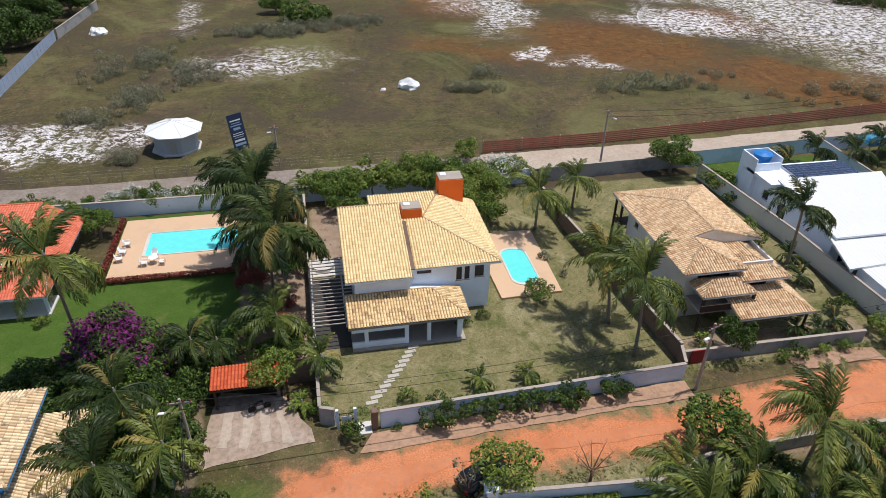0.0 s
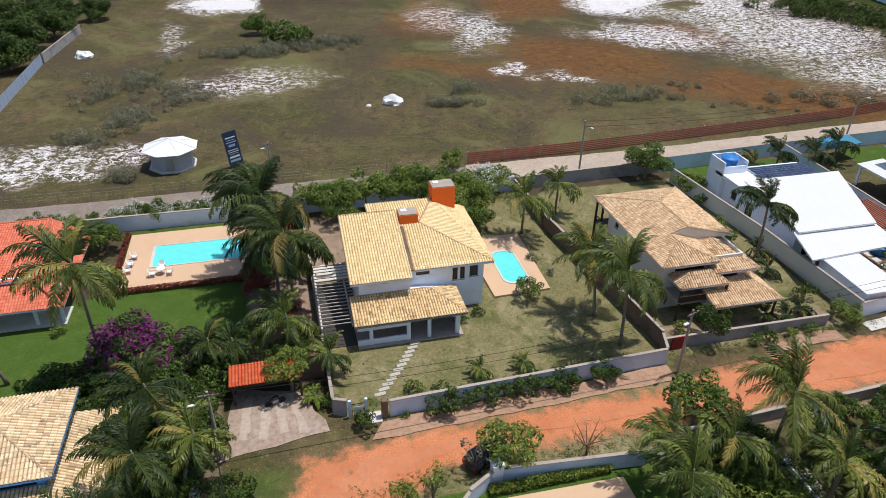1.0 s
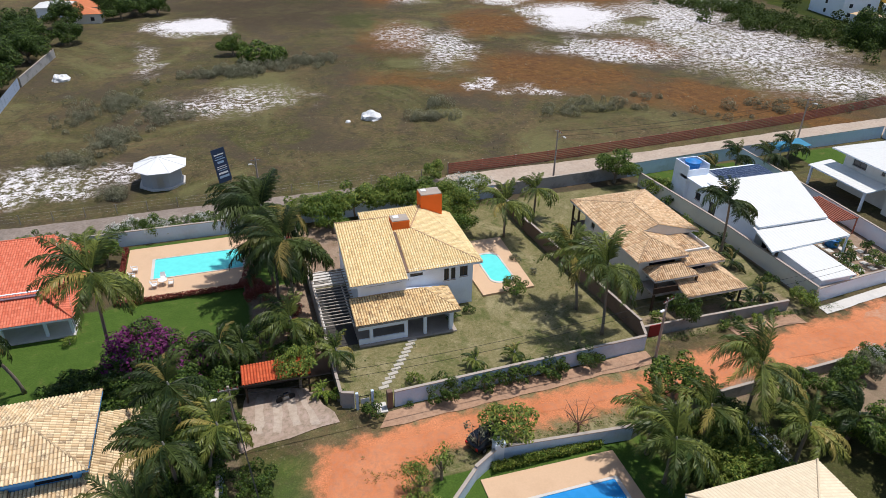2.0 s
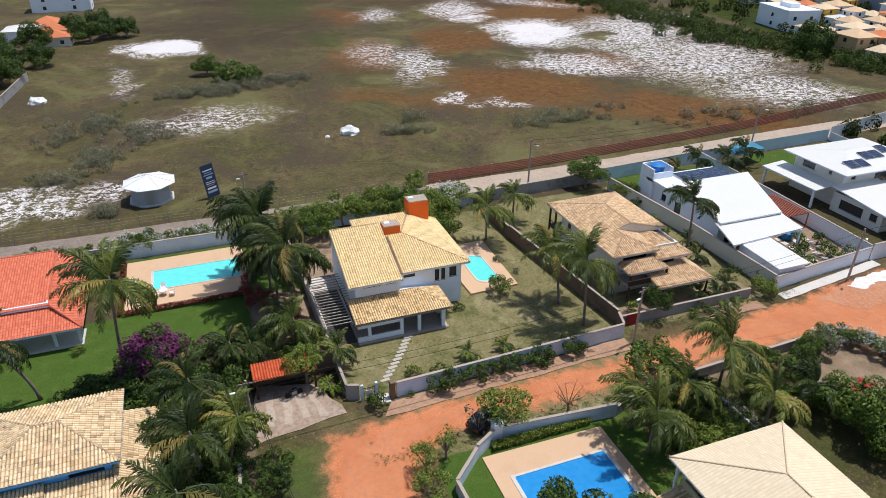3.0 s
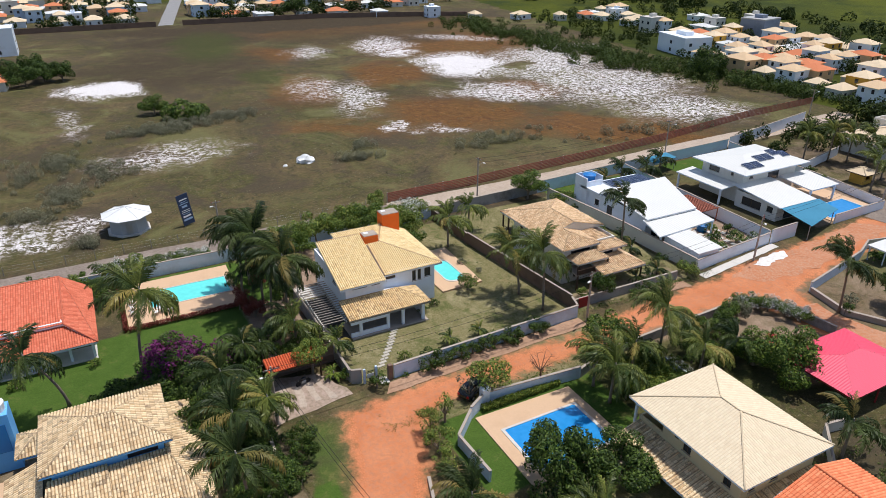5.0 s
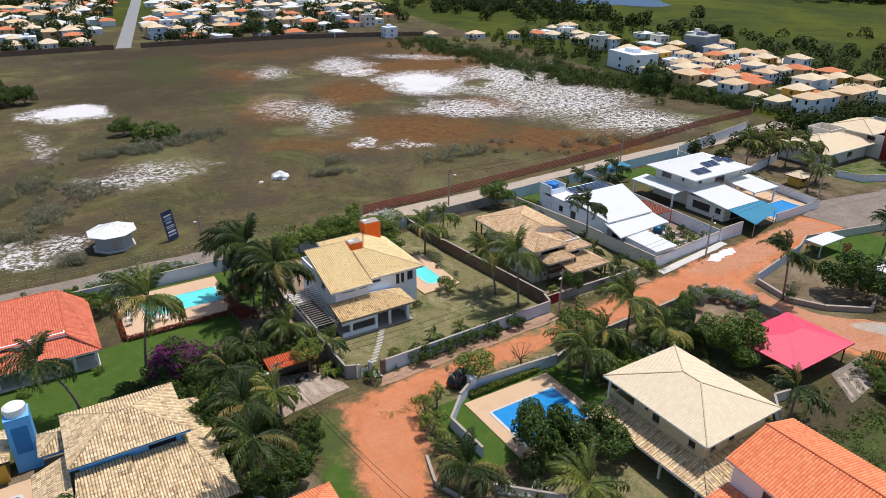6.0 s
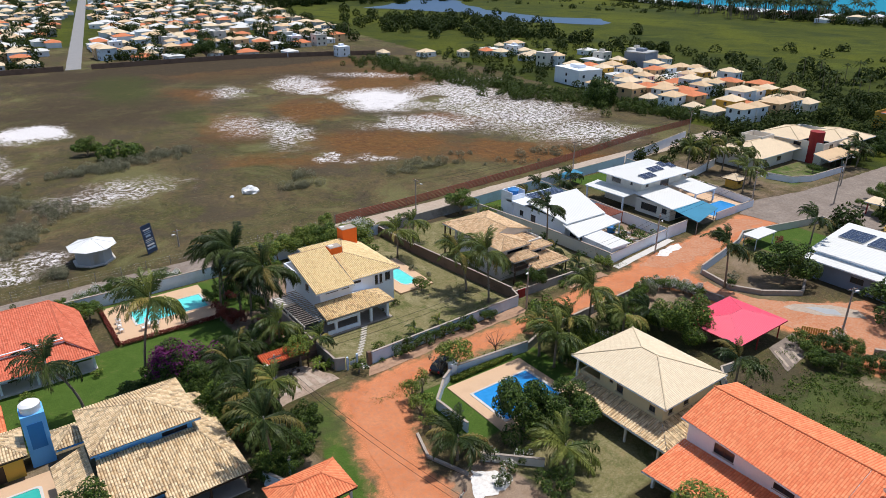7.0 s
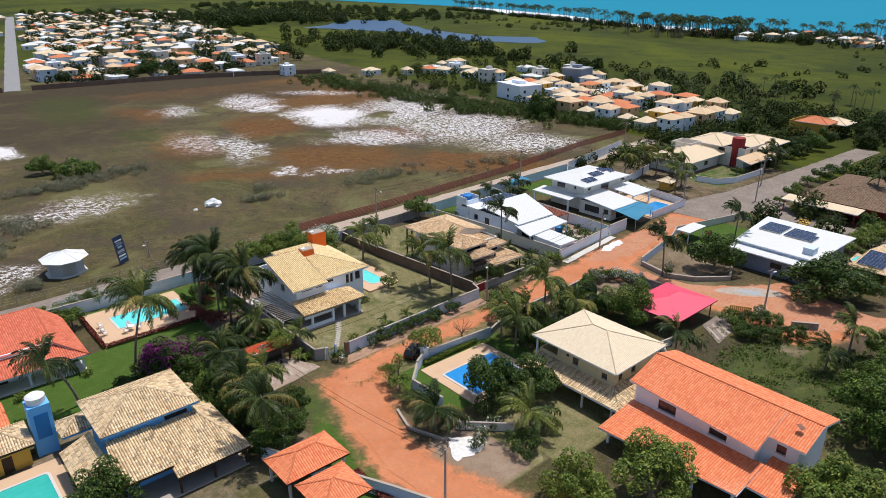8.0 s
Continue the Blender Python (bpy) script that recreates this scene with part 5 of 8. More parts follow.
def palm(x, y, h, r=4.6, n=20, lean=(0, 0), mat="palm", seed=0, trunk=0.15, label="tall coconut palm with a curved grey trunk", name="palm_tree", droop=1.28, z0=0.0):
    """A coconut palm whose crown stands at (x, y, h); lean: how far the foot lies off."""
    rng = random.Random(seed * 31 + int(x * 7 + y * 13))
    t = thing(name, label, "palm", pose(x + lean[0], y + lean[1], z0))
    top = Vector((-lean[0], -lean[1], h))
    pts = [Vector((top.x * s ** 1.6, top.y * s ** 1.6, h * s - (0.1 if s == 0 else 0))) for s in [k / 9 for k in range(10)]]
    part("trunk", Mb().tube(pts, [trunk * (1.55 if k == 0 else 1.15 - 0.4 * k / 9) for k in range(10)], 8), "trunk", t, "", True)
    r *= 1.08
    ms = fronds(mat, r, droop)
    n = int(n * 1.45)
    for k in range(n):
        ob = part("frond", ms[k % 4], mat, t)
        el = -58 + 130 * ((k * 0.618 + 0.1) % 1.0) ** 0.95
        ob.matrix_basis = Matrix.Translation(top) @ Euler((radians(rng.uniform(-30, 30)), radians(-el * 0.8 + rng.uniform(-9, 9)), radians(k * 137.5 + rng.uniform(-16, 16)))).to_matrix().to_4x4() @ Matrix.Scale(rng.uniform(0.8, 1.12) * (1.0 if el < 35 else 0.85), 4)
    hb = Mb()
    for k in range(4):
        a = k * 1.7 + rng.random()
        c = top + Vector((0.3 * math.cos(a), 0.3 * math.sin(a), -0.3))
        hb.tube([c + Vector((0, 0, 0.13)), c, c - Vector((0, 0, 0.13))], [0.06, 0.13, 0.06], 6)
    hb.tube([top - Vector((0, 0, 0.35)), top + Vector((0, 0, 0.4))], [0.2, 0.06], 6)
    part("crown_heart", hb, "palewood", t)
    return t


def leaves(mb, c, rad, count, size, rng, flat=1.0):
    """Small folded leaves in a lumpy shell round c."""
    for _ in range(count):
        u, a = rng.uniform(-0.75, 1), rng.uniform(0, 2 * math.pi)
        s = math.sqrt(max(0, 1 - u * u))
        d = Vector((s * math.cos(a), s * math.sin(a), u * flat))
        p = c + d * rad * (0.72 + 0.34 * rng.random() ** 0.6)
        nrm = (d + Vector((rng.gauss(0, 0.5), rng.gauss(0, 0.5), rng.gauss(0.3, 0.5)))).normalized()
        t1 = nrm.orthogonal().normalized()
        t1 = Matrix.Rotation(rng.uniform(0, 6.28), 3, nrm) @ t1
        t2 = nrm.cross(t1)
        z = size * rng.uniform(0.65, 1.25)
        mb.quad(p - t1 * z, p - t2 * z * 0.42 - nrm * z * 0.12, p + t1 * z, p + t2 * z * 0.42 - nrm * z * 0.12)


CROWNS = {}


def crown_mesh(mat, size, seed, flat=0.85, dense=1.0):
    """A crown about 1 to 5 m in radius: lumps of leaves, uneven, with gaps."""
    key = (mat, size, seed, flat, dense)
    if key in CROWNS:
        return CROWNS[key]
    rng = random.Random(seed * 101 + int(size * 10))
    mb = Mb()
    lumps = 9 if size < 1.3 else 18 if size < 2.6 else 34
    ls = 0.10 if size < 1.3 else 0.15 if size < 2.6 else 0.20
    for k in range(lumps):
        a, u = k * 2.4 + rng.uniform(-0.4, 0.4), rng.uniform(-0.35, 0.95)
        q = math.sqrt(max(0, 1 - u * u))
        rr = size * rng.uniform(0.42, 1.02)
        c = Vector((q * math.cos(a) * rr, q * math.sin(a) * rr, u * rr * flat))
        lr = size * rng.uniform(0.16, 0.42)
        leaves(mb, c, lr, int(dense * 2.2 * 4 * math.pi * lr * lr * 0.55 / (ls * ls * 1.68)), ls, rng)
    CROWNS[key] = mb.mesh("crown", mat)
    return CROWNS[key]


def shrub(x, y, r, mat="leaf", h=None, name="shrub", label="dense green garden shrub", category="shrub", flower=None, seed=None, group="", flat=0.85, dense=1.0, z0=0.0, trunk=False):
    """A bush, or with trunk a tree: crown centre at height h."""
    h = h if h is not None else r * 0.7
    seed = seed if seed is not None else int(abs(x * 3.7 + y * 1.3)) % 3
    base = 0.9 if r < 1.3 else 2.0 if r < 2.6 else 3.6
    t = thing(name, label, category, pose(x, y, z0, 0, 0, (x * 47 + y * 31) % 360), group)
    c = part("crown", crown_mesh(mat, base, seed, flat, dense), mat, t)
    c.matrix_basis = Matrix.Translation((0, 0, h)) @ Matrix.Diagonal((r / base * (1.12 + 0.1 * math.sin(x)), r / base * (1.0 + 0.12 * math.cos(y)), r / base * (0.95 + 0.14 * math.sin(x + y)), 1))
    if flower:
        f = part("blossom", crown_mesh(flower, base * 1.04, seed + 5, flat, 0.2 if flower == "flower" else 0.4), flower, t, "white flowers" if flower == "flower" else "magenta flowers")
        f["kind"] = "stuff"
        f.matrix_basis = Matrix.Translation((0, 0, h + 0.1 * r)) @ Matrix.Scale(r / base, 4)
    mb = Mb()
    rng = random.Random(seed)
    tr = 0.05 + 0.05 * r
    mb.tube([(0, 0, -0.1), (0.05 * r, 0, h * 0.45), (0, 0.04 * r, max(0.2, h * 0.95))], [tr * 1.3, tr, tr * 0.6], 7)
    part("trunk", mb, "trunk", t)
    if trunk:
        for k in range(5):
            a = k * 1.26 + rng.random()
            part("limb", Mb().tube([(0.03 * r, 0, h * 0.4), (0.35 * r * math.cos(a), 0.35 * r * math.sin(a), h * 0.8), (0.65 * r * math.cos(a), 0.65 * r * math.sin(a), h + 0.25 * r)], [tr * 0.7, tr * 0.45, tr * 0.15], 5), "trunk", t)
    return t


# palms by the houses
palm(27.1, 42.0, 8.4, 5.0, 22, (0.4, -0.2))
palm(26.6, 48.1, 6.3, 4.6, 20, (0.4, -1.4), seed=2)
palm(-19.5, 46.6, 12.9, 5.0, 24, (-1.4, 4.0), seed=3, mat="palm")
palm(-5.0, 60.0, 10.6, 5.6, 28, (0.2, 0.8), seed=4, mat="palmdark")
palm(-6.4, 62.5, 9.0, 4.6, 20, (-0.6, 0.4), seed=14, mat="palmdark")
palm(-3.2, 54.0, 9.6, 5.2, 28, (0.2, 1.0), seed=5, mat="palmdark")
palm(-4.2, 56.8, 7.0, 4.8, 24, (-0.3, 0.5), seed=15, mat="palmdark")
palm(-5.6, 66.0, 8.2, 4.8, 24, (0.4, 0.6), seed=16, mat="palmdark")
palm(-3.8, 48.8, 3.4, 4.0, 16, (0, 0.2), seed=6, label="young palm with broad drooping fronds")
palm(-0.2, 43.6, 2.6, 2.6, 16, (0, 0), seed=7, label="small palm beside the garden wall", mat="palm")
palm(25.3, 64.1, 5.3, 4.2, 18, (0.1, 0.4), seed=8, label="coconut palm with yellowing fronds")
palm(31.6, 68.6, 4.4, 3.4, 15, (0, 0.2), seed=9, label="coconut palm with yellowing fronds")
palm(46.9, 49.4, 9.6, 4.0, 19, (2.0, 1.6), seed=10, mat="palmdark")
palm(33.2, 26.4, 6.8, 5.0, 22, (0.3, 0.4), seed=11)
palm(22.8, 26.0, 4.6, 3.6, 18, (0.2, -0.1), seed=12)
palm(22.6, 22.6, 5.0, 4.3, 20, (0.1, 0.2), seed=22)
palm(27.8, 25.2, 4.6, 3.6, 16, (0.2, 0.2), seed=23)
palm(33.8, 21.0, 4.8, 3.6, 16, (0.2, 0.2), seed=24)
palm(40.6, 22.2, 3.0, 3.6, 16, (0.2, 0.2), seed=21, mat="palmdark")
palm(1.7, 16.1, 2.9, 4.2, 18, (0, 0), seed=25, mat="palmdark", label="low palm with wide drooping fronds")
palm(10.0, 8.7, 2.6, 4.6, 19, (0, 0), seed=26, label="low palm with wide bright fronds")
palm(59.6, 22.6, 8.4, 4.4, 20, (2.2, 0.6), seed=27, mat="palmdark")
palm(84.0, 21.0, 7.8, 3.8, 17, (0.4, 0.4), seed=28, mat="palmdark")
palm(-31.0, 48.2, 7.6, 4.2, 18, (2.6, 0.6), seed=29, mat="palmdark", label="leaning coconut palm on the lawn")
palm(37.0, 6.0, 4.4, 4.0, 16, (0, 0), seed=30, mat="palmdark")
palm(-14.2, 37.5, 7.0, 3.7, 20, (0.2, 0.2), seed=31, mat="palmdark")
palm(-14.4, 31.6, 6.4, 3.9, 20, (0.2, 0.4), seed=32, mat="palmdark")
palm(-15.4, 25.0, 7.4, 4.0, 18, (0.6, 0.4), seed=33, mat="palmdark")
palm(-10.5, 45.4, 4.4, 2.6, 18, (0.1, 0.1), seed=35, mat="palmdark", label="clump palm with fine dark fronds")
palm(-8.6, 46.0, 3.6, 2.4, 16, (0.1, 0.1), seed=36, mat="palmdark", label="clump palm with fine dark fronds")
palm(57.0, -9.5, 4.6, 4.2, 18, (0, 0), seed=37)
palm(50.0, -9.0, 3.0, 3.4, 14, (0, 0), seed=38, mat="palmdark")
for k, (x, y) in enumerate(((114, 67), (118, 64), (121, 61.7), (124, 59.2), (116.6, 51.5), (108.5, 48.5))):
    palm(x, y, 6.2, 4.6, 16, (0.2, 0.2), seed=40 + k, label="palm in a row along a white garden wall")
for k, (x, y) in enumerate(((68.5, 73.5), (74, 72.5), (80, 75), (62, 70.5))):
    palm(x, y, 3.4, 3.4, 15, (0, 0), seed=50 + k, mat="palmdark", label="low palm in a walled garden")
for k, (x, y, h) in enumerate(((49.5, 49.4, 1.0), (50.6, 53, 1.2), (44, 42.2, .8), (46, 41.6, .7), (48.2, 42.4, .8))):
    palm(x, y, h, 2.0, 12, (0, 0), seed=60 + k, mat="palmdark", label="low garden palm beside the house")
for k, (x, y) in enumerate(((12.9, 40.6), (17.0, 40.6))):
    palm(x, y, 0.8, 1.5, 13, (0, 0), seed=70 + k, mat="palm", trunk=0.1, label="small cycad on the lawn", name="cycad")
palm(-2.0, 40.6, 0.6, 1.4, 13, (0, 0), seed=73, mat="leafbright", trunk=0.08, label="pale green spiky plant in a bed", name="spiky_plant")

# shrubs along the front wall
for k, x in enumerate((8.6, 11.0, 12.6, 14.2, 15.8, 17.4, 18.8, 20.2, 23.4)):
    shrub(x, 36.95 + 0.03 * x, 1.15 * (1.2, 1.0, 1.05, 0.9, 1.1, 1.05, 1.0, 1.0, 1.2)[k], "leafdark", label="dark green shrub along the garden wall", group="shrubs along the front wall")
shrub(5.2, 36.9, 0.4, "leafdark")
shrub(1.6, 36.6, 1.0, "leafdark", label="dark green shrub beside the gate")
shrub(-0.8, 39.6, 0.9, "leaf")
shrub(6.6, 40.2, 0.8, "leafbright", label="small yellow-green bush on the lawn")
shrub(21.4, 51.2, 1.3, "leaf", h=1.3, label="light green shrub beside the pool")
shrub(24.5, 58.2, 0.7, "leafgrey")
shrub(25.6, 55.0, 0.5, "leafgrey")
shrub(15.4, 49.6, 0.6, "leafdark")
shrub(13.2, 48.6, 0.7, "leafdark")
for k, (x, y, r, m) in enumerate(((2.6, 74.4, 2.0, "leaf"), (4.6, 75.4, 2.2, "leafbright"), (7.6, 75.8, 2.2, "leafbright"), (10.4, 76.4, 2.1, "leaf"), (13.0, 76.0, 2.3, "leafbright"), (16.0, 75.2, 2.4, "leaf"), (18.6, 73.8, 2.5, "leafbright"), (20.6, 71.2, 2.4, "leafbright"), (17.8, 69.4, 2.3, "leafbright"), (19.6, 67.0, 1.9, "leaf"), (0.2, 76.6, 1.8, "leafbright"), (4.0, 71.6, 1.9, "leaf"), (23.0, 76.6, 1.9, "leafbright"), (26.0, 77.2, 1.7, "leafbright"), (21.6, 84.6, 1.6, "leafbright"))):
    shrub(x, y, r * 1.15, m, h=r, label="tall garden shrub against the back wall", flower="flower" if k in (12, 13) else None, group="shrubs along the back wall")
for k, (x, y, r) in enumerate(((-34, 76.8, 1.3), (-32, 77, 1.4), (-29.6, 77, 1.2), (-26, 77, 1.2), (-23.4, 77.2, 1.3), (-21, 77.4, 1.5), (-18.8, 77, 1.6), (-16.6, 77, 1.4), (-14, 77.2, 1.3), (-12, 77.2, 1.4), (-9.6, 77.2, 1.3))):
    shrub(x, y, r, "leaf", h=r * 0.9, label="white-flowering shrub hanging over the wall" if k > 3 else "green shrub along the wall", flower="flower" if k > 3 else None, group="shrubs along the back wall")
shrub(-17.7, 47.9, 3.7, "leafdark", h=2.0, name="bougainvillea", label="large magenta bougainvillea on the lawn", flower="purple", flat=0.7)
shrub(-14.0, 46.4, 2.8, "leafdark", h=1.6, name="bougainvillea", label="smaller magenta bougainvillea among garden palms", flower="purple", flat=0.7)
for x, y, r, m in ((-6.6, 57.6, 1.4, "hedge_red"), (-8.0, 60.4, 1.0, "hedge_red"), (-5.0, 52.4, 1.3, "leafdark"), (-3.4, 51.0, 1.1, "hedge_red"), (-2.6, 46.8, 1.4, "leafdark"), (-6.4, 47.4, 1.2, "leaf"), (-2.2, 60.0, 1.3, "leafdark"), (-12.2, 41.8, 1.9, "leafdark"), (-14.0, 41.0, 2.0, "leaf"), (-11.6, 38.4, 1.9, "leafdark"), (-14.4, 38.6, 1.9, "leafdark"), (-16.6, 40.6, 2.0, "leaf"), (-18.0, 43.4, 1.8, "leafdark"), (-16.0, 35.4, 2.0, "leafdark"), (-13.0, 35.4, 1.8, "leaf"), (-13.8, 29.6, 1.9, "leafdark"), (-15.8, 32.6, 1.6, "leaf"), (-12.0, 31.4, 1.6, "leafdark"), (-22.0, 46.0, 1.5, "leafdark"), (-24.5, 45.2, 1.7, "leafdark"), (-14.6, 44.0, 1.8, "leaf"), (-9.8, 43.9, 1.4, "leafdark"), (-12.4, 28.0, 1.6, "leafdark"), (-14.0, 24.6, 1.4, "leafdark")):
    shrub(x, y, r, m, h=r * 0.9, label="dense garden shrub among palms")
shrub(-3.9, 42.3, 1.7, "leafbright", h=3.0, label="feathery light green bush over the carport", flat=0.6)
for x, y in ((-26.2, 72.8), (-24.6, 72.0), (-23.6, 70.6)):
    shrub(x, y, 1.7, "leafbright" if x < -26 else "leaf", h=2.0, label="leafy garden tree beside the bungalow")
shrub(-33.5, 54.8, 0.8, "leafbright")
shrub(-25.6, 55.6, 0.7, "leafbright", label="yellow-green bush beside the bungalow")
# trees on the road side
tr = dict(name="tree", category="tree", trunk=True)
shrub(28.6, 30.6, 2.5, "leaf", h=2.8, label="small dark tree beside the dirt road", **tr)
shrub(11.8, 29.9, 2.3, "leafbright", h=2.7, label="small leafy tree beside the parked car", dense=0.7, **tr)
shrub(9.4, 30.0, 1.2, "leafgrey", h=2.0, label="thin young tree beside the road", dense=0.5, **tr)
for x, y, r, h in ((3.4, 27.2, 1.4, 2.2), (3.0, 24.6, 1.5, 1.5), (5.6, 28.2, 1.2, 2.2), (2.4, 22.0, 1.3, 1.2)):
    shrub(x, y, r, "leafbright", h=h, label="straggly yellow-green roadside tree", dense=0.6, **tr)
shrub(10.6, 15.6, 3.7, "leafdark", h=2.6, label="broad dark mango tree beside the pool", **tr)
shrub(16.0, 13.6, 3.0, "leafdark", h=2.4, label="broad dark mango tree beside the house", **tr)
shrub(71.0, 18.4, 3.6, "leafdark", h=3.2, label="round clipped dark green tree", **tr)
shrub(73.0, 0.6, 5.3, "leafdark", h=3.3, label="wide dark green tree beside the road", **tr)
shrub(43.0, 16.6, 3.6, "leaf", h=2.4, label="dark tree beside the pink canopy", **tr)
shrub(42.0, 20.4, 2.6, "leaf", h=2.0, label="garden tree among palms", **tr)
shrub(48.4, 76.0, 2.9, "leaf", h=3.0, label="round green tree beside the back street", **tr)
shrub(10.6, -7.0, 3.6, "leafbright", h=3.6, label="bright green tree beside the orange-roofed house", **tr)
shrub(4.0, -3.0, 3.2, "leafbright", h=2.6, label="olive green tree near the road", **tr)
shrub(21.0, -20.6, 3.6, "leafbright", h=3.6, label="green tree behind the orange-roofed house", **tr)
for x, y, r in ((39, -18, 4.0), (44, -21, 3.6), (36, -22, 3.6), (47, -15, 2.6), (52, -17, 3.0), (58, -15, 3.0)):
    shrub(x, y, r, "leaf", h=r * 0.9, label="dense leafy tree on the empty plot", **tr)
shrub(-31.4, 26.6, 3.0, "leafdark", h=2.2, label="dark leafy tree beside the blue house", **tr)
shrub(6.4, 6.6, 1.6, "leafdark", label="dark green shrub near the road")
shrub(-8.8, 29.6, 1.4, "leafdark", h=1.5, label="dark shrub beside the lane")
shrub(-10.0, 27.0, 1.2, "leafdark")
for x, y, r in ((28.4, 26.0, 1.9), (30.6, 24.8, 2.1), (27.4, 23.2, 2.1), (30.0, 22.0, 2.2), (26.8, 20.8, 2.0), (31.4, 20.4, 1.7)):
    shrub(x, y, r, "leafbright", h=0.8, label="low mass of bright green creeper", name="creeper", category="creeper", flat=0.45)
garden_wall([(33.0, 28.4), (33.2, 20.6)], 0.9, 0.16, "white", "low white wall overgrown with flowers", 0)
for x, y in ((33.4, 24.6), (33.5, 23.2), (33.3, 22.0)):
    shrub(x, y, 0.7, "leaf", h=0.7, label="white-flowering bush along a low wall", flower="flower")
for x, y, r, m in ((37.6, 26.4, 1.7, "leafdark"), (38.4, 22.6, 1.9, "leaf"), (36.0, 24.0, 1.5, "leafdark"), (44.5, 27.0, 1.5, "leafdark"), (24.6, 22.4, 1.4, "leafdark"), (46.8, 28.4, 1.7, "leaf"), (42.6, 26.0, 1.6, "leaf"), (31.4, 27.4, 1.6, "leafdark"), (48.5, 28.4, 1.5, "leafgrey"), (41.4, 28.6, 1.3, "leaf")):
    shrub(x, y, r, m, h=r * 0.85, label="dense garden shrub among palms")
for k, (x, y) in enumerate(((50.4, 29.8), (52.2, 29.2), (53.8, 27.8), (54.6, 25.8), (55.2, 24.0))):
    shrub(x, y, 1.3, "leaf", h=1.2, label="white-flowering hedge bush along the road", flower="flower", group="flowering hedge")
for k, (x, y) in enumerate(((3.2, 10.6), (5.0, 11.4), (7.2, 12.2), (4.4, 13.8), (2.2, 19.2), (3.4, 18.4))):
    shrub(x, y, 0.9, "leafdark", label="low white-flowering garden bush near the road", flower="flower" if k < 4 else None)
for k, (x, y, r) in enumerate(((40.6, 38.9, .7), (42.2, 39.0, .9), (44.6, 39.1, .7), (47.2, 39.2, .8), (36.4, 40.6, 1.8), (52.0, 40.2, 1.5), (54.4, 43.0, 1.0), (50.6, 44.6, 1.0), (34.4, 41.8, 1.0), (55.6, 64.0, 1.0), (52.2, 66.6, 1.2), (49.8, 60.0, 1.2), (49.9, 57.0, 1.0))):
    shrub(x, y, r, ("leaf", "leafdark", "leafbright")[k % 3], h=2.2 if r == 1.8 else None, label="bush beside the weathered house")
shrub(52.6, 70.4, 1.9, "leafbright", h=1.2, label="fountain of long pale grass leaves", name="ornamental_grass")
for x, y, r, m in ((62.4, 43.4, 1.2, "leaf"), (60.8, 45.6, 1.0, "leafbright"), (64.2, 46.6, 1.2, "leafdark"), (67.0, 44.4, 1.3, "leaf"), (66.2, 48.6, 1.1, "leafbright"), (68.6, 47.6, 1.2, "leafdark"), (69.6, 43.2, 1.1, "leaf"), (58.6, 43.4, 0.9, "leafbright"), (60.0, 47.8, 1.0, "leafbright")):
    shrub(x, y, r, m, label="garden bush in a terraced bed", flower="flower" if x > 69 else None)
for x, y, r, m in ((86.0, 27.4, 1.0, "hedge_red"), (80.0, 30.0, 1.2, "leafdark"), (62.4, 22.6, 1.0, "leafdark"), (65.0, 24.0, .9, "leafgrey"), (80, 36, 1.2, "leaf"), (96, 0, 2.0, "leafbright"), (92, -3, 2.0, "leafbright"), (86, -4, 2.2, "leaf"), (99.6, 57, 1.2, "leaf"), (104, 56, 1.1, "leafbright"), (106, 60, 1.3, "leafdark"), (101, 62, 1.3, "leaf")):
    shrub(x, y, r, m, h=r * 0.8, label="bush in a walled garden")
bt = thing("bare_tree", "leafless small tree with reddish branches", "tree", pose(18.3, 29.4, 0))
part("trunk", Mb().tube([(0, 0, -0.1), (0.05, 0, 0.8), (0, 0.1, 1.6)], [0.14, 0.11, 0.08], 7), "twig", bt)
_r = random.Random(5)
for k in range(9):
    a = k * 0.7 + _r.uniform(-.2, .2)
    e = Vector((1.5 * math.cos(a), 1.5 * math.sin(a), _r.uniform(2.2, 3.4)))
    mb = Mb().tube([(0, 0.05, 1.0 + 0.07 * k), e * 0.55 + Vector((0, 0, 0.7)), e], [0.06, 0.035, 0.012], 5)
    for j in range(6):
        s = e * _r.uniform(0.5, 1)
        mb.tube([s + Vector((0, 0, 0.3 * _r.random())), s + Vector((_r.uniform(-.6, .6), _r.uniform(-.6, .6), _r.uniform(0.2, 0.8)))], [0.018, 0.006], 4)
    part("branch", mb, "twig", bt)

_rs = random.Random(77)
for k in range(34):            # undergrowth round the lane garden
    x, y = _rs.uniform(-19, -11.8), _rs.uniform(25, 46)
    if x < -16.8 and y < 42:
        x += 4
    shrub(x, y, _rs.uniform(1.1, 2.0), _rs.choice(("leafdark", "leaf", "leafdark")), h=_rs.uniform(0.9, 2.2), label="dense dark garden shrub among palms")
for k in range(16):
    shrub(_rs.uniform(-7.6, -1.6), _rs.uniform(45, 73), _rs.uniform(0.7, 1.5), _rs.choice(("leafdark", "leafdark", "leaf", "hedge_red")), label="leafy shrub below tall palms")
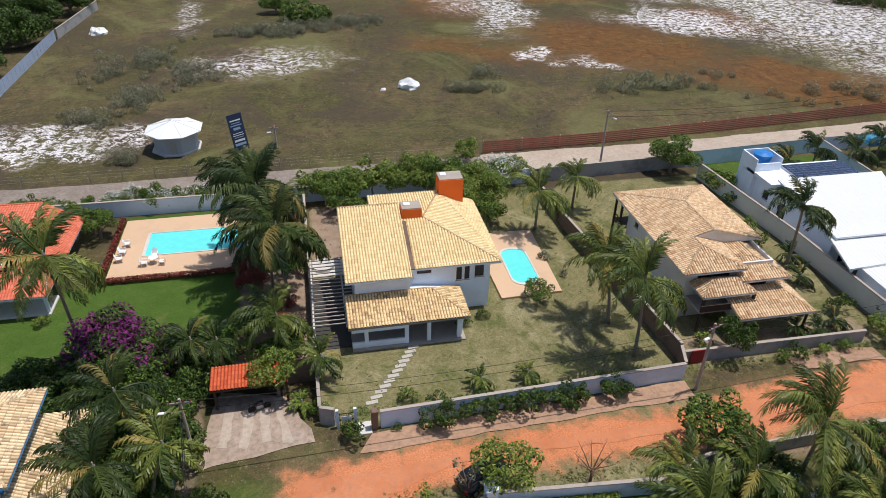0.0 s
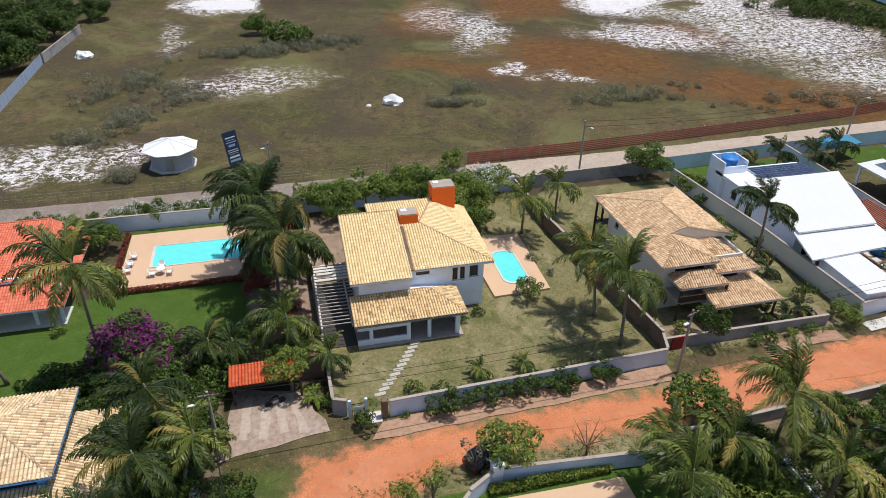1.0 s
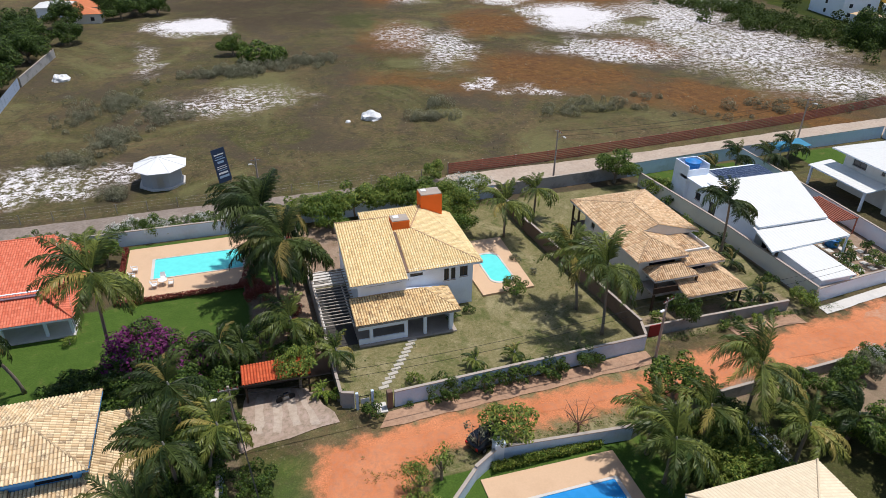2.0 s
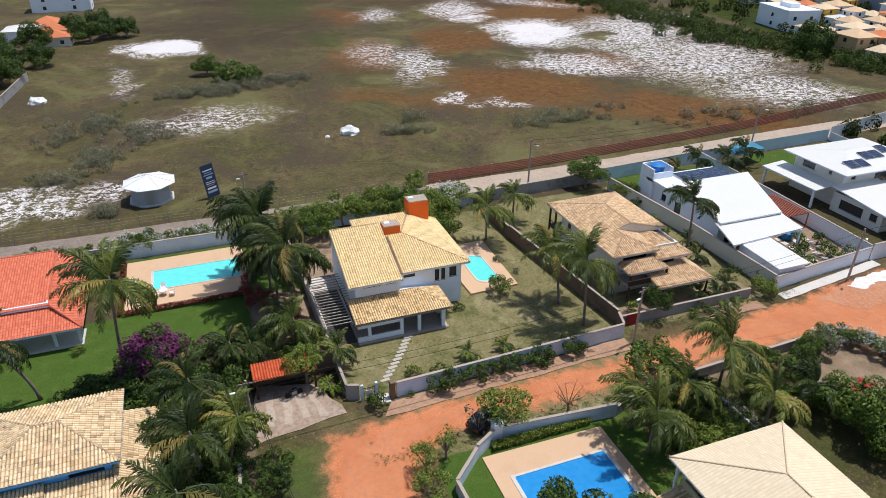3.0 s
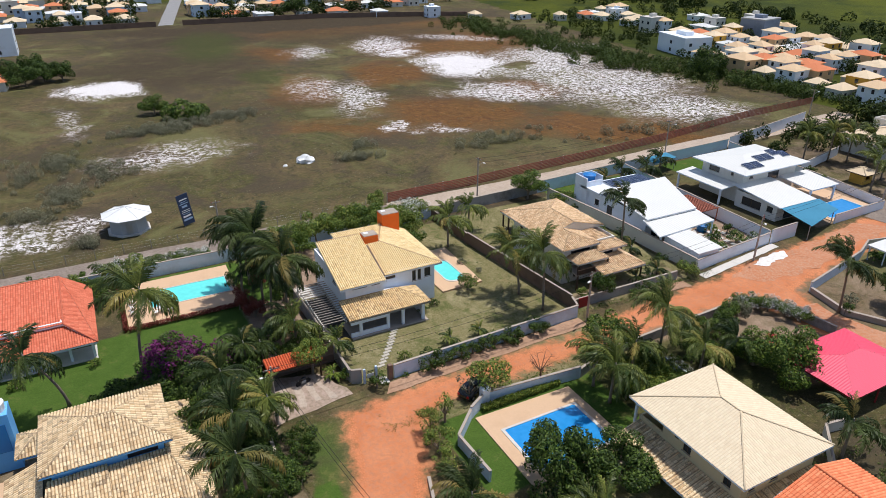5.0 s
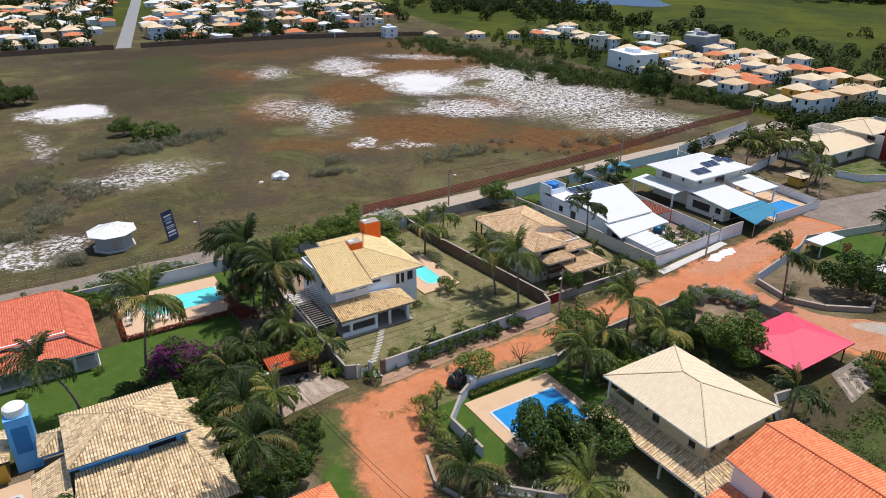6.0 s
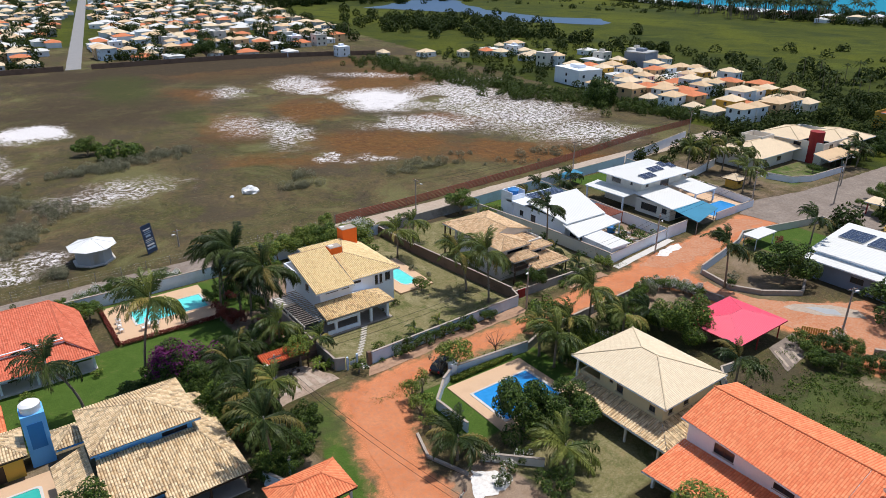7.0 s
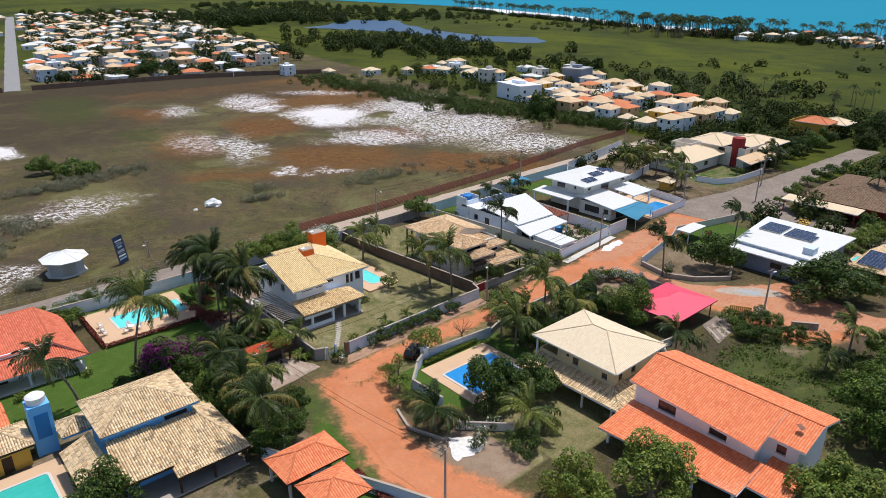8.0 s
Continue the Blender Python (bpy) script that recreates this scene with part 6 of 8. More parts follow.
# clipped red hedge beside the pools
for x0, y0, x1, y1, m, lab in ((-21.5, 61.0, -7.4, 61.5, "hedge_red", "low rust-red clipped hedge along the pool terrace"), (-22.0, 61.2, -21.5, 74, "hedge_red", "low rust-red clipped hedge beside the pool terrace"), (9.8, 27.5, 19.8, 28.3, "leafbright", "clipped yellow-brown hedge along the wall"), (-10.2, 8.6, -9.4, 16, "hedge_red", "red clipped hedge along a wall"), (-18.6, 12, -17.2, 15.6, "hedge_red", "red flowering hedge beside the pavilion")):
    rng = random.Random(3)
    mb = Mb()
    n = int((x1 - x0) * (y1 - y0) * 120)
    for _ in range(min(5200, 2 * n + 1500)):
        p = Vector((rng.uniform(x0, x1), rng.uniform(y0, y1), rng.uniform(0.05, 0.7) ** 0.6 * 0.85))
        leaves(mb, p, 0.05, 1, 0.13, rng)
    single("hedge", mb, m, lab, "hedge")

# dark undergrowth between the lawn and the lane
for x, y, r, m in ((-22.8, 46.4, 2.0, "leafdark"), (-20.2, 43.6, 2.3, "leafdark"), (-15.6, 43.4, 2.6, "leafdark"), (-11.4, 43.4, 2.0, "leafdark"), (-12.4, 40.2, 2.2, "leafdark"), (-16.0, 37.4, 2.4, "leaf"), (-14.6, 34.4, 2.3, "leaf"), (-11.4, 36.0, 1.9, "leafdark"), (-12.8, 29.4, 1.9, "leafdark"), (-9.2, 47.6, 1.5, "leafdark"), (-6.8, 50.6, 1.5, "leafdark"), (-18.6, 46.0, 2.0, "leafdark"), (-8.6, 31.2, 1.5, "leafdark")):
    shrub(x, y, r, m, h=r * 0.85, label="dense dark shrub among garden palms")
palm(-10.8, 33.6, 5.4, 3.2, 20, (-1.4, -1.8), seed=81, label="coconut palm beside the lane")
shrub(76.6, -2.4, 3.6, "leafdark", h=3.0, label="dark green tree beside the white hall", **tr)
for x, y, r in ((53.6, 6.6, 1.4), (54.8, 4.6, 1.5), (56.2, 2.8, 1.5), (57.4, 1.0, 1.3), (52.4, 4.4, 1.3), (50.6, 2.6, 1.3)):
    shrub(x, y, r, "leafdark" if r > 1.4 else "leaf", h=r * 0.8, label="hedge bush beside the side street")
for x, y, r in ((99.0, 5.6, 1.5), (102.0, 5.4, 1.9), (105.6, 5.0, 2.2), (109.0, 4.6, 2.4), (112.0, 3.0, 2.4)):
    shrub(x, y, r, "leafbright", h=r * 0.8, label="yellow-green bush beside the grey street")


# ---- more walls and gardens ----
garden_wall([(53.8, 40.3), (60.0, 41.0), (71.6, 42.0)], 1.9, 0.2, "white", "white front garden wall")
garden_wall([(71.6, 42.0), (72.6, 60), (73.4, 79.2)], 2.2, 0.2, "white", "white wall between two gardens")
garden_wall([(71.8, 41.8), (78.0, 42.0)], 2.4, 0.2, "white", "tall white front wall with a gate")
garden_wall([(88.4, 42.2), (102.4, 42.4), (104.6, 54), (106.4, 80.4)], 1.6, 0.2, "white", "low white wall round a pool garden")
garden_wall([(106.6, 80.6), (142, 87.6)], 2.6, 0.2, "white", "tall white wall beside the back street")
garden_wall([(106.4, 62), (124, 66)], 2.0, 0.2, "white", "white wall behind a row of palms")
garden_wall([(124.5, 52), (126, 46.5), (131, 44.2), (146, 43.6), (152, 47)], 1.5, 0.2, "white", "white angled wall round a lawn")
garden_wall([(63.4, 28.4), (61.9, 22.4), (64.2, 18.2), (69.2, 14.3), (76.0, 17.2)], 0.75, 0.35, "concrete", "low concrete wall round a planted corner")
garden_wall([(63.4, 28.6), (79.0, 31.6), (84, 33.6)], 1.5, 0.2, "wallgrey", "grey corner garden wall")
garden_wall([(84, 33.6), (104.5, 28.8), (100, 12)], 1.4, 0.2, "offwhite", "pale wall round a small lawn")
garden_wall([(8.2, 27.4), (10.6, 28.8), (22.6, 27.8)], 1.5, 0.22, "wallgrey", "weathered white wall along the pool garden")
garden_wall([(8.2, 27.4), (5.2, 24.6), (5.4, 19.0)], 1.3, 0.22, "wallgrey", "curved white garden wall beside the road")
single("gate_pillar", Mb().box(10.3, 28.5, 0, 11.1, 29.3, 2.0).box(10.2, 28.4, 2.0, 11.2, 29.4, 2.12), "white", "white painted wall pillar", "pillar")
garden_wall([(22.6, 27.8), (27.6, 29.4), (36, 29.8), (44, 30.0), (52.4, 30.4), (55.4, 27.6), (56.4, 20)], 1.2, 0.22, "oldwall", "low mouldy wall along the dirt road")
garden_wall([(-16.2, 24.6), (-9.0, 10.0), (-5.5, 2.0)], 1.7, 0.22, "wallgrey", "pale blue-grey boundary wall along the lane")
garden_wall([(-11.9, 42.4), (-11.2, 33.4), (-11.6, 27.0), (-13.6, 24.4)], 1.9, 0.2, "skyblue", "flaking blue boundary wall beside the lane")
garden_wall([(-19.6, 43.0), (-11.9, 42.4)], 1.6, 0.2, "skyblue", "pale blue garden wall")
garden_wall([(-9.9, 43.9), (-9.0, 43.9)], 1.9, 0.2, "brownwall", "short brown wall")
garden_wall([(-34, 44.2), (-22, 46.6)], 0.35, 0.6, "paleconcrete", "low pale concrete garden edging", 0)
garden_wall([(1.2, 13.6), (-0.6, 18.2), (0.6, 22)], 0.3, 0.3, "concrete", "low kerb round a roadside bed", 0)
garden_wall([(33, 4), (38.6, 9.0), (41, 8.6)], 1.2, 0.2, "offwhite", "low garden wall beside the canopy")
# low outbuildings
sh = thing("shed", "white flat-roofed garden shed with a sheet roof", "shed")
box_walls(sh, 54.4, 40.8, 58.6, 47.6, 0, 2.7, "white", [])
plane_roof(sh, [([(54.1, 40.5, 2.75), (59.0, 40.5, 2.75), (59.0, 48.0, 3.0), (54.1, 48.0, 3.0)], (0, -1))], [], "sheet_white", "white", flat=True, wave=0.5, row=50, amp=0.03)
pool(rounded(60.2, 42.6, 62.6, 46.4, 0.5, 3), [(58.8, 41.6), (63.6, 41.8), (63.6, 47.4), (58.8, 47.4)], "deck", "pool", "small turquoise pool beside a white shed")
tb = thing("tank_stand", "white rooftop tank enclosure with a blue water tank", "water tank")
for b in ((54.0, 66.4, 4.3, 54.15, 69.6, 6.0), (57.4, 66.4, 4.3, 57.55, 69.6, 6.0), (54.15, 69.45, 4.3, 57.4, 69.6, 6.0), (54.15, 66.4, 4.3, 57.4, 66.55, 5.4)):
    part("parapet", Mb().box(*b), "white", tb)
part("tank", Mb().tube([(55.8, 68, 4.5), (55.8, 68, 5.9), (55.8, 68, 6.05), (55.8, 68, 6.3)], [0.95, 1.1, 1.15, 0.5], 20), "tankblue", tb, "blue plastic tank")
part("tank_room", Mb().box(54.0, 66.4, 0, 57.6, 69.6, 4.296), "white", tb)
single("water_tank", Mb().tube([(66.0, 50.5, 0), (66.0, 50.5, 1.1), (66.0, 50.5, 1.3)], [0.8, 1.0, 0.7], 20), "tankblue", "round blue plastic tank on the ground", "water tank")
ca = thing("shade_sail", "blue shade cloth on posts over parking", "canopy")
part("cloth", slab([(78.2, 39.6, 2.6), (88.6, 42.2, 2.6), (89.4, 46.4, 2.9), (79.6, 46.6, 2.9)], 0.06), "sheet_blue", ca)
for x, y in ((78.4, 40), (88.2, 42.6), (88.8, 46.2)):
    part("post", Mb().tube([(x, y, 0), (x, y, 2.6)], 0.07), "metal", ca)
ca2 = thing("shade_sail", "blue canopy on a lawn by the back street", "canopy")
part("cloth", slab([(78, 74.5, 2.6), (85, 75.5, 2.6), (85, 78.6, 2.8), (78, 77.6, 2.8)], 0.08), "sheet_blue", ca2)
for x, y in ((78.2, 74.8), (84.8, 75.7), (84.8, 78.3), (78.2, 77.4)):
    part("post", Mb().tube([(x, y, 0), (x, y, 2.6)], 0.07), "metal", ca2)
pgw = thing("pergola", "brown timber pergola beside a white house", "pergola")
for k in range(12):
    part("slat", Mb().box(66.2 + k * 0.42, 52.0, 2.5, 66.34 + k * 0.42, 59.0, 2.65), "rustfence", pgw)
for y in (52.3, 58.6):
    part("beam", Mb().box(66, y, 2.35, 71.4, y + 0.14, 2.497), "rustfence", pgw)
for x, y in ((66.1, 52.3), (71.2, 52.3), (66.1, 58.6), (71.2, 58.6)):
    part("post", Mb().box(x, y, 0, x + 0.14, y + 0.14, 2.347), "rustfence", pgw)


def solar_panel(a, ux, uy, w, h, zr, label="dark blue solar panel on the roof"):
    """A panel from corner a, w along ux and h along uy, both in the roof's plane."""
    ux, uy, a = Vector(ux).normalized(), Vector(uy).normalized(), Vector(a)
    nn = ux.cross(uy)
    if nn.z < 0:
        nn = -nn
    t = thing("solar_panel", label, "solar panel", group="solar panels")
    c = [a, a + ux * w, a + ux * w + uy * h, a + uy * h]
    mb = Mb()
    mb.quad(*[p + nn * 0.14 for p in c])
    mb.uv = [(0, 0), (w, 0), (w, h), (0, h)]
    part("panel_face", mb, "solar", t)
    fr = Mb()
    fr.v = [tuple(p - nn * 0.06) for p in c] + [tuple(p + nn * 0.134) for p in c]
    fr.f = [(3, 2, 1, 0), (4, 5, 6, 7)] + [(k, (k + 1) % 4, 4 + (k + 1) % 4, 4 + k) for k in range(4)]
    part("frame", fr, "metal", t)


for i in range(5):
    for j in range(2):
        solar_panel((58.0 + i * 1.75, 62.9 + j * 2.1, 4.48 + 0.05 * j), (1, 0, 0), (0, 1, 0.02), 1.7, 2.05, 0)
for (x, y) in ((82.2, 56.0), (84.3, 56.0), (86.8, 57.6), (88.9, 57.6), (91.4, 58.6), (93.2, 57.6)):
    solar_panel((x, y, 6.05 + (y - 54.6) * 0.21), (1, 0, 0), (0, 1, 0.21), 1.9, 2.0, 0)
for i in range(3):
    for j in range(4):
        solar_panel((87.4 + i * 1.72, 14.1 + j * 1.05, 4.46 + i * 0.04), (1, 0, 0.0235), (0, 1, 0), 1.68, 1.0, 0)
for i in range(3):
    for j in range(5):
        if (i, j) != (2, 0):
            solar_panel((87.2 + i * 1.72, 8.2 + j * 1.05, 4.46 + i * 0.04), (1, 0, 0.0235), (0, 1, 0), 1.68, 1.0, 0)
for i in range(4):
    for j in range(4):
        solar_panel((86.0 + i * 1.72, -4.2 + j * 1.05, 3.3 + i * 0.162), (1, 0, 0.0935), (0, 1, 0), 1.68, 1.0, 0)

# roof dish on the orange house
ds = thing("satellite_dish", "small white satellite dish on a tiled roof", "satellite dish")
part("mast", Mb().tube([(23.6, -15.4, 6.5), (23.6, -15.4, 7.3)], 0.03), "metal", ds)
mb = Mb()
for k in range(3):
    r0, r1 = 0.14 * k, 0.14 * (k + 1)
    for j in range(16):
        a0, a1 = j * math.pi / 8, (j + 1) * math.pi / 8
        P4 = [(23.45 - 0.5 * r * r - 0.5 * r * math.sin(a), -15.4 + r * math.cos(a), 7.3 + r * math.sin(a) + 0.2 * r) for r, a in ((r0, a0), (r0, a1), (r1, a1), (r1, a0))]
        mb.quad(*P4)
part("reflector", mb, "cushion", ds)

# ---- street furniture ----


def lamp_pole(x, y, h, arm=1.0, lamp=True, turn=0, label="concrete street pole with a lamp arm and cross-bar"):
    t = thing("utility_pole", label, "pole", pose(x, y, 0, 0, 0, turn))
    part("pole", Mb().tube([(0, 0, -0.1), (0, 0, h)], [0.16, 0.1], 8), "concrete", t)
    if lamp:
        a = part("lamp_arm", Mb().tube([(0, -0.1, h - 1.6), (-arm * 0.6, -0.3, h - 0.9), (-arm, -0.4, h - 0.8)], 0.035, 6), "metal", t)
        part("lamp_head", Mb().box(-arm - 0.5, -0.52, h - 0.86, -arm + 0.05, -0.28, h - 0.72, 0.04), "cushion", a)
    c = part("cross_bar", Mb().box(-0.8, -0.16, h - 0.35, 0.8, -0.08, h - 0.23), "palewood", t)
    for k in (-0.7, -0.25, 0.25, 0.7):
        part("insulator", Mb().tube([(k, -0.12, h - 0.23), (k, -0.12, h - 0.05)], [0.05, 0.03], 6), "redpaint", c)
    return t


POLES = [(-9.7, 35.8, 7.2), (30.9, 36.9, 7.2), (64.5, 38.9, 7.4), (102.1, 42.6, 8), (133.3, 38.4, 8), (39.9, 80.0, 8), (89.4, 83.0, 8), (145, 88.5, 8), (61.2, 4.5, 7.6), (118.8, 33, 8.5), (-5.4, 6.4, 6.5)]
for k, (x, y, h) in enumerate(POLES):
    lamp_pole(x, y, h, lamp=k != 10, turn=20 * k)
lamp_pole(-4.5, 92.5, 3.4, 0.6, True, 0, "short pole with a lamp beside the field")


def cable(a, b, sag, label="thin black overhead cable"):
    mb = Mb()
    a, b = Vector(a), Vector(b)
    mb.tube([a.lerp(b, k / 14) - Vector((0, 0, sag * 4 * (k / 14) * (1 - k / 14))) for k in range(15)], 0.022, 4, False)
    single("cable", mb, "black", label, "cable", "overhead cables")


for i, j in ((0, 1), (1, 2), (2, 3), (3, 4), (5, 6), (6, 7), (0, 10)):
    for dz in (0.1, 0.9):
        cable((POLES[i][0], POLES[i][1] - 0.12, POLES[i][2] - dz), (POLES[j][0], POLES[j][1] - 0.12, POLES[j][2] - dz), 0.9)

# rust-red board fence along the field
rf = thing("board_fence", "rust-red horizontal board fence along the field", "fence")
line = [(24.5, 86.0), (42, 86.6), (60, 88.0), (78, 89.6), (96, 91.4), (115, 94.4), (133, 97.2), (162, 99.4)]
for (xa, ya), (xb, yb) in zip(line, line[1:]):
    n = max(1, round(math.hypot(xb - xa, yb - ya) / 6))
    for k in range(n):
        a = Vector((xa + (xb - xa) * k / n, ya + (yb - ya) * k / n, 0))
        b = Vector((xa + (xb - xa) * (k + 1) / n, ya + (yb - ya) * (k + 1) / n, 0))
        part("post", Mb().box(a.x - 0.09, a.y + 0.03, -0.1, a.x + 0.09, a.y + 0.2, 1.95), "concrete", rf)
        for j in range(6):
            z = 0.08 + 0.31 * j
            part("board", Mb().quad((a.x, a.y, z), (b.x, b.y, z), (b.x, b.y, z + 0.24), (a.x, a.y, z + 0.24)).quad((a.x, a.y + 0.03, z + 0.24), (b.x, b.y + 0.03, z + 0.24), (b.x, b.y + 0.03, z), (a.x, a.y + 0.03, z)).quad((a.x, a.y, z + 0.24), (b.x, b.y, z + 0.24), (b.x, b.y + 0.03, z + 0.24), (a.x, a.y + 0.03, z + 0.24)), "rustfence", rf)
wf = thing("wire_fence", "thin wire fence with posts along the back street", "fence")
for k in range(21):
    x = -60 + 4.0 * k
    part("post", Mb().tube([(x, 85.3 + 0.02 * k, -0.1), (x, 85.3 + 0.02 * k, 1.5)], 0.05, 6), "palewood", wf)
for z in (0.5, 0.95, 1.4):
    part("wire", Mb().tube([(-60, 85.3, z), (22, 85.7, z)], 0.005, 4), "metal", wf)
bf = thing("sheet_fence", "pale blue corrugated sheet fence beside trees", "fence")
for k in range(17):
    y = 119 + 2.05 * k
    mb = Mb()
    for j in range(10):
        a, b = y + 0.2 * j, y + 0.2 * (j + 1)
        dx0, dx1 = 0.04 * (j % 2), 0.04 * ((j + 1) % 2)
        mb.quad((-49.7 + dx0, a, 0), (-49.7 + dx1, b, 0), (-49.7 + dx1, b, 2.2), (-49.7 + dx0, a, 2.2))
    part("sheet", mb, "bluefence", bf)
garden_wall([(-49.6, 154.5), (-47.2, 180)], 2.0, 0.2, "oldwall", "dark weathered wall along the field")

# octagonal hut with a white roof
hut = thing("hut", "round grey hut with a white octagonal sheet roof", "hut", pose(-18.4, 94.8, 0))
oct8 = [(math.cos(radians(22.5 + 45 * k)), math.sin(radians(22.5 + 45 * k))) for k in range(8)]
part("wall", Mb().prism([(3.0 * a, 3.0 * b) for a, b in oct8], -0.1, 2.98), "grey", hut)
part("plinth", Mb().prism([(3.5 * a, 3.5 * b) for a, b in oct8], -0.1, 0.22), "paleconcrete", hut)
for k in range(8):
    a, b = oct8[k], oct8[(k + 1) % 8]
    part("roof_panel", slab([(4.05 * a[0], 4.05 * a[1], 2.95), (4.05 * b[0], 4.05 * b[1], 2.95), (0, 0, 4.15)], 0.08), "cushion", hut)
    part("roof_rib", Mb().tube([(4.05 * a[0], 4.05 * a[1], 2.98), (0, 0, 4.18)], 0.05, 5), "cushion", hut)
part("door", Mb().box(-0.5, -2.86, 0.22, 0.4, -2.775, 2.1), "metal", hut)

# advertising board
sg = thing("billboard", "tall navy advertising board with pale illegible writing", "sign", pose(-9.2, 92.0, 0, -4, -5, 24))
part("board", Mb().box(-1.05, -0.05, 0.25, 1.05, 0.03, 5.6), "signnavy", sg)
for x in (-0.85, 0.75):
    part("post", Mb().box(x, 0.034, -0.1, x + 0.12, 0.15, 5.0), "palewood", sg)
for z, w, hgt, m in ((4.6, 1.5, .18, "cushion"), (4.25, 1.2, .1, "skyblue"), (3.9, 1.6, .14, "skyblue"), (3.3, 1.0, .35, "skyblue"), (2.75, 1.5, .1, "cushion"), (2.45, 1.6, .1, "cushion"), (2.15, 1.3, .1, "skyblue"), (1.6, 1.5, .3, "cushion"), (1.0, 1.6, .35, "skyblue")):
    part("writing_bar", Mb().box(-w / 2, -0.058, z, w / 2, -0.054, z + hgt), m, sg)

# bags and tarps on the field
for x, y, r, lab in ((18.2, 115.3, 1.9, "white tarpaulin heap lying on the field"), (13.6, 114.4, 0.5, "small white sack lying on the field"), (-42.4, 157.8, 1.8, "white tarpaulin heap beside the fence")):
    bm = bmesh.new()
    bmesh.ops.create_icosphere(bm, subdivisions=3, radius=1)
    for v in bm.verts:
        nn = noise.noise(v.co * 2.3 + Vector((x, y, 0)))
        v.co = Vector((v.co.x * r * (1 + 0.3 * nn), v.co.y * r * 0.9 * (1 + 0.3 * nn), max(-0.02, v.co.z * r * 0.7 * (1 + 0.6 * nn))))
    me = bpy.data.meshes.new("tarp")
    bm.to_mesh(me)
    bm.free()
    me.materials.append(M["cushion"])
    o = new("tarpaulin" if r > 1 else "sack", me)
    o.location = (x, y, 0)
    tagged(o, lab, "tarpaulin" if r > 1 else "sack")

# stepping stones
for k in range(12):
    s = k / 11
    x, y = 3.6 + 4.4 * s + 0.15 * math.sin(3 * s), 40.2 + 6.2 * s
    st = Mb().prism([(-0.5, -0.19), (0.48, -0.21), (0.52, 0.19), (-0.48, 0.2)], -0.02, 0.06)
    o = single("stepping_stone", st, "stone", "pale rectangular stepping stone in the lawn", "paving stone", "stepping stones")
    o.matrix_world = pose(x, y, 0, 0, 0, 8 + 4 * math.sin(k * 2.3))
single("lid", Mb().tube([(0.6, 60.6, 0), (0.6, 60.6, 0.5)], [1.2, 1.15], 20), "paleconcrete", "round pale concrete cistern lid beside the terrace", "cistern")
# garden gate
gt = thing("gate", "dark metal garden gate with a pale panel", "gate")
for x in (0.7, 2.1):
    part("gate_post", Mb().box(x - 0.12, 37.9, 0, x + 0.12, 38.14, 1.9), "wallgrey", gt)
for k in range(7):
    part("bar", Mb().box(0.88 + 0.17 * k, 38.0, 0.1, 0.91 + 0.17 * k, 38.03, 1.5), "black", gt)
for z in (0.15, 0.8, 1.45):
    part("rail", Mb().box(0.82, 37.965, z, 1.98, 37.995, z + 0.05), "black", gt)
part("panel", Mb().box(1.0, 37.93, 0.6, 1.8, 37.96, 1.2), "cushion", gt)
single("gate_pillar", Mb().box(3.3, 37.2, 0, 3.8, 37.7, 2.0, 0.05), "brownwall", "brown gate pillar at the garden wall", "pillar")
single("doorstep", Mb().box(2.3, 36.9, 0, 3.3, 38.2, 0.1, 0.03), "paleconcrete", "pale concrete step at the garden gate", "step")
single("gate", Mb().box(31.9, 39.9, 0.05, 33.4, 39.98, 1.5), "redpaint", "dark red sheet gate in the front wall", "gate")
# driveway tracks
for k, (xa, xb) in enumerate(((-8.2, -7.6), (-6.5, -6.3), (-4.9, -5.0), (-3.2, -4.0))):
    ragged([(xa - 0.4, 37.3), (xa + 0.4, 37.2), (xb + 0.35, 42.0), (xb - 0.3, 42.1)], 0.075, "sandlane", "wheel_track", "worn pale wheel track on the driveway", "driveway", 0.45, 0.5, seed=30 + k)


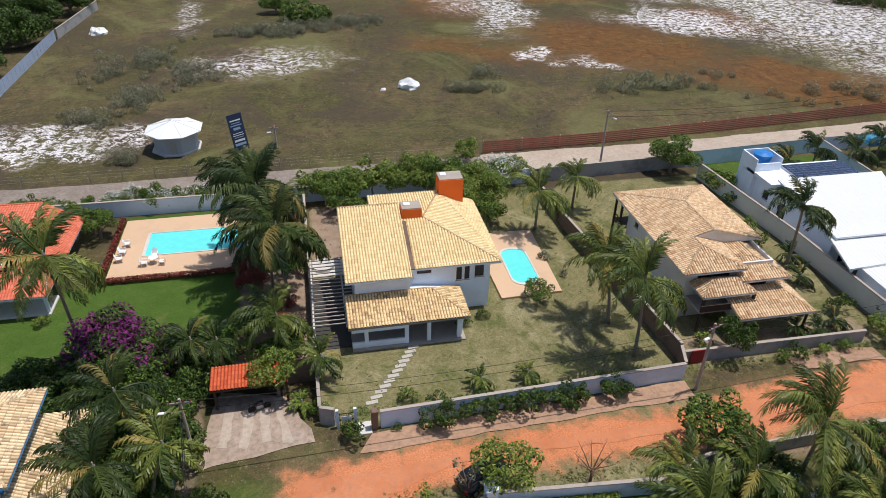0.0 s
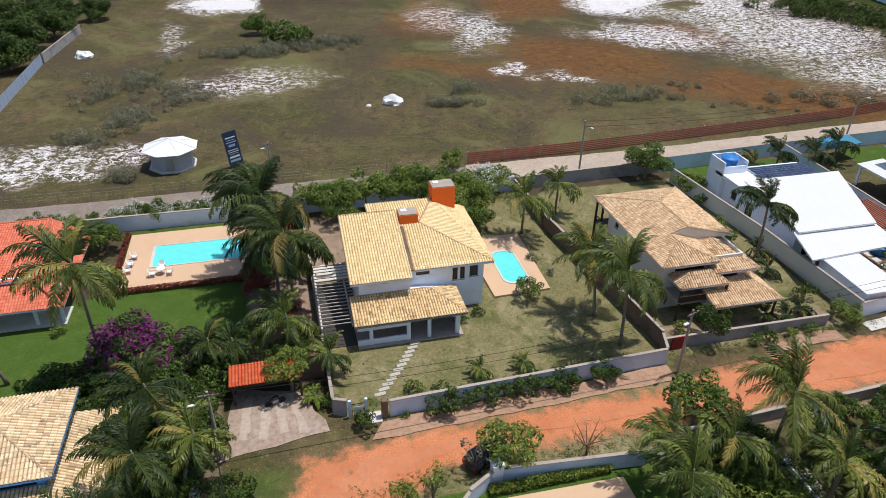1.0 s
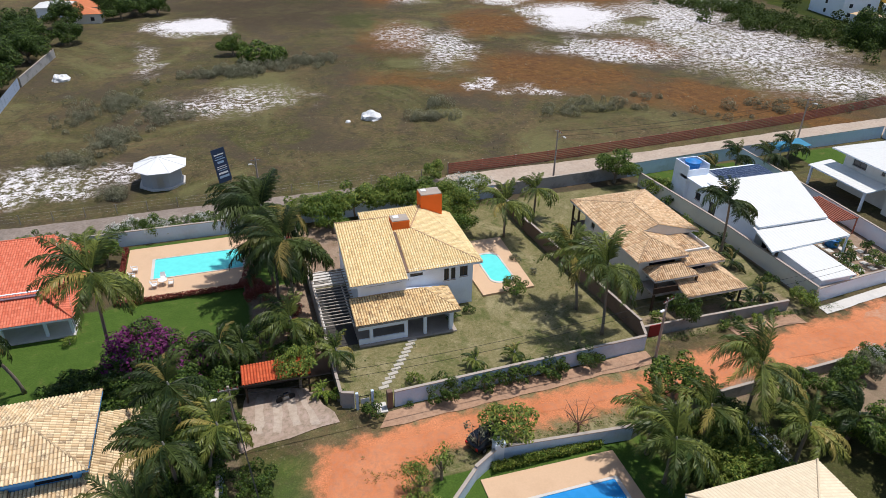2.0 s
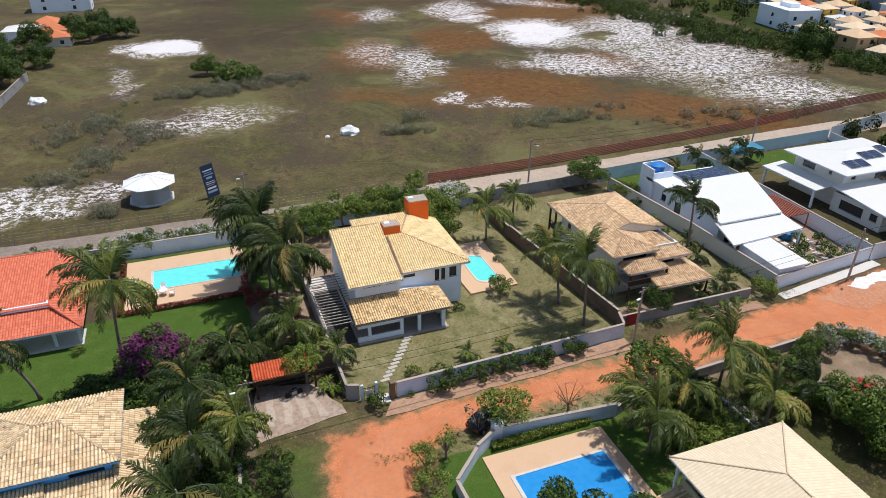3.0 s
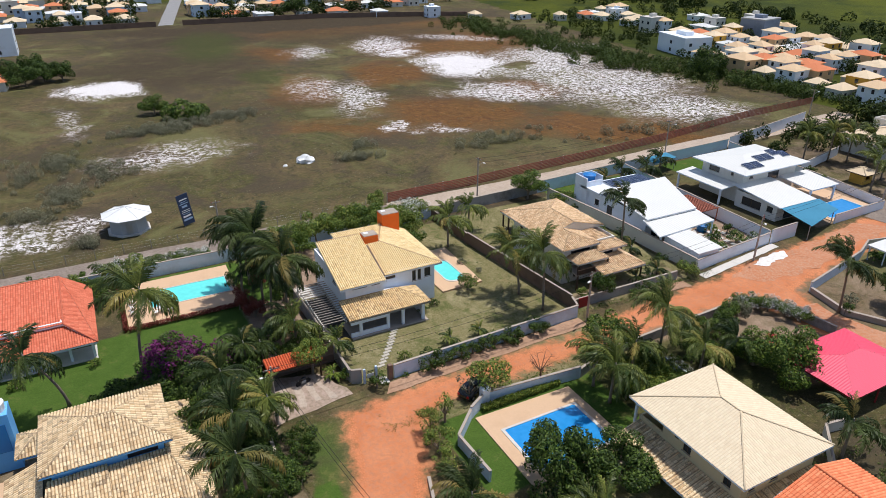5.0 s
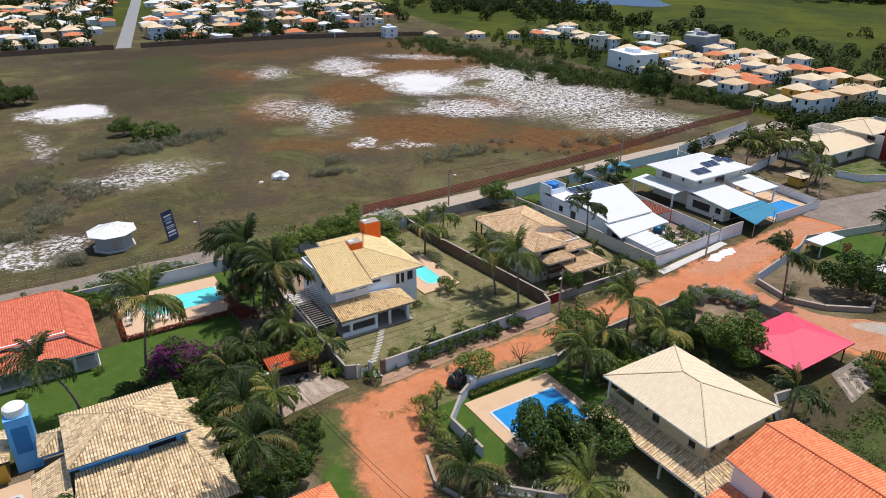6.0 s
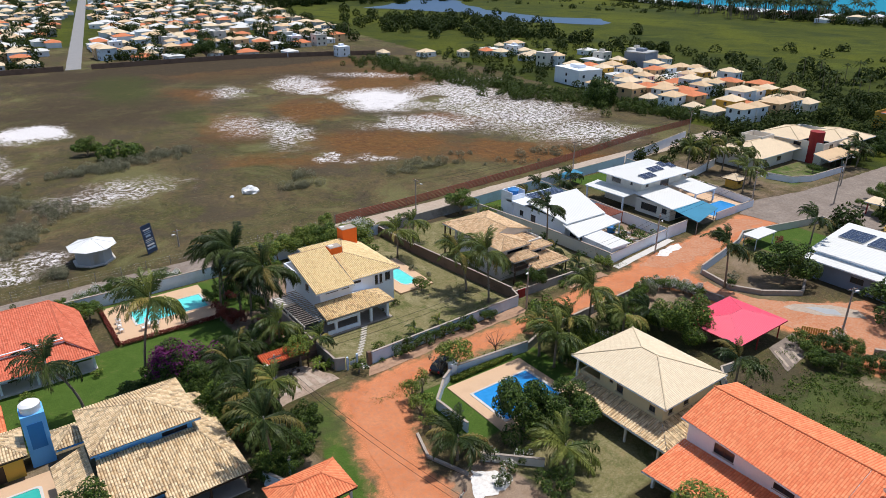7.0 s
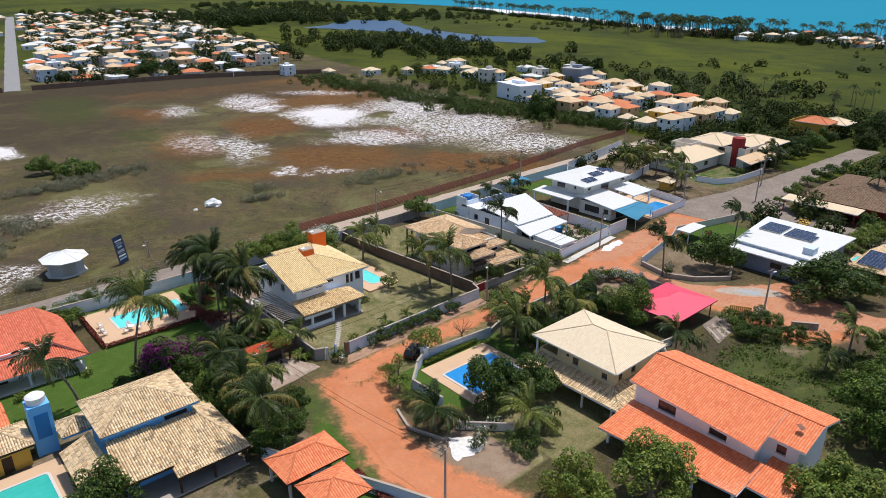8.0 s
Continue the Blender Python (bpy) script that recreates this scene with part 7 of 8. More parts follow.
# ---- vehicles ----
def car(x, y, turn, paint, label, L=4.1, W=1.7, pickup=False):
    """A parked car: a shaped body in sections, with glass, wheels and lights."""
    t = thing("car" if not pickup else "pickup_truck", label, "car" if not pickup else "truck", pose(x, y, 0, 0, 0, turn))
    sec = [(-L / 2, 0.45, 0.75, 0.80), (-L / 2 + 0.1, 0.28, 0.92, 0.95), (-L * 0.2, 0.25, 0.98, 1.0), (L * 0.18, 0.25, 0.96, 1.0), (L / 2 - 0.15, 0.28, 0.80, 0.93), (L / 2, 0.42, 0.66, 0.78)]
    mb = Mb()
    for xx, lo, hi, w in sec:
        hw = W / 2 * w
        mb.v += [(xx, -hw, lo), (xx, hw, lo), (xx, hw, (lo + hi) / 2 + 0.1), (xx, hw * 0.9, hi), (xx, -hw * 0.9, hi), (xx, -hw, (lo + hi) / 2 + 0.1)]
    for k in range(len(sec) - 1):
        for j in range(6):
            a, b = k * 6 + j, k * 6 + (j + 1) % 6
            mb.f.append((a, b, b + 6, a + 6))
    mb.f += [(5, 4, 3, 2, 1, 0), tuple(range(len(mb.v) - 6, len(mb.v)))]
    body = part("body", mb, paint, t, "", True)
    x0, x1 = (-L * 0.46, L * 0.2) if not pickup else (-L * 0.05, L * 0.22)
    g = Mb()
    g.v = [(x0, -W * 0.44, 0.93), (x1 + 0.35, -W * 0.44, 0.93), (x1 + 0.35, W * 0.44, 0.93), (x0, W * 0.44, 0.93), (x0 + 0.25, -W * 0.37, 1.42), (x1 - 0.25, -W * 0.37, 1.42), (x1 - 0.25, W * 0.37, 1.42), (x0 + 0.25, W * 0.37, 1.42)]
    g.f = [(0, 1, 5, 4), (1, 2, 6, 5), (2, 3, 7, 6), (3, 0, 4, 7)]
    part("cabin_glass", g, "glass", t)
    part("roof", Mb().box(x0 + 0.22, -W * 0.38, 1.42, x1 - 0.22, W * 0.38, 1.48, 0.03), paint, t)
    for sx in (-L * 0.32, L * 0.31):
        for sy in (-1, 1):
            w = part("wheel", Mb().tube([(sx, sy * (W / 2 - 0.2), 0.31), (sx, sy * (W / 2 + 0.01), 0.31)], 0.31, 16), "black", t)
            part("rim", Mb().tube([(sx, sy * (W / 2), 0.31), (sx, sy * (W / 2 + 0.025), 0.31)], 0.19, 12), "metal", w)
    for sy in (-1, 1):
        part("tail_light", Mb().box(-L / 2 - 0.02, sy * W * 0.36 - 0.12, 0.62, -L / 2 + 0.1, sy * W * 0.36 + 0.12, 0.86), "taillight", t)
        part("headlight", Mb().box(L / 2 - 0.12, sy * W * 0.33 - 0.16, 0.55, L / 2 + 0.01, sy * W * 0.33 + 0.16, 0.68), "cushion", t)


car(10.7, 31.1, 25, "carpaint", "black hatchback parked under a small tree")
car(46.8, 21.8, 30, "carred", "old red pickup parked under trees", 4.6, 1.8, True)
car(118.9, 15.7, 75, "silver", "silver pickup parked beside the street", 4.9, 1.8, True)
mt = thing("motorcycle", "dark motorcycle parked in the carport", "motorcycle", pose(-5.4, 41.0, 0, 0, 0, 15))
for sx in (-0.62, 0.62):
    part("wheel", Mb().tube([(sx, -0.06, 0.3), (sx, 0.06, 0.3)], 0.3, 14), "black", mt)
part("tank", Mb().box(-0.15, -0.14, 0.62, 0.35, 0.14, 0.9, 0.06), "carpaint", mt)
part("seat", Mb().box(-0.75, -0.13, 0.68, -0.15, 0.13, 0.8, 0.03), "black", mt)
part("engine", Mb().box(-0.25, -0.12, 0.25, 0.3, 0.12, 0.6, 0.05), "metal", mt)
part("handlebar", Mb().tube([(0.42, -0.35, 1.0), (0.48, 0, 0.95), (0.42, 0.35, 1.0)], 0.02, 6), "metal", mt)


# pool furniture
def garden_chair(x, y, turn):
    """A moulded plastic armchair facing -y."""
    t = thing("garden_chair", "white plastic garden armchair on the pool terrace", "chair", pose(x, y, 0.12, 0, 0, turn), "garden chairs")
    part("seat", Mb().box(-0.28, -0.3, 0.4, 0.28, 0.28, 0.45, 0.02), "cushion", t)
    part("backrest", slab([(-0.28, 0.26, 0.451), (0.28, 0.26, 0.451), (0.25, 0.42, 0.95), (-0.25, 0.42, 0.95)], 0.05), "cushion", t)
    for sx in (-0.32, 0.28):
        part("armrest", Mb().box(sx - 0.02, -0.26, 0.64, sx + 0.06, 0.3, 0.68, 0.01), "cushion", t)
        for sy in (-0.28, 0.24):
            part("leg", Mb().box(sx, sy, 0, sx + 0.045, sy + 0.05, 0.64), "cushion", t)


for x, y, a in ((-20.6, 65.2, 100), (-20.5, 66.6, 85), (-20.3, 68.2, 95), (-17.9, 64.0, 90), (-16.1, 64.0, -90), (-17.0, 65.4, 5)):
    garden_chair(x, y, a)
pr = thing("garden_table", "white plastic garden table on the pool terrace", "table", pose(-17.0, 64.4, 0.12))
part("tabletop", Mb().tube([(0, 0, 0.68), (0, 0, 0.72)], 0.5, 18), "cushion", pr)
part("leg", Mb().tube([(0, 0, 0), (0, 0, 0.68)], 0.05, 8), "cushion", pr)

# ---- the neighbourhood beyond ----
M["roof_cream"] = plain("far_cream_tile", (0.72, 0.57, 0.39), 0.85, 0.15, 0.8)
M["roof_tan"] = plain("far_tan_tile", (0.66, 0.47, 0.29), 0.85, 0.15, 0.8)
M["roof_orange"] = plain("far_orange_tile", (0.60, 0.20, 0.09), 0.85, 0.15, 0.8)
M["roof_grey"] = plain("far_grey_sheet", (0.40, 0.40, 0.40), 0.6, 0.1, 0.8)
M["peach"] = plain("peach_plaster", (0.74, 0.50, 0.28), 0.85, 0.1, 0.5)


def far_house(w, d, h, roof, wall, rise, flat=False):
    """A simple house with openings on all sides; its base at the origin."""
    t = thing("house", "", "house")
    part("wall", Mb().box(-w / 2, -d / 2, -0.1, w / 2, d / 2, h), wall, t)
    if flat:
        r = part("roof", Mb().box(-w / 2 - 0.1, -d / 2 - 0.1, h, w / 2 + 0.1, d / 2 + 0.1, h + 0.5), roof, t)
        part("tank", Mb().box(-w * 0.2, -d * 0.2, h + 0.5, w * 0.1, d * 0.15, h + 1.9), wall, t)
    else:
        o = 0.6
        x0, y0, x1, y1 = -w / 2 - o, -d / 2 - o, w / 2 + o, d / 2 + o
        k = min(w, d) / 2 + o
        a, b = ((x0 + k, 0, h + rise), (x1 - k, 0, h + rise)) if w >= d else ((0, y0 + k, h + rise), (0, y1 - k, h + rise))
        mb = Mb()
        z = h - 0.15
        mb.v = [(x0, y0, z), (x1, y0, z), (x1, y1, z), (x0, y1, z), a, b]
        mb.f = [(3, 2, 1, 0)] + ([(0, 1, 5, 4), (1, 2, 5), (2, 3, 4, 5), (3, 0, 4)] if w >= d else [(0, 1, 4), (1, 2, 5, 4), (2, 3, 5), (3, 0, 4, 5)])
        part("roof", mb, roof, t)
    for fl in range(1 if h < 4 else 2):
        z = 0.9 + 2.8 * fl
        for s in (-0.28, 0.22):
            for yy in (-d / 2 - 0.02, d / 2 + 0.02):
                part("window", Mb().box(w * s - 0.55, yy - 0.03, z, w * s + 0.55, yy + 0.03, z + 1.2), "glass", t)
        for xx in (-w / 2 - 0.02, w / 2 + 0.02):
            part("window", Mb().box(xx - 0.03, -0.6, z, xx + 0.03, 0.6, z + 1.2), "glass", t)
    return t


KINDS = [(9, 8, 3.2, "roof_cream", "offwhite", 1.6, False, "small off-white house with a cream tile roof"), (8, 9, 5.8, "roof_tan", "peach", 1.6, False, "two-storey peach house with a tan tile roof"), (10, 8, 3.2, "roof_cream", "white", 1.8, False, "white house with a cream hipped roof"),
         (9, 9, 5.8, "white", "white", 0, True, "white two-storey block with a flat roof"), (11, 9, 3.3, "roof_orange", "offwhite", 1.9, False, "house with an orange tile roof"), (10, 9, 3.4, "sheet_white", "white", 1.2, False, "white house with a white sheet roof"),
         (8, 8, 5.6, "roof_orange", "peach", 1.5, False, "two-storey peach house with an orange roof"), (7, 8, 6.0, "roof_cream", "wallgrey", 1.4, False, "narrow pale grey two-storey house with a cream roof"), (8, 7, 5.6, "roof_tan", "white", 1.5, False, "white two-storey house with a tan tile roof"), (7, 9, 6.2, "paleconcrete", "offwhite", 0, True, "off-white block with a flat concrete roof"),
         (8, 8, 5.6, "roof_cream", "ochre", 1.5, False, "ochre two-storey house with a cream roof"), (9, 7, 3.1, "roof_grey", "grey", 1.2, False, "grey house with a sheet roof")]
BASES = []
for w, d, h, rf_, wl, rise, fl, lab in KINDS:
    b = far_house(w, d, h, rf_, wl, rise, fl)
    b["label"] = lab
    b["group"] = "houses of the far town"
    BASES.append(b)
rng = random.Random(11)
USED = set()


def settle(x, y, k=None, turn=None):
    k = rng.choice((0, 5, 1, 2, 2, 3, 4, 5, 5, 6, 7, 8, 9, 11)) if k is None else k
    m = pose(x, y, 0, 0, 0, rng.choice((0, 90, 180, 270)) + rng.uniform(-4, 4) if turn is None else turn)
    if y < 340:
        m = m @ Matrix.Diagonal((rng.uniform(0.72, 1.08), rng.uniform(0.72, 1.08), rng.uniform(0.85, 1.05), 1))
    if k not in USED:
        USED.add(k)
        BASES[k].matrix_basis = m
    else:
        copy_thing(BASES[k], m)


TOWN = []
for j in range(12):            # the dense rows beside the marsh
    y = 90 + 9.2 * j
    x = 176 + max(0, y - 150) * 0.2
    hi = min(216 + (y - 84) * 0.52, 262)
    while x < hi:
        if rng.random() < 0.92 and not (abs(x - 190) < 13 and abs(y - 177) < 15) and not (abs(x - 247) < 10 and abs(y - 188) < 9):
            TOWN.append((x + rng.uniform(-1, 1), y + rng.uniform(-1.2, 1.2), rng.choice((0, 1, 1, 2, 6, 7, 8, 8, 10, 0, 4, 8, 9, 5))))
        x += rng.uniform(8.4, 10.4)
for _ in range(16):
    TOWN.append((rng.uniform(205, 275), rng.uniform(205, 290), rng.choice((0, 2, 4, 5, 8, 9))))
for x, y, k in ((168, 300, 0), (152, 318, 3), (128, 334, 5), (108, 346, 4), (92, 352, 2), (70, 352, 5), (56, 356, 4), (190, 290, 2), (205, 276, 0), (222, 276, 4), (235, 268, 3), (-10, 362, 2), (4, 360, 2), (-24, 362, 2), (-46, 222, 4), (-47, 234, 4), (-50, 247, 4), (-56, 236, 5)):
    TOWN.append((x, y, k))
y = 372.0
while y < 1150:                # the far town either side of its street
    road = 19 + 0.185 * (y - 345)
    x = road - 120
    st = 11.5 + 0.010 * (y - 370)
    while x < 180 + 0.27 * (y - 340):
        if abs(x - road) > 12 and rng.random() < 0.82 and x > -60:
            TOWN.append((x + rng.uniform(-3, 3), y + rng.uniform(-4, 4), None))
        x += st * rng.uniform(0.9, 1.35)
    y += st * 1.18
for _ in range(26):
    yy = rng.uniform(120, 290)
    TOWN.append((614 + rng.uniform(-8, 40) + 0.04 * (yy - 200), yy, rng.choice((2, 3, 4, 5))))
for x, y in ((640, 330), (655, 300), (668, 270), (690, 250), (700, 225), (705, 195), (712, 170), (680, 200), (652, 250), (720, 140), (700, 110), (640, 290)):
    TOWN.append((x, y, rng.choice((2, 3, 4, 5))))
FAR = []
for x, y, k in TOWN:
    if y < 440 and x < 500:
        settle(x, y, k)
    else:
        FAR.append((x, y, k))


def joined_town(spots):
    """The houses past those that can be told apart, in one mesh with its own wall and roof colours."""
    me = bpy.data.meshes.new("far_town")
    names = ["white", "offwhite", "peach", "grey", "roof_cream", "roof_tan", "roof_orange", "sheet_white", "glass"]
    for n in names:
        me.materials.append(M[n])
    v, f, mi = [], [], []
    for x, y, _ in spots:
        w, d, h = rng.uniform(8, 13), rng.uniform(7, 11), rng.choice((3.2, 3.2, 3.4, 5.8))
        wall, roof = rng.choice((0, 0, 1, 2, 3)), rng.choice((4, 4, 4, 5, 5, 6, 7, 7))
        m = pose(x, y, 0, 0, 0, rng.choice((0, 90)) + rng.uniform(-8, 8))
        i = len(v)
        o, k = 0.6, min(w, d) / 2 + 0.6
        pts = [(-w / 2, -d / 2, 0), (w / 2, -d / 2, 0), (w / 2, d / 2, 0), (-w / 2, d / 2, 0), (-w / 2, -d / 2, h), (w / 2, -d / 2, h), (w / 2, d / 2, h), (-w / 2, d / 2, h),
               (-w / 2 - o, -d / 2 - o, h - 0.1), (w / 2 + o, -d / 2 - o, h - 0.1), (w / 2 + o, d / 2 + o, h - 0.1), (-w / 2 - o, d / 2 + o, h - 0.1)]
        pts += [(-w / 2 - o + k, 0, h + 1.6), (w / 2 + o - k, 0, h + 1.6)] if w > d else [(0, -d / 2 - o + k, h + 1.6), (0, d / 2 + o - k, h + 1.6)]
        for s in (-0.25, 0.25):
            pts += [(w * s - 0.6, -d / 2 - 0.03, 1), (w * s + 0.6, -d / 2 - 0.03, 1), (w * s + 0.6, -d / 2 - 0.03, 2.2), (w * s - 0.6, -d / 2 - 0.03, 2.2)]
        v += [tuple(m @ Vector(p)) for p in pts]
        fs = [(0, 1, 5, 4), (1, 2, 6, 5), (2, 3, 7, 6), (3, 0, 4, 7), (11, 10, 9, 8)]
        rs = [(8, 9, 13, 12), (9, 10, 13), (10, 11, 12, 13), (11, 8, 12)] if w > d else [(8, 9, 12), (9, 10, 13, 12), (10, 11, 13), (11, 8, 12, 13)]
        ws = [(14, 15, 16, 17), (18, 19, 20, 21)]
        f += [tuple(i + q for q in g) for g in fs + rs + ws]
        mi += [wall] * 5 + [roof] * 4 + [8] * 2
    me.from_pydata(v, [], f)
    me.polygons.foreach_set("material_index", mi)
    tagged(new("far_town", me), "crowded small houses of the distant town", "town", kind="stuff")


joined_town(FAR)
ragged([(17, 346), (24, 346), (176, 1160), (165, 1160)], 0.05, "roadgrey", "road", "grey straight street through the far town", "road", 0.3, 12, 40)
garden_wall([(-90, 345), (16, 343)], 2.4, 0.3, "brownwall", "long dark wall at the far side of the field", 0)
garden_wall([(28, 342), (60, 341), (100, 338), (150, 322), (170, 312)], 2.4, 0.3, "brownwall", "long dark wall at the far side of the field", 0)


def clumps(name, label, spots, mat, leafn=34, size=0.5, cat="vegetation"):
    """Many far bushes or treetops as one mesh. spots: (x, y, radius, height of the middle)."""
    mb = Mb()
    r = random.Random(len(spots))
    for x, y, rad, h in spots:
        leaves(mb, Vector((x, y, h)), rad, int(leafn * max(0.5, rad / 1.5)), size * (0.7 + 0.3 * rad), r)
    single(name, mb, mat, label, cat, kind="stuff")


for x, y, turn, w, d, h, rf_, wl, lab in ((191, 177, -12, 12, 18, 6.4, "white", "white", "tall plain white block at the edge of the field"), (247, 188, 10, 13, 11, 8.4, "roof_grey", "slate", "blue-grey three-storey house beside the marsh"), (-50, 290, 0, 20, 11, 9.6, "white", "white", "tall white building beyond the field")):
    b = far_house(w, d, h, rf_, wl, 0, True)
    b["label"] = lab
    b.matrix_basis = pose(x, y, 0, 0, 0, turn)

rv = random.Random(21)
S = []
for _ in range(620):           # thicket along the field's far edge
    s = rv.random()
    px = [(152, 300), (146, 262), (150, 225), (152, 190), (150, 165), (162, 138), (166, 112), (172, 96)]
    f = s * 7
    i = min(6, int(f))
    cx, cy = px[i][0] + (px[i + 1][0] - px[i][0]) * (f - i), px[i][1] + (px[i + 1][1] - px[i][1]) * (f - i)
    r = rv.uniform(0.9, 2.1)
    S.append((cx + rv.gauss(6, 7), cy + rv.gauss(0, 5), r, r * 0.7))
clumps("thicket", "dense green thicket along the far edge of the field", S, "leafthicket", 150, 0.26)
shrub(163, 140, 5.5, "leafdark", h=3.6, name="tree", label="dark spreading tree beside the far houses", category="tree", trunk=True)
S = [(x, rv.uniform(346, 372), rv.uniform(1.6, 3.4), 2.4) for x in [rv.uniform(-100, 150) for _ in range(100)] if abs(x - 21) > 14]
for _ in range(820):
    y = rv.uniform(370, 1250)
    x = rv.uniform(-40, 190 + 0.27 * (y - 340))
    if abs(x - 19 - 0.185 * (y - 345)) > 14:
        S.append((x, y, rv.uniform(2, 5.0), 3.4))
clumps("town_trees", "dark green treetops between the far houses", S, "leaffar", 60, 0.5)
S = [(rv.uniform(170, 282), rv.uniform(88, 290), rv.uniform(1.2, 3.0), 2.4) for _ in range(190)]
S += [(rv.uniform(100, 250), rv.uniform(-20, 34), rv.uniform(1.5, 3.2), 2.0) for _ in range(140)]
S += [(rv.uniform(150, 260), rv.uniform(34, 88), rv.uniform(1.5, 3.4), 2.0) for _ in range(170)]
S += [(rv.uniform(112, 150), rv.uniform(68, 84), rv.uniform(1.0, 2.2), 1.4) for _ in range(30)]
S = [p for p in S if not (p[1] > 27 and p[1] < 44 and p[0] < 200) and not (124 < p[0] < 150 and 42 < p[1] < 56)]
clumps("garden_trees", "dark green treetops among the houses", S, "leaffar", 110, 0.34)
S = []
for _ in range(900):
    x, y = rv.uniform(285, 690), rv.uniform(-100, 900)
    n0 = noise.noise(Vector((x * 0.008, y * 0.008, 1.5)))
    if n0 > 0.22 or x > 600 + 0.15 * (y - 300) or rv.random() < 0.04:
        if not (370 < x < 560 and 365 < y < 800):
            S.append((x, y, 1.0 + 3.4 * rv.random() ** 2.5, 0.8))
S += [(rv.uniform(350, 660) + 0.2 * (yy - 500), yy, rv.uniform(3, 7), 3) for yy in [rv.uniform(700, 1500) for _ in range(260)]]
S += [(rv.uniform(600, 720), rv.uniform(60, 330), rv.uniform(3, 5.5), 3) for _ in range(160)]
S += [(rv.gauss(390, 60), rv.gauss(880, 80), rv.uniform(4, 9), 5) for _ in range(150)]
S += [(rv.gauss(318, 34), rv.gauss(430, 60), rv.uniform(2.5, 6), 3) for _ in range(130)]
S += [(rv.uniform(286, 330), rv.uniform(90, 360), rv.uniform(1.5, 4), 2) for _ in range(70)]
clumps("marsh_bushes", "scattered dark bushes over the green marsh", S, "leaffar", 46, 0.55)
S = [(640 + (yy - 300) * 0.36 + rv.gauss(0, 8), yy, rv.uniform(2, 4.5), 2) for yy in [rv.uniform(290, 1000) for _ in range(240)]]
clumps("beach_thicket", "dark green thicket behind the beach", S, "leaffar", 40, 0.6)
S = []
for _ in range(420):           # weeds of the empty plot
    x, y = rv.uniform(32.5, 58), rv.uniform(-17, 8)
    r = rv.uniform(0.15, 0.6) * (1.5 if noise.noise(Vector((x * 0.3, y * 0.3, 2))) > 0.1 else 0.7)
    S.append((x, y, r, r * 0.4))
clumps("weeds", "low green weeds over the empty plot", S, "leaf", 60, 0.11)
S = []
for _ in range(2200):           # grass along walls and verges
    x, y = rv.uniform(-9, 56), rv.choice((rv.gauss(30.2, 0.6), rv.gauss(39.2, 0.4), rv.uniform(40, 74)))
    if (2 < x < 17.6 and 46 < y < 64) or (17.4 < x < 25 and 51.5 < y < 64.5) or (33 < x < 45.5 and 41.5 < y < 62) or x < -0.5 or (26 < x and 35 < y < 38):
        continue
    r = rv.uniform(0.08, 0.28)
    S.append((x, y, r, r * 0.3))
clumps("grass_tufts", "small green tufts along walls and lawn edges", S, "leaf", 40, 0.07)
S = [(x, y, r, r * 0.7) for x, y, r in ((0.5, 163, 3.0), (3.6, 162, 2.4), (-2.4, 164, 2.2), (5.6, 164, 2.0))]
clumps("field_bushes", "dark green bushes standing in the field", S, "leaf", 300, 0.28)
shrub(-5.4, 171, 2.8, "leaf", h=2.2, name="tree", label="small green tree standing in the field", category="tree", trunk=True)
S = []
for cx, cy, sx, sy, n in ((-27.6, 115, 2.6, 3.2, 34), (-28, 136, 2.6, 5, 34), (-9, 153, 8, 2.4, 60), (12, 160, 6, 3.4, 40), (29, 112, 3.4, 1.6, 18), (33, 120, 1.6, 1.4, 8), (-24.5, 91, 1.2, 1, 8), (70, 113, 10, 2, 16), (-34, 128, 3, 6, 20), (98, 100, 16, 4, 30), (0, 156, 9, 3, 40), (-20, 126, 4, 5, 26), (62, 108, 8, 1.6, 20), (-32, 108, 4, 4, 16)):
    for _ in range(n):
        r = rv.uniform(0.45, 1.5)
        S.append((cx + rv.gauss(0, sx) * 0.7, cy + rv.gauss(0, sy) * 0.7, r, r * 0.45))
clumps("dry_scrub", "grey-green dry scrub in patches on the field", S, "leafgrey", 380, 0.13)
for k, (x, y, r) in enumerate(((-56, 130, 4.5), (-60, 142, 5), (-55, 150, 4.4), (-62, 158, 5), (-56, 166, 4.6), (-52, 176, 4.4), (-60, 180, 5), (-53, 188, 4.4), (-46, 194, 3.6), (-58, 200, 5), (-36, 224, 4.2), (-31, 230, 4.0), (-26, 228, 3.4), (-42, 236, 4.2), (-34, 238, 4.0), (-50, 214, 4.4), (86, 348, 6.5), (-58, 116, 4.0))):
    shrub(x, y, r, "leafdark", h=r * 0.75, name="tree", label="dense dark green tree beside the field", category="tree", trunk=True)

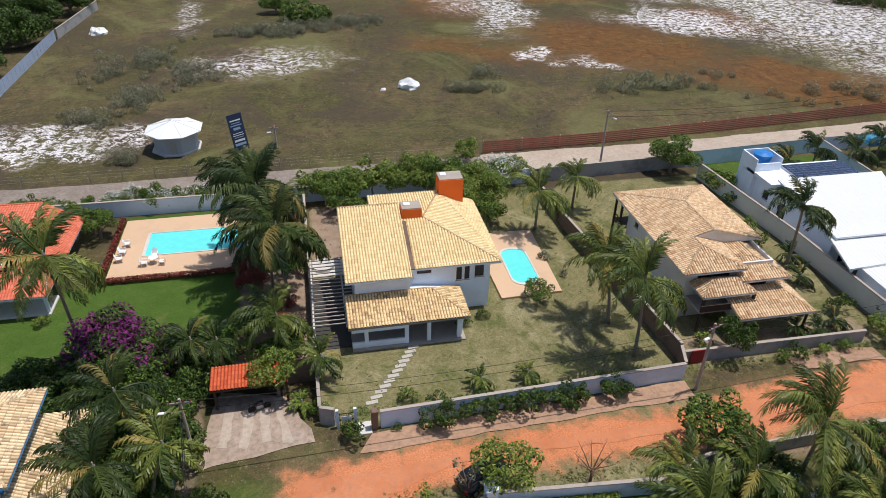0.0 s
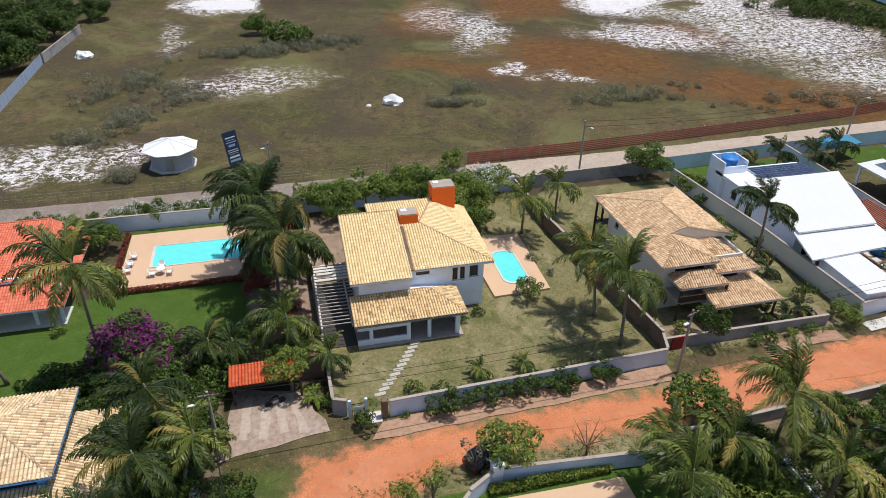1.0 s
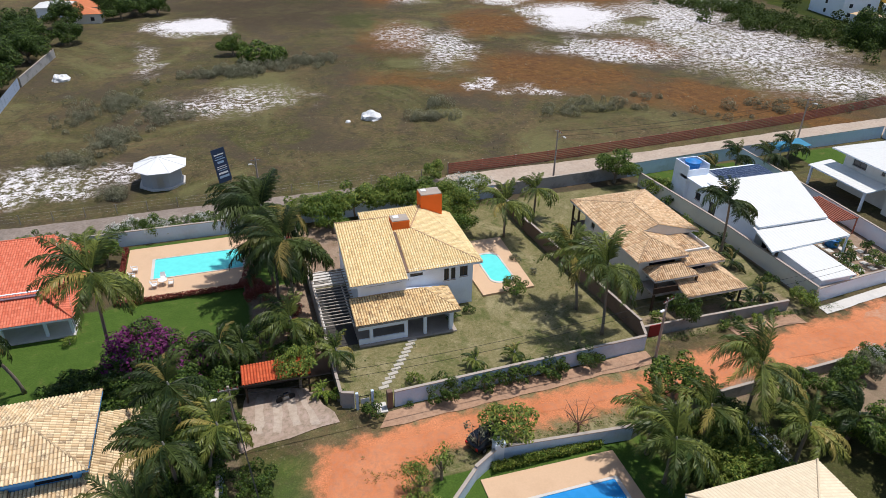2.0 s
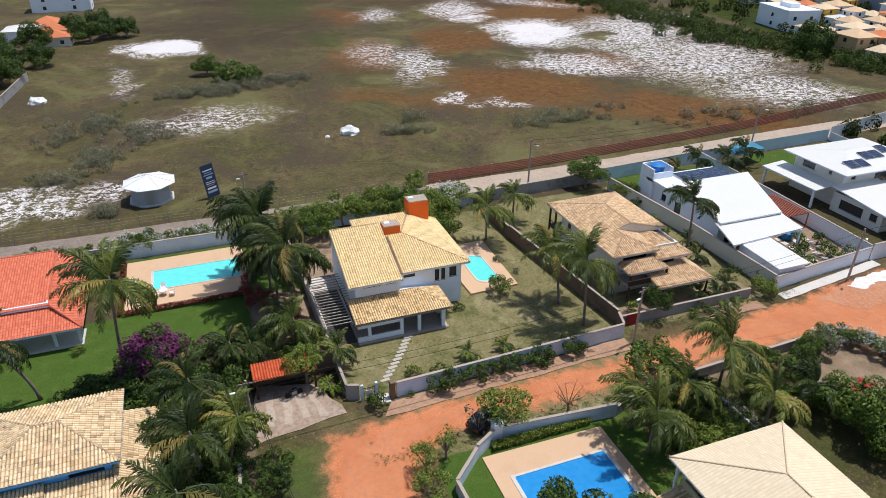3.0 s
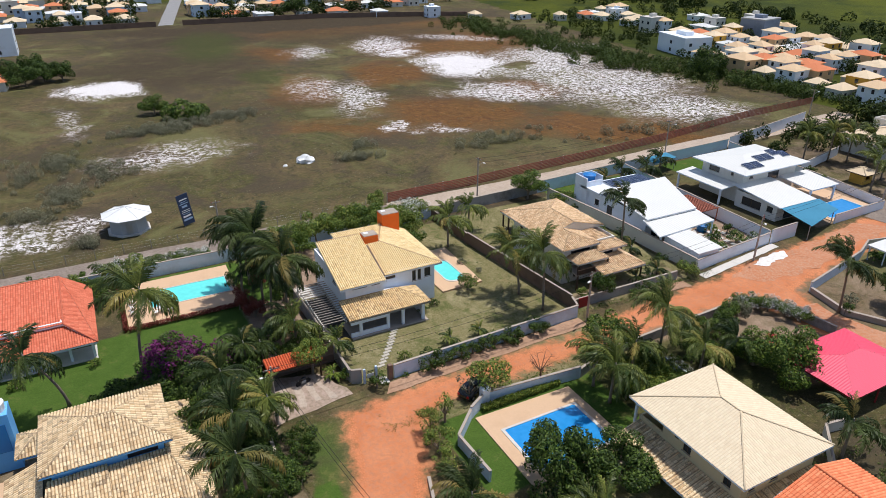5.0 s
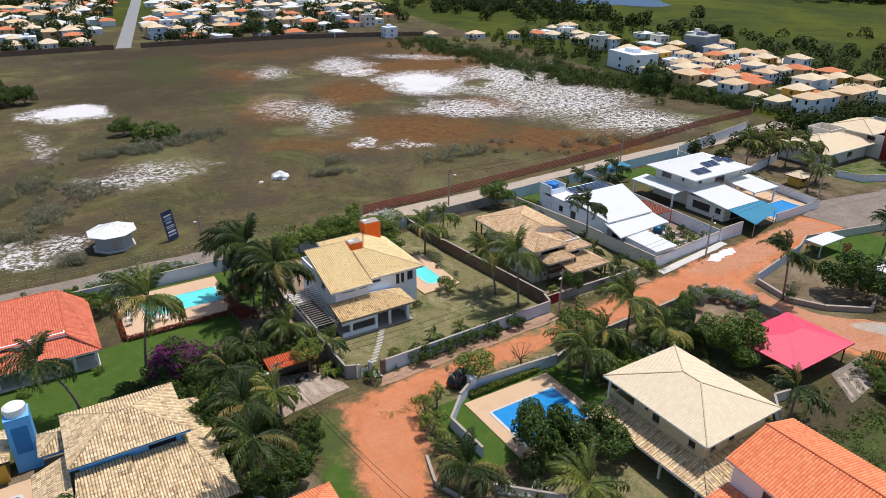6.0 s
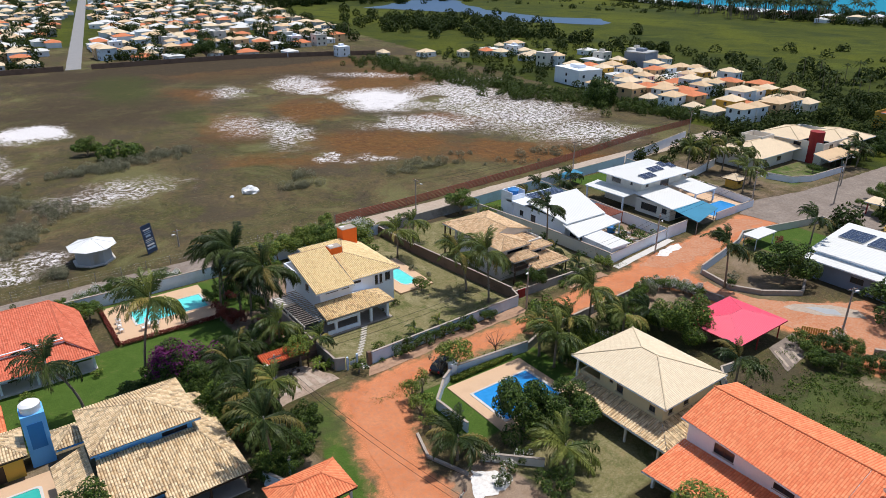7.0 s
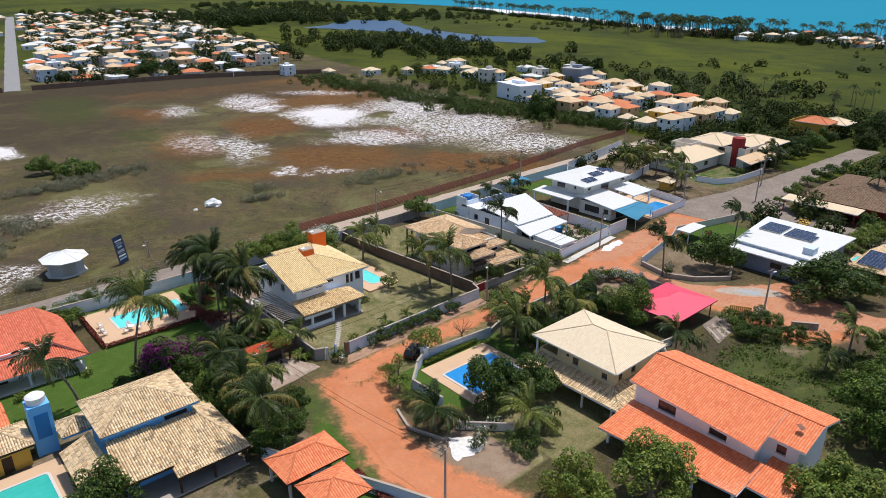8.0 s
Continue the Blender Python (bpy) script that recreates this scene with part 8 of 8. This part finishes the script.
# grass tufts on the field and yards
mb = Mb()
rt = random.Random(8)
for _ in range(2600):
    x, y = rt.uniform(-48, 120), 87 + 110 * rt.random() ** 1.4
    if y < 87 + max(0, (x - 24)) * 0.09 + 3 or noise.noise(Vector((x * 0.12, y * 0.12, 3))) < -0.12:
        continue
    s = rt.uniform(0.05, 0.26) * (1.6 if noise.noise(Vector((x * 0.07, y * 0.07, 9))) > 0.2 else 0.8)
    for k in range(6):
        a = rt.uniform(0, 6.28)
        p = Vector((x + rt.gauss(0, 0.4), y + rt.gauss(0, 0.4), 0))
        d = Vector((math.cos(a), math.sin(a), 0)) * 0.05
        mb.quad(p - d, p + d, p + d * 0.2 + Vector((rt.gauss(0, 0.1), rt.gauss(0, 0.1), s)))
single("field_grass", mb, "leafgrey", "dry olive grass tufts over the field", "grass", kind="stuff")

# far palms


def low_palm():
    t = thing("palm_tree", "slender coconut palm of the distant grove", "palm", group="distant palms")
    part("trunk", Mb().tube([(0, 0, -0.1), (0.15, 0, 4.5), (0, 0.1, 9.0)], [0.2, 0.15, 0.12], 5), "trunk", t)
    c = Mb()
    r = random.Random(2)
    for k in range(14):
        a, e = k * 2.4, r.uniform(-0.5, 0.8)
        d = Vector((math.cos(a), math.sin(a), 0))
        s = Vector((-d.y, d.x, 0)) * 0.45
        p0 = Vector((0, 0.1, 9.0))
        p1 = p0 + d * 1.7 + Vector((0, 0, e * 1.4))
        p2 = p1 + d * 1.5 + Vector((0, 0, e * 0.6 - 1.0))
        c.quad(p0 - s * 0.3, p0 + s * 0.3, p1 + s - Vector((0, 0, .2)), p1 - s - Vector((0, 0, .2))).quad(p1 - s, p1 + s, p2 + s * 0.2, p2 - s * 0.2)
    part("crown", c, "leaffar", t)
    return t


LP = low_palm()
first = True
shore = []
for k in range(170):           # the row behind the beach
    y = 300 + 720 * rv.random()
    shore.append((642 + (y - 300) * 0.39 + rv.gauss(0, 7), y))
shore += [(rv.gauss(632, 26), rv.gauss(340, 40)) for _ in range(110)]
shore += [(rv.uniform(606, 715), rv.uniform(110, 300)) for _ in range(50)]
trunks, heads = Mb(), Mb()
for x, y in shore:
    m = pose(x, y, 0, rv.uniform(-4, 4), rv.uniform(-4, 4), rv.uniform(0, 360)) @ Matrix.Scale(rv.uniform(1.4, 1.95), 4)
    for ob in LP.children:
        mb = trunks if ob.name.startswith("trunk") else heads
        i0 = len(mb.v)
        mb.v += [tuple(m @ v.co) for v in ob.data.vertices]
        mb.f += [tuple(i0 + q for q in f.vertices) for f in ob.data.polygons]
bp = thing("beach_palms", "long row of coconut palms behind the beach", "palms", kind="stuff")
part("trunks", trunks, "trunk", bp)["kind"] = "stuff"
part("crowns", heads, "leaffar", bp)["kind"] = "stuff"
spots = []
for _ in range(70):
    y = rv.uniform(352, 760)
    x = rv.uniform(-20, 190 + 0.27 * (y - 340))
    if abs(x - 19 - 0.185 * (y - 345)) > 9:
        spots.append((x, y))
spots += [(rv.uniform(225, 290), rv.uniform(60, 150)) for _ in range(24)]
spots += [(rv.uniform(130, 250), rv.uniform(-20, 32)) for _ in range(16)]
for x, y in spots:
    m = pose(x, y, 0, rv.uniform(-4, 4), rv.uniform(-4, 4), rv.uniform(0, 360))
    if first:
        LP.matrix_basis, first = m, False
        LP.scale = (0.9, 0.9, 0.9)
    else:
        s = rv.uniform(0.75, 1.0)
        LP.scale = (s, s, s)
        copy_thing(LP, pose(x, y, 0, rv.uniform(-4, 4), rv.uniform(-4, 4), rv.uniform(0, 360)))

LP.scale = (0.9, 0.9, 0.9)

# the houses along the cobbled street
w3 = thing("house", "low house with cream and tan tile roofs behind palms", "house")
box_walls(w3, 128, 57, 146, 68, 0, 3.6, "offwhite", [("s", 131, 133, 1, 2.2), ("s", 138, 140, 1, 2.2)])
hip_roof(w3, 126.5, 55.5, 148, 69.5, 3.5, 2.4, "roof_cream", "white", flat=True, wave=0.5, row=50, amp=0.03)
box_walls(w3, 138, 62, 144, 68, 3.6, 6.4, "offwhite", [("s", 140, 141.5, 4.6, 5.6)])
w4 = thing("house", "two-storey house with pale roofs and a round red tower", "house")
box_walls(w4, 147, 50, 166, 66, 0, 5.6, "offwhite", [("s", 150, 152, 3.6, 5), ("s", 158, 161, 3.4, 5), ("w", 56, 58, 3.4, 5)])
hip_roof(w4, 145.5, 56, 160, 68, 5.6, 1.9, "roof_cream", "white", flat=True, wave=0.5, row=50, amp=0.03)
hip_roof(w4, 155, 48, 172, 62, 4.6, 2.0, "roof_cream", "white", flat=True, wave=0.5, row=50, amp=0.03)
plane_roof(w4, [([(142, 45.6, 2.8), (160, 45.6, 2.8), (160, 50, 3.9), (142, 50, 3.9)], (0, -1))], [], "roof_tan", "white", flat=True, wave=0.5, row=50, amp=0.03)
part("tower", Mb().tube([(148.5, 53, 0), (148.5, 53, 8.2)], 1.8, 20), "redpaint", w4, "round dark red tower")
for x in (143, 149, 155):
    part("post", Mb().box(x, 46, 0, x + 0.2, 46.2, 2.75), "wood", w4)
kiosk = thing("kiosk", "small ochre garden kiosk with a tile roof", "kiosk")
box_walls(kiosk, 110.5, 51.5, 113.3, 54.3, 0, 2.2, "ochre", [("s", 111.2, 112.6, 0.9, 1.9, "open")])
hip_roof(kiosk, 109.8, 50.8, 114.0, 55.0, 2.2, 1.0, "roof_cream", "wood", flat=True, wave=0.5, row=50, amp=0.03)
h9 = thing("house", "ochre and red house with orange roofs among trees", "house")
box_walls(h9, 204, 50, 218, 62, 0, 5.4, "ochre", [("s", 207, 209, 3.4, 4.8)])
hip_roof(h9, 203, 49, 212, 60, 5.4, 1.8, "roof_orange", "white", flat=True, wave=0.5, row=50, amp=0.03)
hip_roof(h9, 211, 46, 221, 56, 4.6, 1.8, "roof_cream", "white", flat=True, wave=0.5, row=50, amp=0.03)
h10 = thing("house", "long house with brown mottled roofs and a pale carport", "house")
hip_roof(h10, 121, 4, 150, 24, 3.2, 2.6, "tile_brown", "redpaint", row=0.8, wave=0.5)
box_walls(h10, 124, 7, 148, 22, 0, 3.2, "redpaint", [("w", 12, 14, 1, 2.2)])
plane_roof(h10, [([(116.6, 26.4, 2.8), (116.6, 10, 2.8), (121, 10, 3.1), (121, 26.4, 3.1)], (-1, 0))], [], "roof_cream", "white", flat=True, wave=0.5, row=50, amp=0.03)
for y in (10.6, 15.6, 20.6, 25.6):
    part("post", Mb().box(117, y, 0, 117.2, y + 0.2, 2.75), "redpaint", h10)
# small roofs beside the blue house
sb = thing("annex", "low annex with spotted cream tiles and ochre walls", "annex")
hip_roof(sb, -40.0, 39.6, -34.8, 45.0, 2.7, 1.2, "tile_old", "wood")
box_walls(sb, -39.5, 40.2, -35.3, 44.4, 0, 2.7, "ochre", [("s", -38, -37, 0, 2.0, "door")])
plane_roof(sb, [([(-42, 45.2, 2.6), (-36, 45.2, 2.6), (-36, 49.6, 3.4), (-42, 49.6, 3.4)], (0, -1))], [], "tile_orange", "wood")
hip_roof(h5, -32.4, 38.2, -28.6, 42.0, 3.0, 0.9, "tile_old", "blue")
hip_roof(h7, -17.0, 10.4, -11.4, 15.8, 2.5, 1.1, "tile_orange", "wood")

ragged([(49.8, 8.8), (56.6, 9.0), (52.2, 4.8), (46.2, 4.2)], 0.05, "cobble", "pavement", "grey paved drive with pale stripes beside the canopy", "pavement", 0.15, seed=41)
yg = thing("gate", "yellow-brown slatted timber gate by the road", "gate")
for k in range(11):
    part("slat", Mb().prism([(57.0 + 0.15 * k, 8.2 - 0.26 * k), (57.12 + 0.15 * k, 8.0 - 0.26 * k), (57.17 + 0.15 * k, 8.03 - 0.26 * k), (57.05 + 0.15 * k, 8.23 - 0.26 * k)], 0.1, 1.4), "ochre", yg)
shrub(59.4, 4.4, 1.2, "leaf", label="white-flowering bush by the road", flower="flower")
for x, y in ((52.5, 0.5), (54.6, -1.0), (50.8, 2.0), (56.6, -2.6)):
    shrub(x, y, 1.5, "leafdark", label="dark hedge bush beside the empty plot")

# pale stripes of the drive
for k in range(3):
    o = k * 1.5
    ragged([(49.6 + o, 8.0), (50.0 + o, 7.9), (47.6 + o, 4.7), (47.2 + o, 4.8)], 0.075, "sandlane", "paving_stripe", "pale stone stripe across the drive", "paving", 0.1, seed=50 + k)
garden_wall([(59.2, -0.6), (61.6, -3.6)], 1.1, 0.3, "oldwall", "short dark mouldy wall beside the side street")
pool([(95.6, 2.2), (98.6, 2.0), (98.8, 3.4), (95.8, 3.6)], [(89.4, 1.2), (100.4, 0.9), (100.6, 4.2), (89.6, 3.4)], "deck", "pool", "small turquoise pool beside a beige house")
sbp = thing("speed_bump", "low speed bump with yellow stripes across the street", "speed bump")
for k in range(5):
    part("stripe", Mb().box(107.0 + k * 1.5, 16.6 + 0.3 * k, 0.05, 107.9 + k * 1.5, 19.2 + 0.25 * k, 0.14, 0.03), "ochre", sbp)
# weeds on the empty plot
_g = random.Random(77)
mb = Mb()
for _ in range(900):
    x, y = _g.uniform(36, 62), _g.uniform(-13, 3)
    if y > 2.5 - 0.5 * (x - 54) and x > 54 or math.sin(x * 0.7) + math.sin(y * 0.9 + x * 0.3) < -0.5:
        continue
    leaves(mb, Vector((x, y, 0.12)), _g.uniform(0.2, 0.5), 16, 0.13, _g, 0.6)
single("weeds", mb, "leaf", "patchy green weeds over the empty plot", "weeds", kind="stuff")
palm(127.4, 12.2, 3.0, 3.4, 20, (0, 0), seed=91, mat="leafgrey", label="silvery blue fan palm beside the street")

# white flat carport and planting along the cobbled street
cp = thing("carport", "white flat-roofed carport beside the corner wall", "carport")
part("roof", Mb().box(79.8, 28.4, 2.3, 86.4, 31.4, 2.5, 0.04), "sheet_white", cp)
for x, y in ((80.1, 28.7), (86.0, 28.7), (80.1, 31.0), (86.0, 31.0)):
    part("post", Mb().box(x, y, 0, x + 0.14, y + 0.14, 2.3), "white", cp)
garden_wall([(3.6, 14.6), (8.4, 9.9)], 1.0, 0.2, "offwhite", "low white wall behind a roadside palm")
for x, y, r, m in ((139, 47.8, 1.4, "leaf"), (154, 50.5, 2.2, "leafdark"), (150, 30.2, 2.2, "leafdark"), (143, 30.6, 1.8, "leaf"), (134, 29.8, 1.6, "leafbright"), (128, 28.6, 1.8, "leaf"), (157, 29.6, 2.4, "leafdark"), (165, 29.0, 2.2, "leaf"),
                   (163, 45.6, 2.0, "leaf"), (170, 46.6, 2.4, "leafdark"), (178, 47.4, 3.0, "leafdark"), (186, 46.4, 3.4, "leaf"), (195, 46.0, 3.2, "leafdark"), (146, 15.0, 2.4, "leafdark"), (118, 8.0, 2.0, "leaf"), (116, 22.6, 1.4, "leafdark"), (121, 28.2, 1.3, "leaf")):
    shrub(x, y, r, m, h=r * 0.8, label="leafy garden tree along the cobbled street")
for k, (x, y) in enumerate(((153, 43.6), (157, 45.0), (149, 44.6), (161, 47.8))):
    palm(x, y, 4.6, 3.6, 14, (0.3, 0.2), seed=100 + k, mat="palmdark", label="garden palm beside the cobbled street")
um = thing("parasol", "green garden parasol on a terrace", "parasol", pose(150.0, 47.6, 0))
part("pole", Mb().tube([(0, 0, 0), (0, 0, 2.9)], 0.05, 6), "metal", um)
part("canopy", Mb().tube([(0, 0, 2.4), (0, 0, 2.9), (0, 0, 3.15)], [2.0, 0.9, 0.05], 8), "poolgreen", um)

# stepping slabs in the terraced garden
for i in range(3):
    for j in range(7):
        o = single("stepping_stone", Mb().prism([(-0.42, -0.42), (0.42, -0.4), (0.41, 0.42), (-0.43, 0.4)], -0.02, 0.07), "paleconcrete", "pale square stepping slab in a planted garden", "paving stone", "garden slabs")
        o.matrix_world = pose(64.6 + 1.9 * i, 44.4 + 1.25 * j, 0, 0, 0, 4 * math.sin(i + 2 * j))
